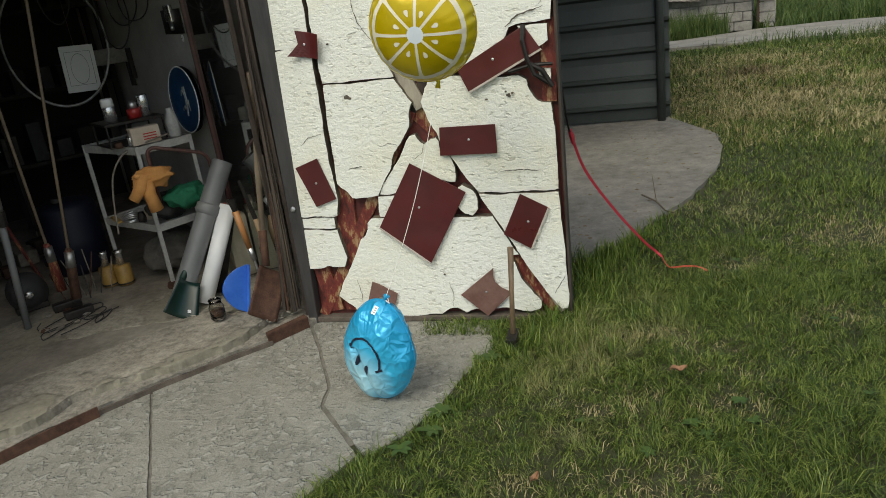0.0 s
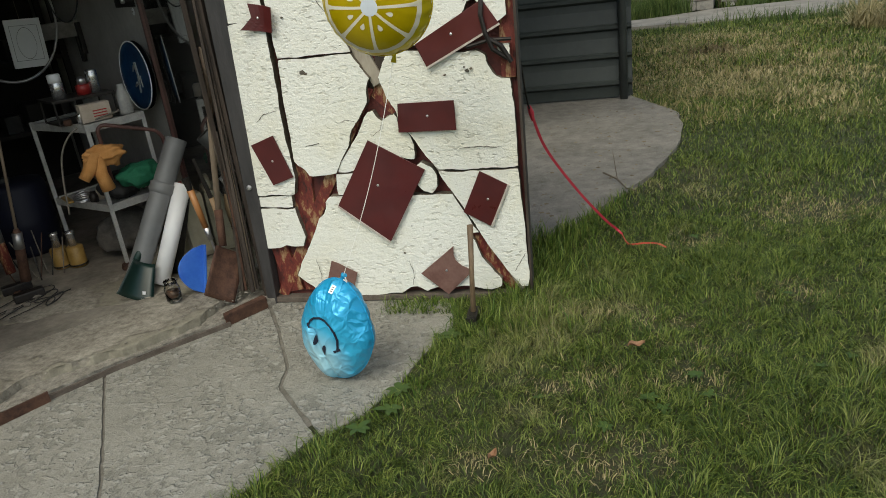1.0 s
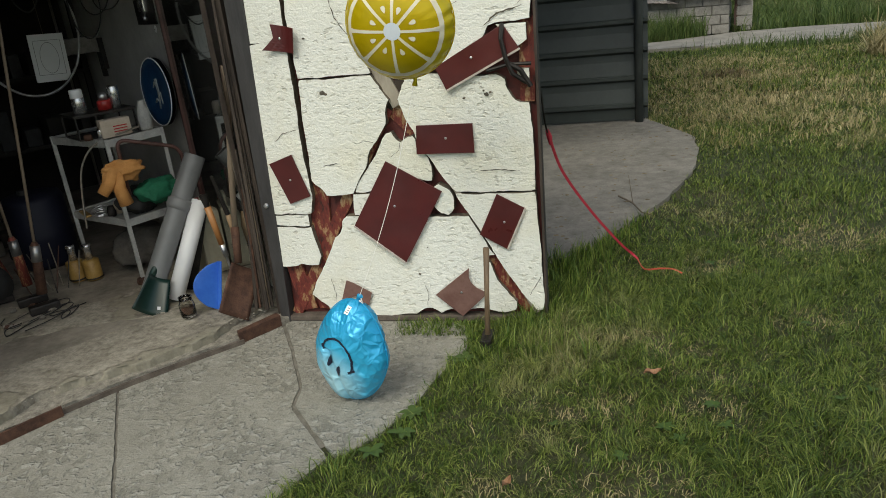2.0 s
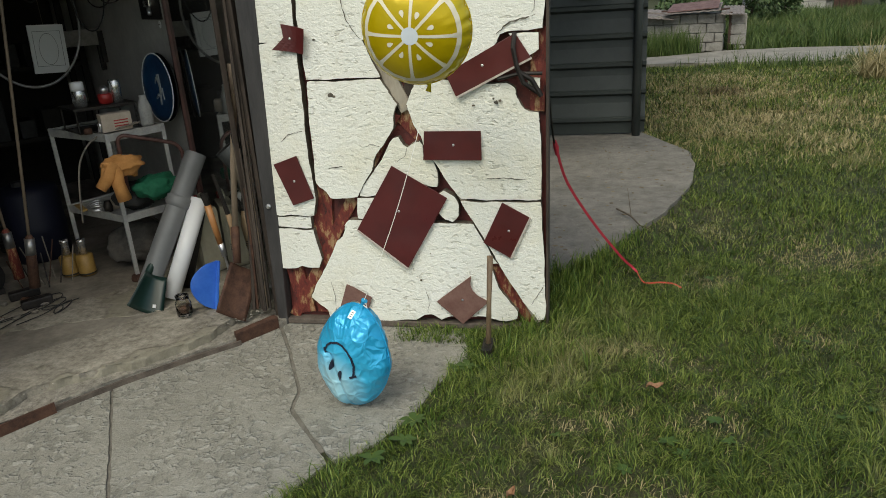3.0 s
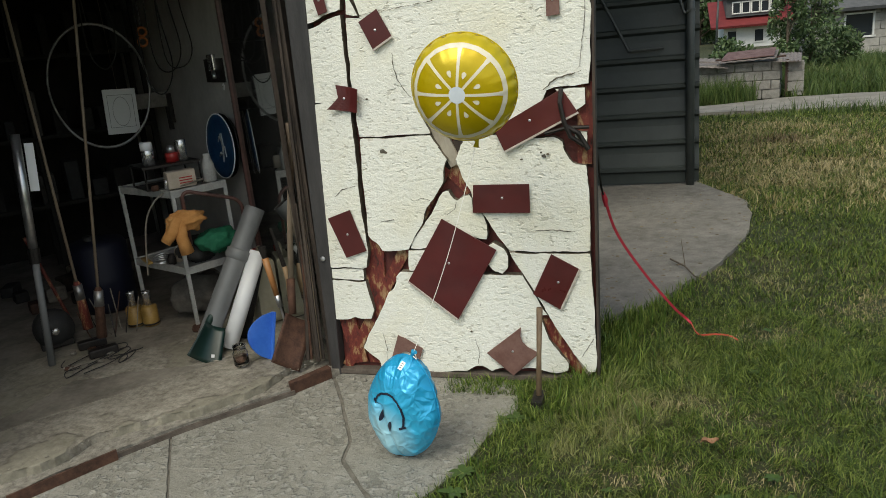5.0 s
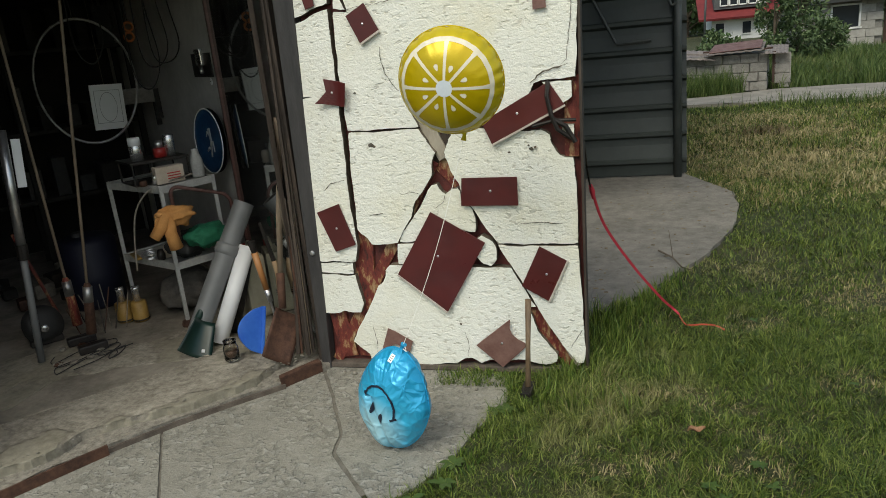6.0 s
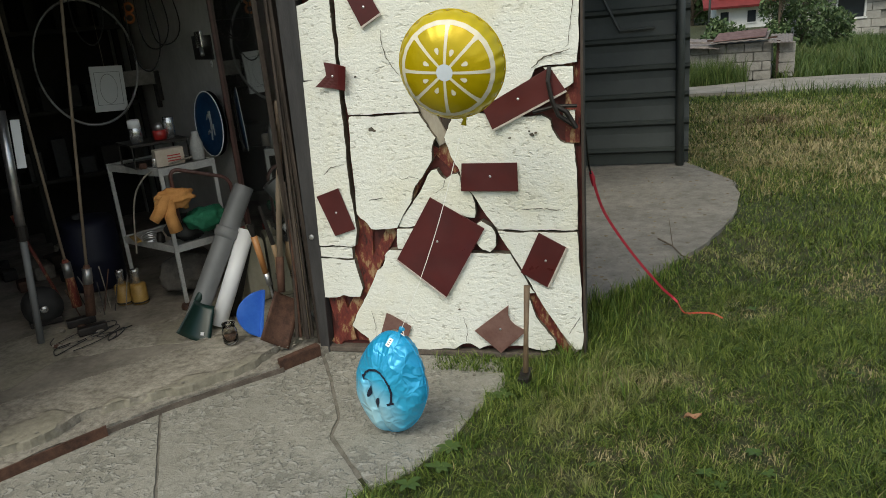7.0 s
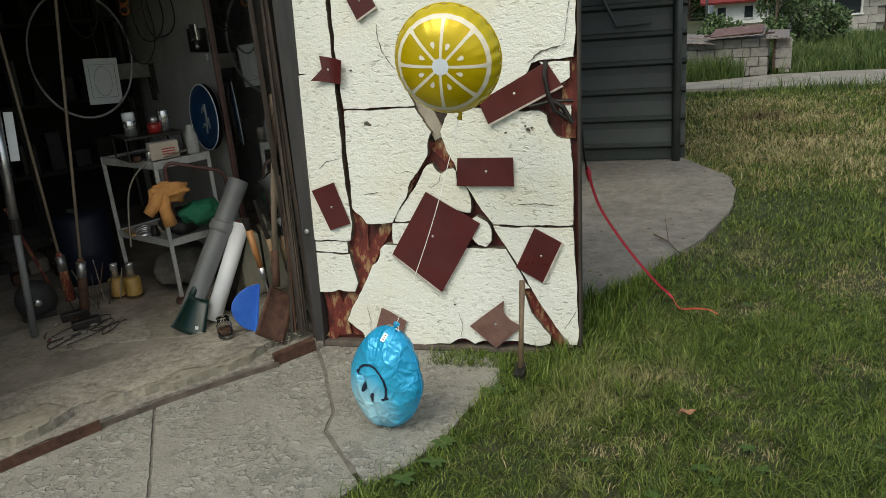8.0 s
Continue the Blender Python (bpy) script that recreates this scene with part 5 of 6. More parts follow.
for k in range(300):
    u, v = rs_.uniform(0.02, 1.35), rs_.uniform(-0.05, 0.03)
    deep = 0.044 if v > 0.01 else 0.004
    if k < 70:
        u, v, deep = rs_.uniform(0.04, 0.42), rs_.uniform(0.0, 0.20), 0.044
    r = rs_.uniform(0.0015, 0.005) * (1.6 if k % 17 == 0 else 1)
    made = bmesh.ops.create_icosphere(bm, subdivisions=1, radius=r)
    c = g(u, v, deep + r * 0.3)
    for vert in made["verts"]:
        vert.co = Vector((vert.co.x * rs_.uniform(0.7, 1.8), vert.co.y * rs_.uniform(0.7, 1.6), vert.co.z * 0.45)) + c
tagged(part("rubble", bm, rubble_mat), "pale crumbs of broken concrete on the garage floor", "rubble", kind="stuff")

# ---- foil balloons ----
def foil(name, c1, c2, metal=0.75, rough=0.16):
    m = material(name, rough, metal)
    f = noise_of(m, 7, 4, 0.6)
    return finish(m, ramp(m, f, [(0.35, c1), (0.65, c2)]), noise_of(m, 26, 4, 0.6), 0.25, 0.006)


yellow_foil = foil("yellow_foil", (0.60, 0.455, 0.012), (0.68, 0.53, 0.03), 0.30, 0.30)
amber_foil = foil("lemon_segment_print", (0.50, 0.365, 0.005), (0.58, 0.43, 0.009), 0.30, 0.30)
white_print = simple("white_print", (0.78, 0.78, 0.72), (0.84, 0.84, 0.80), 9, 0.3)
cream_print = simple("cream_print", (0.68, 0.62, 0.47), (0.76, 0.71, 0.57), 9, 0.4)
pale_print = simple("pale_blue_grey_print", (0.60, 0.66, 0.72), (0.68, 0.73, 0.78), 9, 0.3)
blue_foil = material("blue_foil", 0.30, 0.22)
# the foil's blue pales round a point at the balloon's lower left
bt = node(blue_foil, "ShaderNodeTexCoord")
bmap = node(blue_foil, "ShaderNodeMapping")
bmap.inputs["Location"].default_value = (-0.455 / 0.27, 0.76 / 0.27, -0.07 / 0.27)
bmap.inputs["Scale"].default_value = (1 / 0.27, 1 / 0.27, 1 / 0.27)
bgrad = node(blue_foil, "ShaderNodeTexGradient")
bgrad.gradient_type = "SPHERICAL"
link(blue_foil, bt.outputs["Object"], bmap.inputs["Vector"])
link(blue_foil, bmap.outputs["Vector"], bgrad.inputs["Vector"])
cells = node(blue_foil, "ShaderNodeTexVoronoi", Scale=19.0)
cells.feature = "DISTANCE_TO_EDGE"
warp = node(blue_foil, "ShaderNodeVectorMath")
warp.operation = "ADD"
wobble = node(blue_foil, "ShaderNodeTexNoise", Scale=9.0, Detail=2.0)
shrink = node(blue_foil, "ShaderNodeVectorMath")
shrink.operation = "SCALE"
shrink.inputs["Scale"].default_value = 0.09
link(blue_foil, bt.outputs["Object"], wobble.inputs["Vector"])
link(blue_foil, wobble.outputs["Color"], shrink.inputs[0])
link(blue_foil, bt.outputs["Object"], warp.inputs[0])
link(blue_foil, shrink.outputs["Vector"], warp.inputs[1])
link(blue_foil, warp.outputs["Vector"], cells.inputs["Vector"])
crumple = ramp(blue_foil, cells.outputs["Distance"], [(0.0, (1, 1, 1)), (0.22, (0.25, 0.25, 0.25)), (0.6, (0, 0, 0))])
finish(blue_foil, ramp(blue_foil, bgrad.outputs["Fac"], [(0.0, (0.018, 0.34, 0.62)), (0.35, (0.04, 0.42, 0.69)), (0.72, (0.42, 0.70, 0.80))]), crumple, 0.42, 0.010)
black_print = simple("black_print", (0.008, 0.012, 0.03), (0.015, 0.02, 0.04), 9, 0.3)


def facing(centre, normal, up):
    z = Vector(normal).normalized()
    y = (Vector(up) - z * z.dot(Vector(up))).normalized()
    x = y.cross(z)
    m = Matrix((x, y, z)).transposed().to_4x4()
    m.translation = Vector(centre)
    return m


def pillow(surface, sides, rings=22, spokes=120, r_from=0.0, r_to=1.0):
    """A foil cushion: surface(r, a, side) gives its places."""
    bm = BM()
    for side in sides:
        rows = [[bm.verts.new(surface(r_from + (r_to - r_from) * i / rings, 2 * math.pi * j / spokes, side)) for j in range(spokes)] for i in range(1 if r_from == 0 else 0, rings + 1)]
        for p, q in zip(rows, rows[1:]):
            for j in range(spokes):
                bm.faces.new((p[j], p[(j + 1) % spokes], q[(j + 1) % spokes], q[j]))
        if r_from == 0:
            c = bm.verts.new(surface(0, 0, side))
            for j in range(spokes):
                bm.faces.new((c, rows[0][j], rows[0][(j + 1) % spokes]))
    bmesh.ops.remove_doubles(bm, verts=bm.verts, dist=0.0002)
    return bm


LEMON_R = 0.177


def lemon_at(r, a, side, lift=0.0):
    pucker = 1 + 0.018 * max(0.0, r - 0.55) / 0.45 * math.sin(22 * a + 1.3 * math.sin(3 * a)) * side
    h = 0.60 * LEMON_R * max(0.0, 1 - r ** 2.3) ** 0.58 * pucker
    crease = 0.020 * max(0.0, r - 0.80) * (1 - abs(math.sin(11 * a + 0.7 * math.sin(2 * a)))) ** 2
    R = LEMON_R * (1 - 0.030 * (1 - abs(math.sin(11 * a + 0.7 * math.sin(2 * a)))) * r ** 8)
    return Vector((R * r * math.cos(a), R * r * math.sin(a), side * (h - crease + lift)))


lemon = tagged(new("lemon_balloon"), "round yellow foil balloon printed as a lemon slice", "balloon", "balloons")
LM = facing((0.850, -0.525, 1.290), (0.02, -1.016, -0.13), (-0.12, 0, 1))
part("film", placed(pillow(lemon_at, (1, -1)), LM), yellow_foil, lemon, smooth=True)
part("segment_print", placed(pillow(lambda r, a, s: lemon_at(r, a, s, 0.0006), (1,), 14, 120, 0.10, 0.80), LM), amber_foil, lemon, "darker yellow segments", smooth=True)
part("ring_print", placed(pillow(lambda r, a, s: lemon_at(r, a, s, 0.0012), (1,), 3, 120, 0.79, 0.865), LM), cream_print, lemon, "cream ring", smooth=True)
part("core_print", placed(pillow(lambda r, a, s: lemon_at(r, a, s, 0.0014), (1,), 3, 60, 0.0, 0.15), LM), pale_print, lemon, "pale core", smooth=True)
for k in range(8):
    a0 = math.radians(45 * k - 12 + 2.5 * math.sin(2.1 * k))
    bm = BM()
    rows = []
    for i in range(15):
        r = 0.12 + (0.80 - 0.12) * i / 14
        half = 0.5 * (0.046 + 0.018 * i / 14 + 0.03 * max(0.0, i - 12) / 2) / r
        rows.append([bm.verts.new(lemon_at(r, a0 + half * e, 1, 0.0013)) for e in (-1.0, -0.3, 0.3, 1.0)])
    for p, q in zip(rows, rows[1:]):
        for j in range(3):
            bm.faces.new((p[j], p[j + 1], q[j + 1], q[j]))
    part("segment_line", placed(bm, LM), cream_print, lemon, "cream segment line", smooth=True)
    bm = BM()
    a1 = a0 + math.pi / 8
    seed_r = 0.36 if k % 2 else 0.385
    loop = [(seed_r + 0.062 * math.cos(t), 0.036 * math.sin(t) * (1 + 0.4 * math.cos(t)) / seed_r) for t in (2 * math.pi * j / 14 for j in range(14))]
    bm.faces.new([bm.verts.new(lemon_at(r, a1 + d, 1, 0.0018)) for r, d in loop])
    part("seed_print", placed(bm, LM), cream_print, lemon, "cream seed mark")
part("seam", placed(ring(BM(), (0, 0, 0), LEMON_R * 0.995, 0.0022, None, 90, 6), LM), yellow_foil, lemon)
part("neck", placed(tube(BM(), [(0, -0.165, 0), (0.003, -0.182, 0.002), (-0.004, -0.20, 0.006)], [0.016, 0.006, 0.010], 10), LM), yellow_foil, lemon, smooth=True)


BLUE_W, BLUE_H, BLUE_D = 0.150, 0.200, 0.088


def blue_at(r, a, side, lift=0.0):
    w = BLUE_W * (1 - 0.22 * max(0.0, math.sin(a)) * r)
    x, y = w * r * math.cos(a), BLUE_H * r * math.sin(a)
    h = BLUE_D * max(0.0, 1 - r ** 2.0) ** 0.62
    folds = 0.016 * noise.noise((x * 20 + y * 8, y * 8 - x * 5, side * 2.0)) * r + 0.010 * noise.noise((x * 11 + 4, y * 11, side)) * r
    sharp = max(0.0, 1 - 4.5 * abs(noise.noise((x * 22 + y * 9 + 3, y * 24 - x * 15, side * 3.0))))
    folds += 0.005 * sharp * r * (1.0 if x > 0.02 else 0.35)
    ray = 0.0022 * max(0.0, r - 0.25) * (math.sin(13 * a + 2 * math.sin(2 * a)) + math.sin(29 * a + 3 * math.sin(3 * a))) * (0.2 + max(0.0, math.sin(a)))
    dent = -0.018 * math.exp(-((x + 0.4 * y + 0.055) / 0.018) ** 2) * (1 if side > 0 and y < 0.02 else 0)
    return Vector((x, y, side * (max(h + (folds + ray) * (1 if r < 0.98 else 0) + dent, 0.0) + lift)))


blue = tagged(new("smiley_balloon"), "half-deflated blue foil balloon with an upside-down smile, on concrete", "balloon", "balloons")
SM = facing((0.550, -0.627, 0.178), (-0.20, -0.96, 0.10), (0.16, 0.05, 1))
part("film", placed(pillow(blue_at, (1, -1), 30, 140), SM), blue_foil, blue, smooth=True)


def on_face(x, y, lift=0.0016):
    r = min(math.hypot(x / BLUE_W, y / BLUE_H), 0.97)
    return blue_at(r, math.atan2(y / BLUE_H, x / BLUE_W), 1, lift)


def stroke(pts, w, name):
    bm = BM()
    fine = []
    for (p, q) in zip(pts, pts[1:]):
        fine += [Vector(p).lerp(Vector(q), k / 5) for k in range(5)]
    fine.append(Vector(pts[-1]))
    rows = []
    for i, p in enumerate(fine):
        d = (fine[min(i + 1, len(fine) - 1)] - fine[max(i - 1, 0)]).normalized()
        n = Vector((-d.y, d.x)) * w / 2
        rows.append([bm.verts.new(on_face(*(p + n * e), 0.0035)) for e in (-1, 0, 1)])
    for p, q in zip(rows, rows[1:]):
        for j in range(2):
            bm.faces.new((p[j], p[j + 1], q[j + 1], q[j]))
    return part(name, placed(bm, SM), black_print, blue, "black printed line")


stroke([(-0.080, 0.024), (-0.074, 0.046), (-0.055, 0.063), (-0.028, 0.070), (-0.002, 0.066), (0.022, 0.052), (0.040, 0.030), (0.050, 0.0), (0.050, -0.028), (0.048, -0.042)], 0.008, "smile")
stroke([(-0.086, 0.034), (-0.076, 0.014)], 0.009, "dimple")
stroke([(0.036, -0.048), (0.060, -0.036)], 0.009, "dimple")
for ex, ey in ((-0.046, -0.022), (-0.004, -0.052)):
    bm = BM()
    loops = [[bm.verts.new(on_face(ex + k * (0.009 * math.cos(t) + 0.006 * math.sin(t)), ey + k * 0.026 * math.sin(t), 0.0032)) for t in (2 * math.pi * j / 18 for j in range(18))] for k in (0.15, 0.4, 0.7, 1.0)]
    bm.faces.new(loops[0])
    for p, q in zip(loops, loops[1:]):
        for j in range(18):
            bm.faces.new((p[j], p[(j + 1) % 18], q[(j + 1) % 18], q[j]))
    part("eye", placed(bm, SM), black_print, blue, "black printed eye")
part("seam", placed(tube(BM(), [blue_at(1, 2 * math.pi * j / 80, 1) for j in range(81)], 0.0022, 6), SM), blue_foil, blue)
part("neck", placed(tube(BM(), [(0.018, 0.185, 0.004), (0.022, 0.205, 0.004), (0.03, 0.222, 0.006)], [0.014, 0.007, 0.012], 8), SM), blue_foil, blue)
part("tag", placed(box(BM(), (0, 0, 0), (0.016, 0.032, 0.0012), pose(0.002, 0.172, 0.040, -38, 0, -14)), SM), white_print, blue, "white paper tag with dark marks")
for k in range(3):
    part("tag_mark", placed(box(BM(), (0, -0.008 + 0.008 * k, 0.001), (0.009, 0.003, 0.0012), pose(0.002, 0.172, 0.040, -38, 0, -14)), SM), black_print, blue, "dark printed bar")
part("bow", placed(tube(BM(), [(0.02, 0.21, 0.006), (0.04, 0.215, 0.012), (0.046, 0.20, 0.014), (0.03, 0.205, 0.01)], 0.002, 6), SM), white_print, blue, "knotted white ribbon end")

tie = LM @ Vector((0, -0.183, 0))
end = SM @ Vector((0.026, 0.214, 0.005))
part("ribbon", tube(BM(), [tie.lerp(end, k / 14) + Vector((0.012 * math.sin(math.pi * k / 14), 0, -0.02 * math.sin(math.pi * k / 14))) for k in range(15)], 0.0013, 5), white_print, lemon, "thin white ribbon")

# ---- hammer leaning at the door, leash, small litter ----
hammer_wood = simple("worn_brown_handle", (0.09, 0.055, 0.03), (0.22, 0.155, 0.095), 22, 0.6, stretch=(1, 1, 0.25))
hammer = tagged(new("hammer"), "hammer standing head down against the door with a wooden handle", "hammer")
part("handle", tube(BM(), [(0.974, -0.20, -0.012), (0.980, -0.165, 0.18), (0.988, -0.13, 0.372)], [0.0125, 0.010, 0.013], 12), hammer_wood, hammer, "worn wooden handle", smooth=True)
part("head", box(BM(), (0.973, -0.202, -0.006), (0.046, 0.11, 0.042), None, 0.006), dark_iron, hammer, "dark iron head")
leash_mat = simple("red_webbing", (0.34, 0.016, 0.034), (0.46, 0.032, 0.055), 40, 0.6, bump=0.2)
leash_end_mat = simple("orange_red_webbing", (0.33, 0.04, 0.02), (0.45, 0.08, 0.04), 40, 0.6, bump=0.2)
leash = tagged(new("dog_leash"), "red webbing leash hanging from the door edge into grass", "leash")


def strap(pts, w, name, mat, label):
    bm = BM()
    pts = [Vector(p) for p in pts]
    rows = []
    for i, p in enumerate(pts):
        d = (pts[min(i + 1, len(pts) - 1)] - pts[max(i - 1, 0)]).normalized()
        n = d.cross(Vector((0.45, -0.85, 0.2))).normalized() * w / 2
        k = n.cross(d).normalized() * 0.0012
        rows.append([bm.verts.new(p + n + k), bm.verts.new(p - n + k), bm.verts.new(p - n - k), bm.verts.new(p + n - k)])
    for p, q in zip(rows, rows[1:]):
        for j in range(4):
            bm.faces.new((p[j], p[(j + 1) % 4], q[(j + 1) % 4], q[j]))
    bm.faces.new(rows[0][::-1])
    bm.faces.new(rows[-1])
    return part(name, bm, mat, leash, label)


part("cord", tube(BM(), spline([(1.205, 0.10, 1.10), (1.218, 0.11, 0.95), (1.226, 0.16, 0.80), (1.234, 0.2, 0.745)]), 0.004, 8), dark_iron, leash, "thin dark upper cord")
part("knot", tube(BM(), [(1.23, 0.19, 0.765), (1.236, 0.205, 0.735), (1.24, 0.21, 0.70)], [0.008, 0.012, 0.007], 8), leash_mat, leash, "knotted strap end")
strap(spline([(1.234, 0.2, 0.745), (1.277, 0.30, 0.555), (1.391, 0.42, 0.325), (1.516, 0.55, 0.115), (1.575, 0.62, 0.03), (1.60, 0.60, 0.01)]), 0.012, "strap", leash_mat, "red strap")
strap(spline([(1.60, 0.60, 0.01), (1.63, 0.50, -0.002), (1.70, 0.495, 0.002), (1.76, 0.50, -0.005), (1.80, 0.47, -0.015)]), 0.008, "trailing_strap", leash_end_mat, "orange-red strap lying in the grass")

dry_leaf_mat = simple("dry_orange_leaf", (0.20, 0.09, 0.045), (0.34, 0.20, 0.11), 30, 0.7)
for x, y, a, s in ((1.615, -0.48, 20, 0.05), (1.17, -1.12, 70, 0.04)):
    lf = tagged(new("dry_leaf"), "dry orange leaf lying in the grass", "leaf", "dry leaves")
    bm = BM()
    rows = [[bm.verts.new((s * (k / 8 - 0.5) * 1.3, e * 0.30 * s * math.sin(math.pi * k / 8 + 0.02), 0.012 * abs(e) + 0.006 * math.sin(k))) for e in (-1, 0, 1)] for k in range(9)]
    for p, q in zip(rows, rows[1:]):
        for j in range(2):
            bm.faces.new((p[j], p[j + 1], q[j + 1], q[j]))
    part("blade", placed(bm, pose(x, y, 0.012, 8, 5, a)), dry_leaf_mat, lf)
for k, (x, y, s) in enumerate([(0.173, -0.115, 0.012), (0.225, -0.139, 0.009), (0.12, -0.10, 0.006), (0.658, -0.955, 0.010), (0.30, -0.09, 0.006), (0.7, -0.5, 0.006), (0.52, -0.25, 0.005), (0.6, -0.3, 0.006), (0.76, -0.22, 0.008), (0.66, -0.14, 0.007)]):
    (x, y) = low((x, y))
    st = tagged(new("pebble"), "small pale pebble on the concrete", "stone", "pebbles")
    bm = BM()
    bmesh.ops.create_icosphere(bm, subdivisions=2, radius=s)
    for v in bm.verts:
        v.co = v.co * (1 + 0.4 * noise.noise(v.co * 60 + Vector((k, 0, 0))))
        v.co.z *= 0.7
    part("stone", placed(bm, pose(x, y, AZ + s * 0.5)), rubble_mat, st, smooth=True)
twig = tagged(new("twig"), "thin dark twig lying at the slab edge", "twig")
part("stem", tube(BM(), [(1.52, 1.62, 0.012), (1.60, 1.45, 0.02), (1.645, 1.30, 0.012), (1.70, 1.24, 0.012)], 0.006, 6, 0.003), bark_mat, twig)
part("side_shoot", tube(BM(), [(1.60, 1.45, 0.02), (1.58, 1.56, 0.16)], 0.003, 5, 0.0015), bark_mat, twig)

# ---- metal garage behind the slab ----
mg = tagged(new("metal_garage"), "dark grey-green garage of ribbed sheet metal", "garage")


def ribbed(x0, x1, y, z1, out):
    """Sheet with horizontal ribs; out is the way to the front."""
    bm = BM()
    prof = [(0.0, 0.0)]
    z = 0.125
    while z < z1:
        prof += [(z - 0.03, 0.0), (z - 0.006, 0.045), (z + 0.022, 0.045), (z + 0.034, 0.03), (z + 0.15, 0.006)]
        z += 0.2395
    prof.append((z1, 0.0))
    for off in (0.0, -0.004):
        rows = [[bm.verts.new((x, y + out * (d + off), zz)) for x in (x0, x1)] for zz, d in prof]
        for p, q in zip(rows, rows[1:]):
            bm.faces.new((p[0], p[1], q[1], q[0]))
    return bm


part("front_sheet", ribbed(-0.6, 1.685, 3.90, 2.3, -1), barn_mat, mg)
part("return_sheet", ribbed(1.75, 1.80, 3.94, 2.3, -1), barn_mat, mg)
part("corner_post", tube(BM(), [(1.722, 3.85, -0.02), (1.722, 3.85, 2.3)], 0.036, 14), barn_post_mat, mg, "grey-green round corner post", smooth=True)
part("post_collar", tube(BM(), [(1.722, 3.85, 1.455), (1.722, 3.85, 1.48)], 0.042, 14), barn_post_mat, mg)
part("side_wall", box(BM(), (1.76, 5.6, 1.14), (0.03, 3.3, 2.3)), barn_mat, mg)
# roof overhang and side screen, out of view, added to shade the front sheet
part("roof", box(BM(), (0.45, 4.65, 2.31), (2.75, 5.3, 0.06)), barn_mat, mg)
part("added_shade_screen", box(BM(), (0.62, 3.1, 1.14), (0.03, 1.5, 2.3)), barn_mat, mg)
part("far_wall", box(BM(), (0.58, 7.25, 1.14), (2.3, 0.04, 2.3)), barn_mat, mg)
part("brace_bar", tube(BM(), [(0.914, 3.83, 1.80), (1.221, 3.84, 1.175)], 0.013, 8), barn_post_mat, mg)
part("bolt_bar", tube(BM(), [(1.218, 3.83, 1.175), (1.509, 3.83, 1.18)], 0.012, 8), barn_post_mat, mg)
part("chain", tube(BM(), spline([(1.604, 3.80, 1.79), (1.635, 3.80, 1.58), (1.671, 3.80, 1.455), (1.707, 3.80, 1.465)]), 0.012, 8), barn_post_mat, mg)

# ---- path, block shed, houses ----
path_outline = [(0.4, 8.75), (2.1, 8.52), (3.06, 8.40), (3.8, 8.26), (6.0, 7.75), (9.5, 7.2), (9.5, 8.9), (5.34, 9.62), (4.45, 9.85), (3.42, 9.85), (2.6, 9.5), (2.2, 9.35), (0.4, 9.4)]
tagged(part("path", prism(BM(), ragged(path_outline, 0.2, 0.05, 3), -0.1, 0.022, bevel=0.01), path_mat), "pale worn concrete path across the lawn", "path", kind="structure")
shed = tagged(new("block_shed"), "low tumbledown shed of grey concrete blocks under rusty sheets", "shed")
SH = facing((2.0, 10.30, 0), (0, 0, 1), (0.17, 1, 0))
part("core", placed(box(BM(), (0.66, 0.61, 0.27), (1.29, 1.13, 0.52)), SH), block_mat, shed, "smeared render between the blocks")
for row in range(4):
    for k in range(5):
        w = 0.27
        x = w * k + (0.13 if row % 2 else 0)
        if x + w > 1.36:
            w = 1.345 - x
        if w < 0.05:
            continue
        bm = box(BM(), (x + w / 2, 0.045 + 0.007 * ((row * 3 + k * 2) % 3), 0.055 + 0.148 * row), (w - 0.010, 0.10, 0.140), None, 0.012)
        part("block", placed(bm, SH), block_mat, shed)
for row in range(3):
    part("block", placed(box(BM(), (1.32, 0.3 + 0.4 * (row % 2), 0.10 + 0.2 * row), (0.06, 0.39, 0.186), None, 0.008), SH), block_mat, shed)
    part("block", placed(box(BM(), (1.56, 0.04, 0.16 + 0.16 * row), (0.24, 0.10, 0.15), None, 0.01), SH), block_mat, shed)
part("plank", placed(box(BM(), (1.44, 0.0, 0.30), (0.05, 0.02, 0.58), None, 0.002), SH), brown_board_mat, shed, "brown upright plank")
for k, (x, dx, z, t) in enumerate([(0.22, 0.62, 0.565, 5), (0.88, 0.85, 0.585, -2), (1.45, 0.34, 0.612, 2)]):
    bm = BM()
    rows = [[bm.verts.new((x - dx / 2 + dx * i / 24, yy, z + 0.006 * math.sin(i * 1.6))) for i in range(25)] for yy in (-0.14, 1.2)]
    for i in range(24):
        bm.faces.new((rows[0][i], rows[0][i + 1], rows[1][i + 1], rows[1][i]))
    part("roof_sheet", placed(bm, SH @ pose(0, 0, 0, 2.0, t, 0)), roof_sheet_mat, shed, "rusty wavy roof sheet").modifiers.new("thickness", "SOLIDIFY").thickness = 0.012
rusty_red_mat = simple("flaking_red_roof_sheet", (0.065, 0.024, 0.020), (0.21, 0.13, 0.115), 9, 0.8, 0.0, 0.5)
part("red_sheet", placed(box(BM(), (0.86, 0.45, 0.0), (0.78, 1.05, 0.014), None, 0.003), SH @ pose(0, 0, 0.605, 3.5, -3, 0)), rusty_red_mat, shed, "flaking red-brown roof sheet")
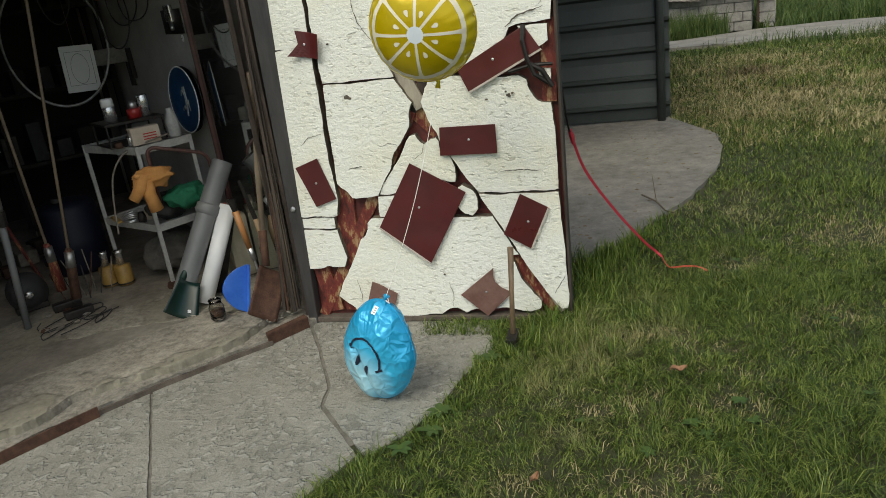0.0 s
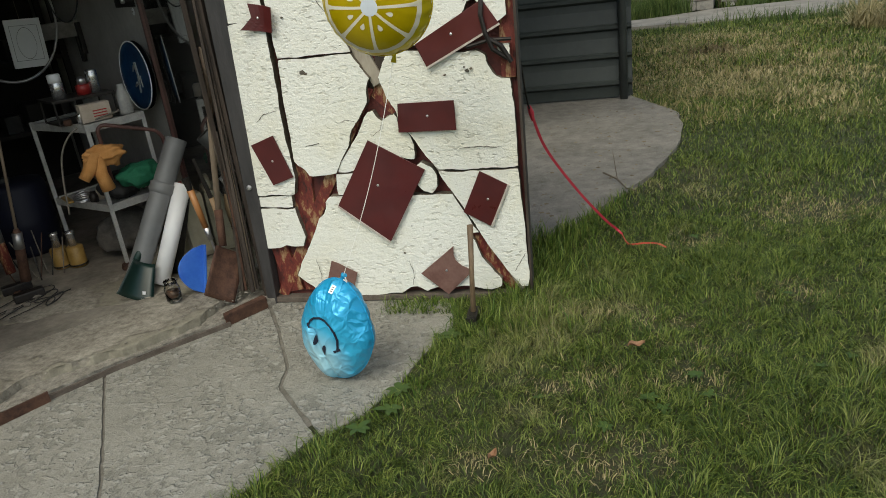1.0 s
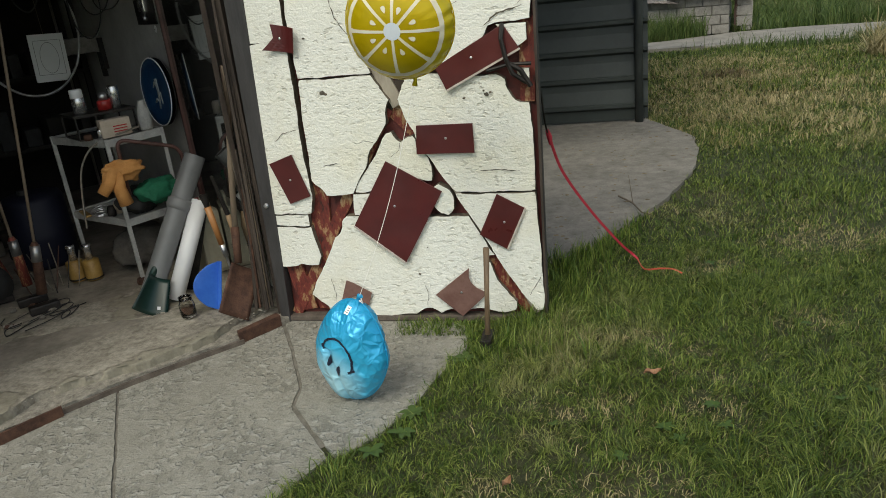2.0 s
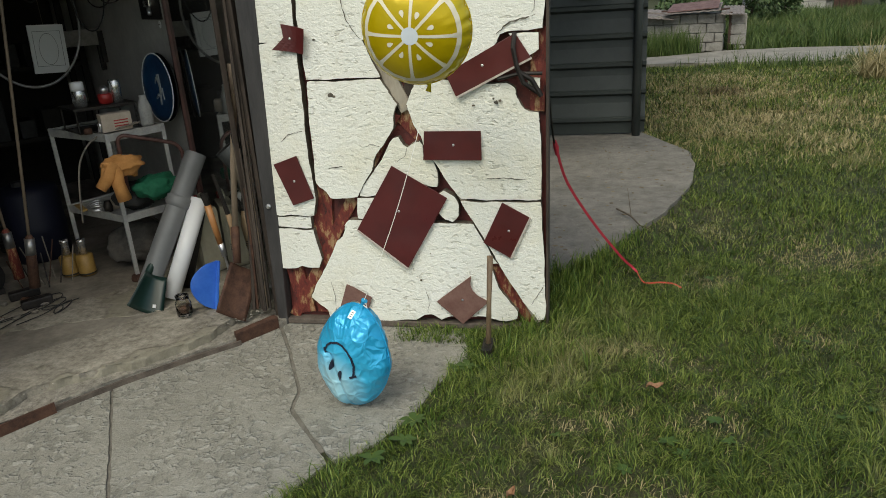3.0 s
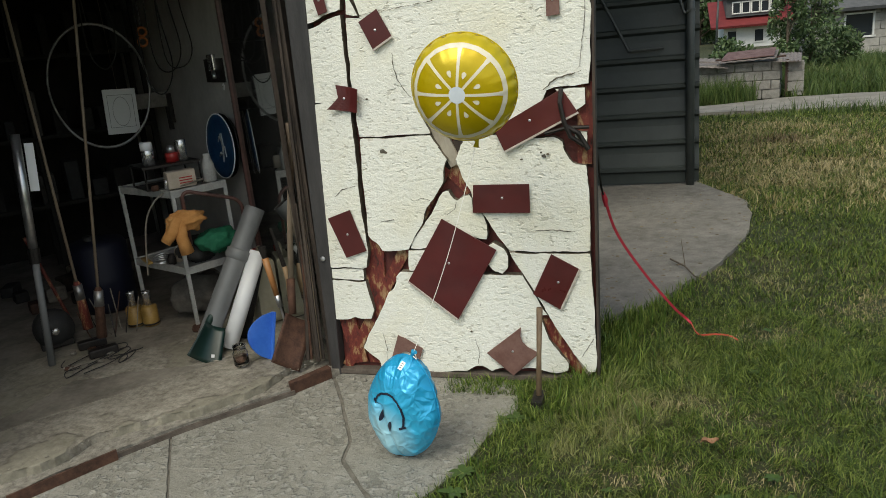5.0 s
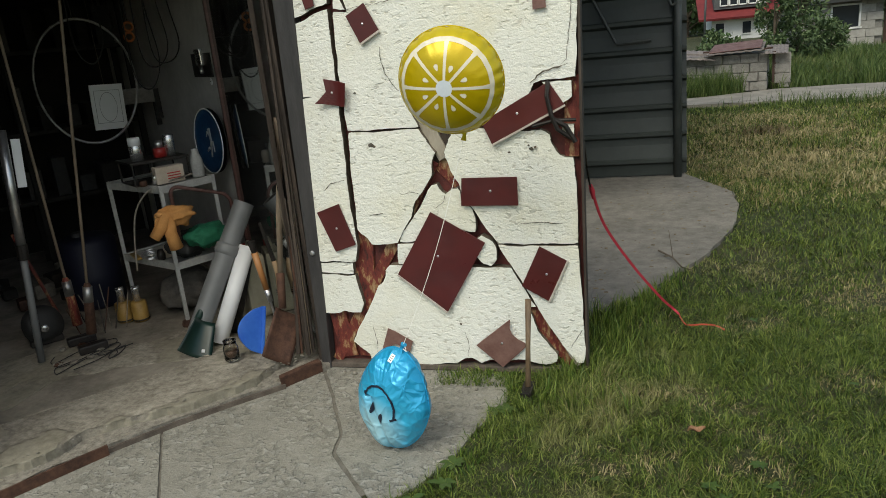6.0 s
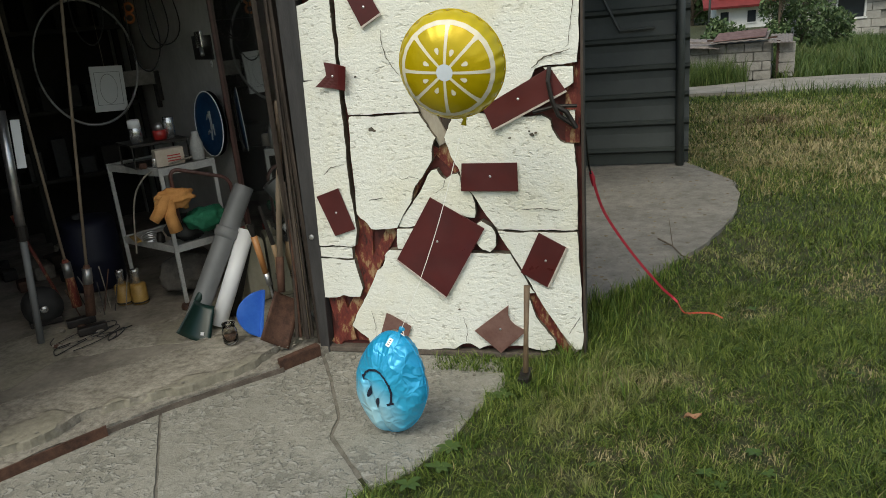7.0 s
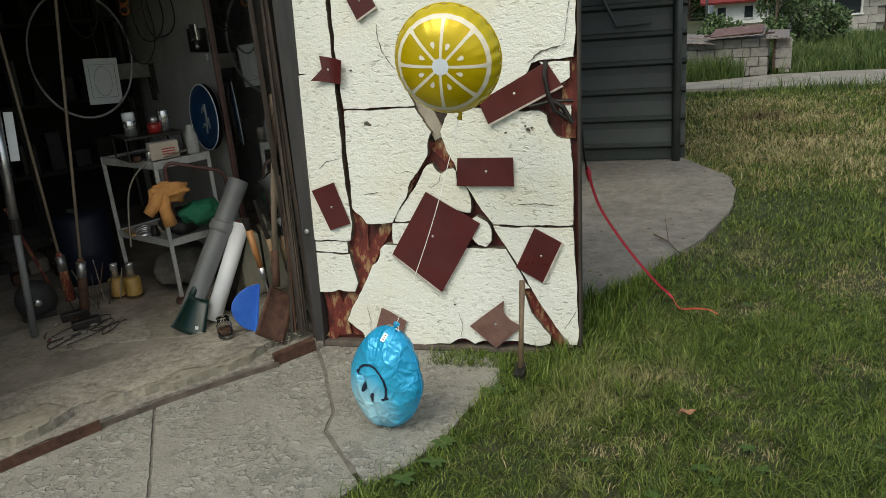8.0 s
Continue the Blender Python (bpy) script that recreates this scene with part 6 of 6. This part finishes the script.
for k in range(4):
    part("roof_batten", placed(box(BM(), (0, 0, 0), (0.42, 0.045, 0.028), pose(0.25 + 0.32 * k, 0.02 + 0.12 * (k % 2), 0.618 + 0.012 * (k % 3), 0, 4 - 3 * k, 9 * (k % 3) - 8)), SH), [roof_sheet_mat, brown_board_mat][k % 2], shed)
part("side_panel", placed(box(BM(), (1.60, 0.02, 0.27), (0.17, 0.03, 0.50), None, 0.004), SH), house_block_mat, shed, "pale upright panel")

house = tagged(new("block_house"), "small house of pale unrendered blocks with a grey roof", "house")
part("core", box(BM(), (7.08, 24.0, 0.3), (2.33, 2.9, 1.75)), mortar_mat, house)
for row in range(7):
    for k in range(7):
        w, h = 0.48, 0.235
        x0 = 4.92 + w * k - (0.24 if row % 2 else 0)
        x1 = x0 + w
        x0, x1 = max(x0, 5.9), min(x1, 8.25)
        z = -0.52 + h * row
        if x1 - x0 < 0.06 or (z + h > 0.24 and z < 0.92 and x1 > 6.82 and x0 < 7.63 and not (x1 - 6.82 < 0.05 or 7.63 - x0 < 0.05)):
            if not (z + h > 0.24 and z < 0.92) or x1 - x0 < 0.06:
                continue
            for s0, s1 in ((x0, min(x1, 6.82)), (max(x0, 7.63), x1)):
                if s1 - s0 > 0.06:
                    part("block", box(BM(), ((s0 + s1) / 2, 22.52, z + h / 2), (s1 - s0 - 0.015, 0.08, h - 0.014)), house_block_mat, house)
            continue
        part("block", box(BM(), ((x0 + x1) / 2, 22.52, z + h / 2), (x1 - x0 - 0.015, 0.08, h - 0.014)), house_block_mat, house)
win = part("window", box(BM(), (7.225, 22.53, 0.58), (0.78, 0.03, 0.68)), window_glass, house, "dark window")
for x, z, w, h in ((7.225, 0.92, 0.84, 0.05), (7.225, 0.24, 0.90, 0.05), (6.84, 0.58, 0.05, 0.66), (7.61, 0.58, 0.05, 0.66)):
    part("window_frame", box(BM(), (x, 22.48, z), (w, 0.07, h)), [white_wall_mat, grey_roof_mat][0], win)
for k in range(5):
    part("board", box(BM(), (8.36 + 0.155 * k, 22.56, 0.33), (0.145, 0.03, 1.7)), brown_board_mat, house)
part("roof", placed(box(BM(), (0, 0, 0), (4.3, 3.4, 0.10)), pose(7.7, 23.6, 1.75, 24, 0, 0)), grey_roof_mat, house)
part("eave_board", box(BM(), (7.7, 22.30, 1.10), (4.2, 0.05, 0.14)), grey_roof_mat, house)

far_house = tagged(new("red_roofed_house"), "far white house with a red tiled roof and a glazed dormer", "house")
part("wall", box(BM(), (6.0, 36.5, 0.0), (3.2, 4.0, 1.4)), white_wall_mat, far_house)
part("roof", placed(box(BM(), (0, 0, 0), (4.4, 3.0, 0.10)), pose(6.0, 35.3, 1.12, 22, 0, 0)), red_roof_mat, far_house)
part("dormer", box(BM(), (5.6, 36.0, 1.36), (2.2, 3.0, 0.78)), grey_roof_mat, far_house)
part("dormer_roof", box(BM(), (5.75, 36.0, 1.80), (2.6, 3.4, 0.08)), grey_roof_mat, far_house)
for k in range(5):
    w = part("window", box(BM(), (4.92 + 0.40 * k, 34.48, 1.36), (0.30, 0.03, 0.44)), window_glass, far_house)
    for dx in (-0.165, 0.165):
        part("window_frame", box(BM(), (4.92 + 0.40 * k + dx, 34.46, 1.36), (0.05, 0.05, 0.5)), white_wall_mat, w)
    for dz in (-0.24, 0.24):
        part("window_frame", box(BM(), (4.92 + 0.40 * k, 34.46, 1.36 + dz), (0.38, 0.05, 0.05)), white_wall_mat, w)
for x in (4.75, 5.9):
    w = part("window", box(BM(), (x, 34.48, 0.1), (0.35, 0.03, 0.5)), window_glass, far_house)
    part("window_frame", box(BM(), (x, 34.47, -0.18), (0.42, 0.05, 0.05)), white_wall_mat, w)


low_wall = tagged(new("low_wall"), "low grey concrete wall beside the boarded house end", "wall")
part("wall", box(BM(), (8.75, 20.2, -0.42), (2.4, 0.3, 0.30), None, 0.02), block_mat, low_wall)
part("coping", box(BM(), (8.75, 20.2, -0.255), (2.46, 0.36, 0.05), None, 0.012), path_mat, low_wall)

street_lamp = tagged(new("street_lamp"), "far grey street lamp with a curved arm", "street lamp")
part("pole", tube(BM(), [(3.91, 32, -0.5), (3.93, 32, 0.8), (3.97, 32, 1.75)], 0.055, 8, 0.04), barn_post_mat, street_lamp, smooth=True)
part("arm", tube(BM(), spline([(3.97, 32, 1.72), (3.93, 32, 1.88), (3.75, 32, 1.98), (3.45, 32, 1.97), (3.25, 32, 1.91)]), 0.03, 8), barn_post_mat, street_lamp, smooth=True)
part("lamp_head", box(BM(), (3.18, 32, 1.88), (0.30, 0.14, 0.07), None, 0.02), white_wall_mat, street_lamp, "pale lamp head")


# ---- shrubs and trees ----
def leaves_mesh(name, centres, spread, per, size, seed, slim=0.32):
    """Small folded leaves scattered round clump centres."""
    rs = np.random.RandomState(seed)
    c = np.repeat(np.array(centres), per, 0)
    n = len(c)
    d = rs.normal(size=(n, 3))
    d /= np.linalg.norm(d, axis=1)[:, None]
    p = c + d * (spread * rs.rand(n, 1) ** 0.5) * np.array([1, 1, 0.85])
    ax = rs.normal(size=(n, 3)) + d * 0.8 + np.array([0, 0, -0.4])
    ax /= np.linalg.norm(ax, axis=1)[:, None]
    sd = np.cross(ax, rs.normal(size=(n, 3)))
    sd /= np.linalg.norm(sd, axis=1)[:, None]
    L = size * rs.uniform(0.6, 1.4, (n, 1))
    v = np.stack([p, p + ax * L * 0.5 + sd * L * slim, p + ax * L, p + ax * L * 0.5 - sd * L * slim], 1).reshape(-1, 3)
    f = np.arange(n * 4).reshape(-1, 4)
    me = bpy.data.meshes.new(name)
    me.from_pydata(v.tolist(), [], f.tolist())
    return me


def shrub(name, label, x, y, z, r, h, clumps, per, size, seed, trunk=0.04, slim=0.32):
    ob = tagged(new(name), label, "shrub" if h < 2.2 else "tree")
    rs = random.Random(seed)
    cs = []
    bm = BM()
    top = Vector((x, y, z + h * 0.7))
    tube(bm, [(x, y, z), (x + 0.03 * r, y, z + h * 0.4), top], trunk, 7, trunk * 0.4)
    for k in range(clumps):
        a, e = rs.uniform(0, 6.28), rs.uniform(0.08, 1.0)
        rad = r * (0.35 + 0.65 * rs.random()) * math.sin(math.pi * min(0.95, 0.22 + 0.68 * e)) ** 0.7
        c = Vector((x + rad * math.cos(a), y + rad * math.sin(a), z + h * e))
        cs.append(tuple(c))
        if k % 2 == 0:
            base = Vector((x, y, z + h * e * rs.uniform(0.3, 0.6)))
            tube(bm, [base, base.lerp(c, 0.5) + Vector((0, 0, 0.04 * h)), c], trunk * 0.4, 5, trunk * 0.1)
    part("trunk", bm, bark_mat, ob)
    crown = new("crown", leaves_mesh("crown", cs, r * 0.30, per, size, seed, slim))
    crown.data.materials.append(leaf_mat)
    crown.parent = ob
    return ob


shrub("willow_shrub", "tall grey-green shrub with narrow leaves before the house", 4.6, 15.0, -0.02, 0.62, 1.85, 60, 62, 0.12, 1, trunk=0.025, slim=0.15)
shrub("willow_shrub", "leafy grey-green shrub beside the house wall", 5.4, 15.6, -0.08, 0.38, 0.8, 26, 50, 0.11, 2, trunk=0.02, slim=0.16)
shrub("willow_shrub", "dense dark shrub behind the block shed", 4.05, 14.4, 0.0, 0.36, 1.75, 34, 60, 0.10, 3, trunk=0.025, slim=0.2)
shrub("leafy_bush", "bright green bush behind the shed roof", 2.75, 12.4, -0.02, 0.42, 0.85, 24, 50, 0.085, 4)
shrub("leafy_bush", "dark bush at the boarded wall", 9.6, 21.0, -0.35, 0.7, 1.7, 26, 60, 0.13, 5)
shrub("leafy_bush", "low bush under the house window", 6.1, 21.6, -0.35, 0.5, 0.6, 16, 40, 0.10, 6)
for k, (x, y, r, h) in enumerate([(3.6, 41, 1.6, 5.0), (1.2, 44, 2.2, 6.0), (9.5, 42, 2.6, 6.5), (13.5, 40, 2.6, 6.0), (18, 44, 3.0, 7.0), (6.2, 47, 2.8, 6.0)]):
    shrub("broadleaf_tree", "dark leafy tree behind the houses", x, y, -0.4, r, h, 60, 90, 0.28, 20 + k, 0.16)

# ---- grass ----
def inside(px, py, poly):
    res = np.zeros(len(px), bool)
    n = len(poly)
    for i in range(n):
        x0, y0 = poly[i]
        x1, y1 = poly[(i + 1) % n]
        if y0 == y1:
            continue
        cross = ((y0 > py) != (y1 > py)) & (px < (x1 - x0) * (py - y0) / (y1 - y0) + x0)
        res ^= cross
    return res


APRON_ALL = [low(p) for p in [(-0.02, 0.0), (0.62, 0.0), *APRON_EDGE, (0.45, -1.28), (0.22, -1.72), (-0.1, -2.4), (-1.3, -3.4), (-2.6, -3.2), (-1.62, -2.0)]]
GARAGE_ALL = gpoly([(-0.36, -0.1), (2.94, -0.1), (2.94, DEPTH + 0.2), (-0.36, DEPTH + 0.2)])
METAL_ALL = [(-0.7, 3.8), (1.80, 3.8), (1.80, 7.4), (-0.7, 7.4)]
KEEP_OFF = [APRON_ALL, GARAGE_ALL, METAL_ALL, back_slab, path_outline]


def soft_noise(x, y, s, k):
    return np.sin(x * s + 1.7 * np.sin(y * s * 0.7 + k)) * np.cos(y * s * 1.1 + 1.3 * np.sin(x * s * 0.6 + 2 * k))


DRY = [(1.57, -0.13, 0.10), (1.76, -0.25, 0.09), (1.47, -0.64, 0.11), (1.33, -0.67, 0.10), (1.62, -1.04, 0.10), (1.50, -1.12, 0.13), (1.79, -0.62, 0.12), (2.27, 0.03, 0.14), (1.85, -0.42, 0.09), (1.12, -1.10, 0.09), (1.95, 0.55, 0.18), (2.5, 0.9, 0.25)]


def dry_at(x, y):
    """How dry and worn the lawn is, 0 to 1."""
    edge = 1 + 0.45 * soft_noise(x, y, 19.0, 0.3) + 0.3 * soft_noise(x, y, 47.0, 1.3)
    d = np.zeros_like(x)
    for cx, cy, r in DRY:
        d = np.maximum(d, np.exp(-((x - cx) ** 2 * 0.7 + (y - cy) ** 2 * 1.6) / (r * edge) ** 2))
    return np.clip(d, 0, 1)


def grass(name, label, mat, x0, x1, y0, y1, count, height, width, seed, keep=None, lean_by=0.5, off=KEEP_OFF, tall_near=None):
    rs = np.random.RandomState(seed)
    x, y = rs.uniform(x0, x1, count), rs.uniform(y0, y1, count)
    ok = np.ones(count, bool)
    jx, jy = x + rs.normal(0, 0.012, count), y + rs.normal(0, 0.012, count)
    for poly in off:
        ok &= ~inside(jx, jy, poly)
    if keep is not None:
        ok &= keep(x, y, rs)
    x, y = x[ok], y[ok]
    n = len(x)
    z = np.array([ground_height(a, b) for a, b in zip(x.tolist(), y.tolist())])
    tuft_h = 0.5 + 0.5 * soft_noise(x, y, 34.0, seed + 0.5)
    h = height * rs.uniform(0.40, 1.25, n) * (1 + 0.35 * soft_noise(x, y, 3.1, seed)) * (0.6 + 0.75 * tuft_h) * (1 - 0.4 * dry_at(x, y))
    if tall_near is not None:
        h *= 1 + tall_near(x, y)
    a = rs.uniform(0, 6.283, n)
    tilt = rs.uniform(0.05, 1.0, n) * lean_by
    b = 3.4 * soft_noise(x, y, 17.0, seed + 2.0) + 2.2 * soft_noise(x, y, 5.0, seed) + rs.normal(0, 0.9, n)
    w = width * rs.uniform(0.6, 1.3, n)
    dx, dy = np.cos(a) * w / 2, np.sin(a) * w / 2
    lx, ly = np.cos(b) * tilt * h, np.sin(b) * tilt * h
    v = np.empty((n, 5, 3))
    v[:, 0] = np.stack([x - dx, y - dy, z], 1)
    v[:, 1] = np.stack([x + dx, y + dy, z], 1)
    v[:, 2] = np.stack([x + dx * 0.8 + lx * 0.35, y + dy * 0.8 + ly * 0.35, z + h * 0.55], 1)
    v[:, 3] = np.stack([x - dx * 0.8 + lx * 0.35, y - dy * 0.8 + ly * 0.35, z + h * 0.55], 1)
    v[:, 4] = np.stack([x + lx * 1.1, y + ly * 1.1, z + h * np.sqrt(np.maximum(0.1, 1 - tilt * tilt * 0.8))], 1)
    k = np.arange(n)[:, None] * 5
    loops = np.concatenate([k + 0, k + 1, k + 2, k + 3, k + 3, k + 2, k + 4], 1).ravel()
    me = bpy.data.meshes.new(name)
    me.vertices.add(n * 5)
    me.vertices.foreach_set("co", v.ravel())
    me.loops.add(n * 7)
    me.loops.foreach_set("vertex_index", loops.astype(np.int32))
    me.polygons.add(n * 2)
    starts = np.stack([np.arange(n) * 7, np.arange(n) * 7 + 4], 1).ravel()
    me.polygons.foreach_set("loop_start", starts.astype(np.int32))
    me.polygons.foreach_set("loop_total", np.tile([4, 3], n).astype(np.int32))
    me.update(calc_edges=True)
    me.materials.append(mat)
    return tagged(new(name, me), label, "grass", kind="stuff")


def thin(x, y, rs):
    return rs.rand(len(x)) < (0.62 + 0.20 * soft_noise(x, y, 4.3, 1.0) + 0.22 * soft_noise(x, y, 34.0, 1.5)) * (1 - 0.72 * dry_at(x, y))


def near_edges(x, y):
    return 0.9 * np.exp(-((x - 1.22) / 0.13) ** 2 - ((y - 0.1) / 0.35) ** 2) + 0.7 * np.exp(-((y + 0.12) / 0.13) ** 2) * (x < 1.3) * (x > 0.6) + 0.35 * (soft_noise(x, y, 1.9, 4.0) > 0.55)


grass("lawn_near", "short green lawn with dry straw patches", grass_mat, 0.1, 3.6, -2.2, 0.9, 330000, 0.040, 0.0030, 1, thin, 1.9, tall_near=near_edges)
grass("lawn_middle", "short green lawn with dry straw patches", grass_mat, 1.0, 6.0, 0.9, 4.6, 170000, 0.044, 0.0046, 2, thin, 1.8)
grass("lawn_far", "lawn running up to the concrete path", grass_mat, 1.6, 9.0, 4.6, 8.6, 90000, 0.06, 0.009, 3, thin, 1.2)
grass("lawn_outer", "thin lawn round the garage and its apron", grass_mat, -5.0, 8.0, -6.5, 6.0, 260000, 0.046, 0.010, 14,
      lambda x, y, rs: ~((x > 0.1) & (x < 3.6) & (y > -2.2) & (y < 0.9)) & ~((x > 1.0) & (x < 6.0) & (y > 0.9) & (y < 4.6)) & ~((x > 1.6) & (x < 9.0) & (y > 4.6)) & ~((x < 0.4) & (y > -0.6)), 1.2)
grass("dry_grass", "straw-coloured dry grass on the bank", straw_mat, 1.75, 6.5, 2.6, 7.6, 75000, 0.055, 0.008, 4,
      lambda x, y, rs: rs.rand(len(x)) < np.clip(1.1 * np.exp(-((x - 2.6) / 1.1) ** 2 - ((y - 5.0) / 1.5) ** 2) + 0.30 * (soft_noise(x, y, 1.3, 2.0) > 0.1) + 0.25 * (soft_noise(x, y, 7.0, 1.0) > 0.3), 0, 1), 1.4)
grass("dry_grass", "straw-coloured dry tufts in the lawn", straw_mat, 0.8, 3.6, -2.0, 1.6, 110000, 0.036, 0.0030, 5,
      lambda x, y, rs: rs.rand(len(x)) < np.clip(0.75 * dry_at(x, y) + 0.12 * (soft_noise(x, y, 3.7, 0.6) - 0.45), 0.03, 0.7), 1.6)
grass("tall_grass", "long fresh grass along the open door and slab", tall_mat, 1.0, 1.75, -0.35, 1.4, 16000, 0.085, 0.005, 6,
      lambda x, y, rs: (rs.rand(len(x)) < np.exp(-((x - 1.18 - 0.33 * np.clip(y - 0.4, 0, 2)) / 0.14) ** 2)) & ((y > 0.02) | (x > 1.02)), 0.7)
grass("tall_grass", "grass tufts growing over the apron edge", tall_mat, 0.1, 1.2, -2.2, 0.0, 16000, 0.06, 0.0045, 7,
      lambda x, y, rs: (rs.rand(len(x)) < 0.55) & (inside(x - 0.10, y + 0.04, APRON_ALL)), 0.8)
grass("tall_grass", "short grass fringe under the door rail", tall_mat, 0.52, 1.2, -0.14, -0.01, 1500, 0.045, 0.004, 8, None, 1.0, [[(0, -0.3), (0.55, -0.3), (0.55, 0.3), (0, 0.3)]])
grass("tall_grass", "long grass along the concrete path", meadow_mat, 1.8, 9.0, 7.3, 8.7, 20000, 0.20, 0.010, 9, lambda x, y, rs: (rs.rand(len(x)) < np.clip(0.15 + (x - 3.2) * 0.4, 0.03, 0.9)) & (y > 8.52 - 0.2 * (x - 2) - 0.45), 0.6)
grass("tall_grass", "long grass beside the block shed", meadow_mat, 1.6, 2.95, 9.4, 10.25, 6000, 0.34, 0.012, 10, lambda x, y, rs: rs.rand(len(x)) < np.clip(1.4 - (x - 1.9) * 0.9, 0.1, 1), 0.45)
grass("tall_grass", "long meadow grass before the houses", meadow_mat, 3.4, 11.0, 9.9, 21.0, 80000, 0.24, 0.014, 11, None, 0.8)

dead_mat = blade_material("dead_brown_blades", [(0.06, 0.046, 0.022), (0.12, 0.09, 0.044), (0.20, 0.155, 0.08)], (0.16, 0.12, 0.06), 0.5)
grass("grass_tuft", "large arching tuft of pale straw grass", straw_mat, 4.25, 4.75, 6.3, 6.75, 1000, 0.46, 0.008, 12, lambda x, y, rs: (x - 4.5) ** 2 + (y - 6.5) ** 2 < 0.04, 1.8, [])
grass("grass_tuft", "dry brown clump on the bank", dead_mat, 2.3, 3.2, 5.5, 6.1, 2200, 0.11, 0.009, 13, lambda x, y, rs: rs.rand(len(x)) < np.exp(-((x - 2.72) / 0.22) ** 2 - ((y - 5.8) / 0.14) ** 2), 1.7, [])


# dry leaf crumbs and grit on the slab behind the door
rl = random.Random(31)
bm = BM()
for k in range(170):
    x, y = rl.uniform(1.1, 2.1), rl.uniform(0.6, 3.5)
    if not inside(np.array([x + 0.02]), np.array([y]), back_slab)[0]:
        continue
    r = rl.uniform(0.003, 0.010)
    made = bmesh.ops.create_icosphere(bm, subdivisions=1, radius=r)
    sx, sy = rl.uniform(0.6, 2.2), rl.uniform(0.6, 1.6)
    for vert in made["verts"]:
        vert.co = Vector((vert.co.x * sx + x, vert.co.y * sy + y, vert.co.z * 0.4 - 0.011))
tagged(part("leaf_litter", bm, simple("dry_litter", (0.05, 0.035, 0.02), (0.30, 0.24, 0.15), 30, 0.9)), "dry leaf crumbs and grit on the concrete slab", "litter", kind="stuff")


# broad-leaved weeds along the apron edge and in the lawn
def weed(x, y, s, seed):
    ob = tagged(new("plantain_weed"), "flat broad-leaved weed growing in the lawn", "weed", "broad-leaved weeds")
    rs = random.Random(seed)
    for k in range(rs.randint(5, 8)):
        a = k * 2.4 + rs.uniform(-0.3, 0.3)
        L = s * rs.uniform(0.7, 1.2)
        bm = BM()
        rows = []
        for i in range(6):
            t = i / 5
            w = 0.24 * L * math.sin(math.pi * min(0.98, 0.08 + 0.9 * t)) ** 0.8
            zz = -0.01 + 0.5 * L * t * (1 - 0.75 * t)
            rows.append([bm.verts.new((L * t, w * e, zz + 0.15 * w * abs(e))) for e in (-1, 0, 1)])
        for p, q in zip(rows, rows[1:]):
            for j in range(2):
                bm.faces.new((p[j], p[j + 1], q[j + 1], q[j]))
        part("leaf", placed(bm, pose(x, y, 0.0, 0, 0, math.degrees(a))), weed_mat, ob, smooth=True)


wr = random.Random(11)
for k, (x, y) in enumerate([(0.79, -0.74), (0.78, -0.86), (0.92, -0.35), (0.87, -0.37), (0.70, -0.97), (1.64, -0.78), (1.68, -0.84), (1.50, -0.94), (1.30, 0.2)]):
    weed(x, y, 0.046 if k < 5 else 0.030, k)
for k in range(14):
    weed(wr.uniform(0.9, 2.9), wr.uniform(-1.6, 1.8) if k % 3 else wr.uniform(-1.2, -0.2), wr.uniform(0.018, 0.032), 50 + k)
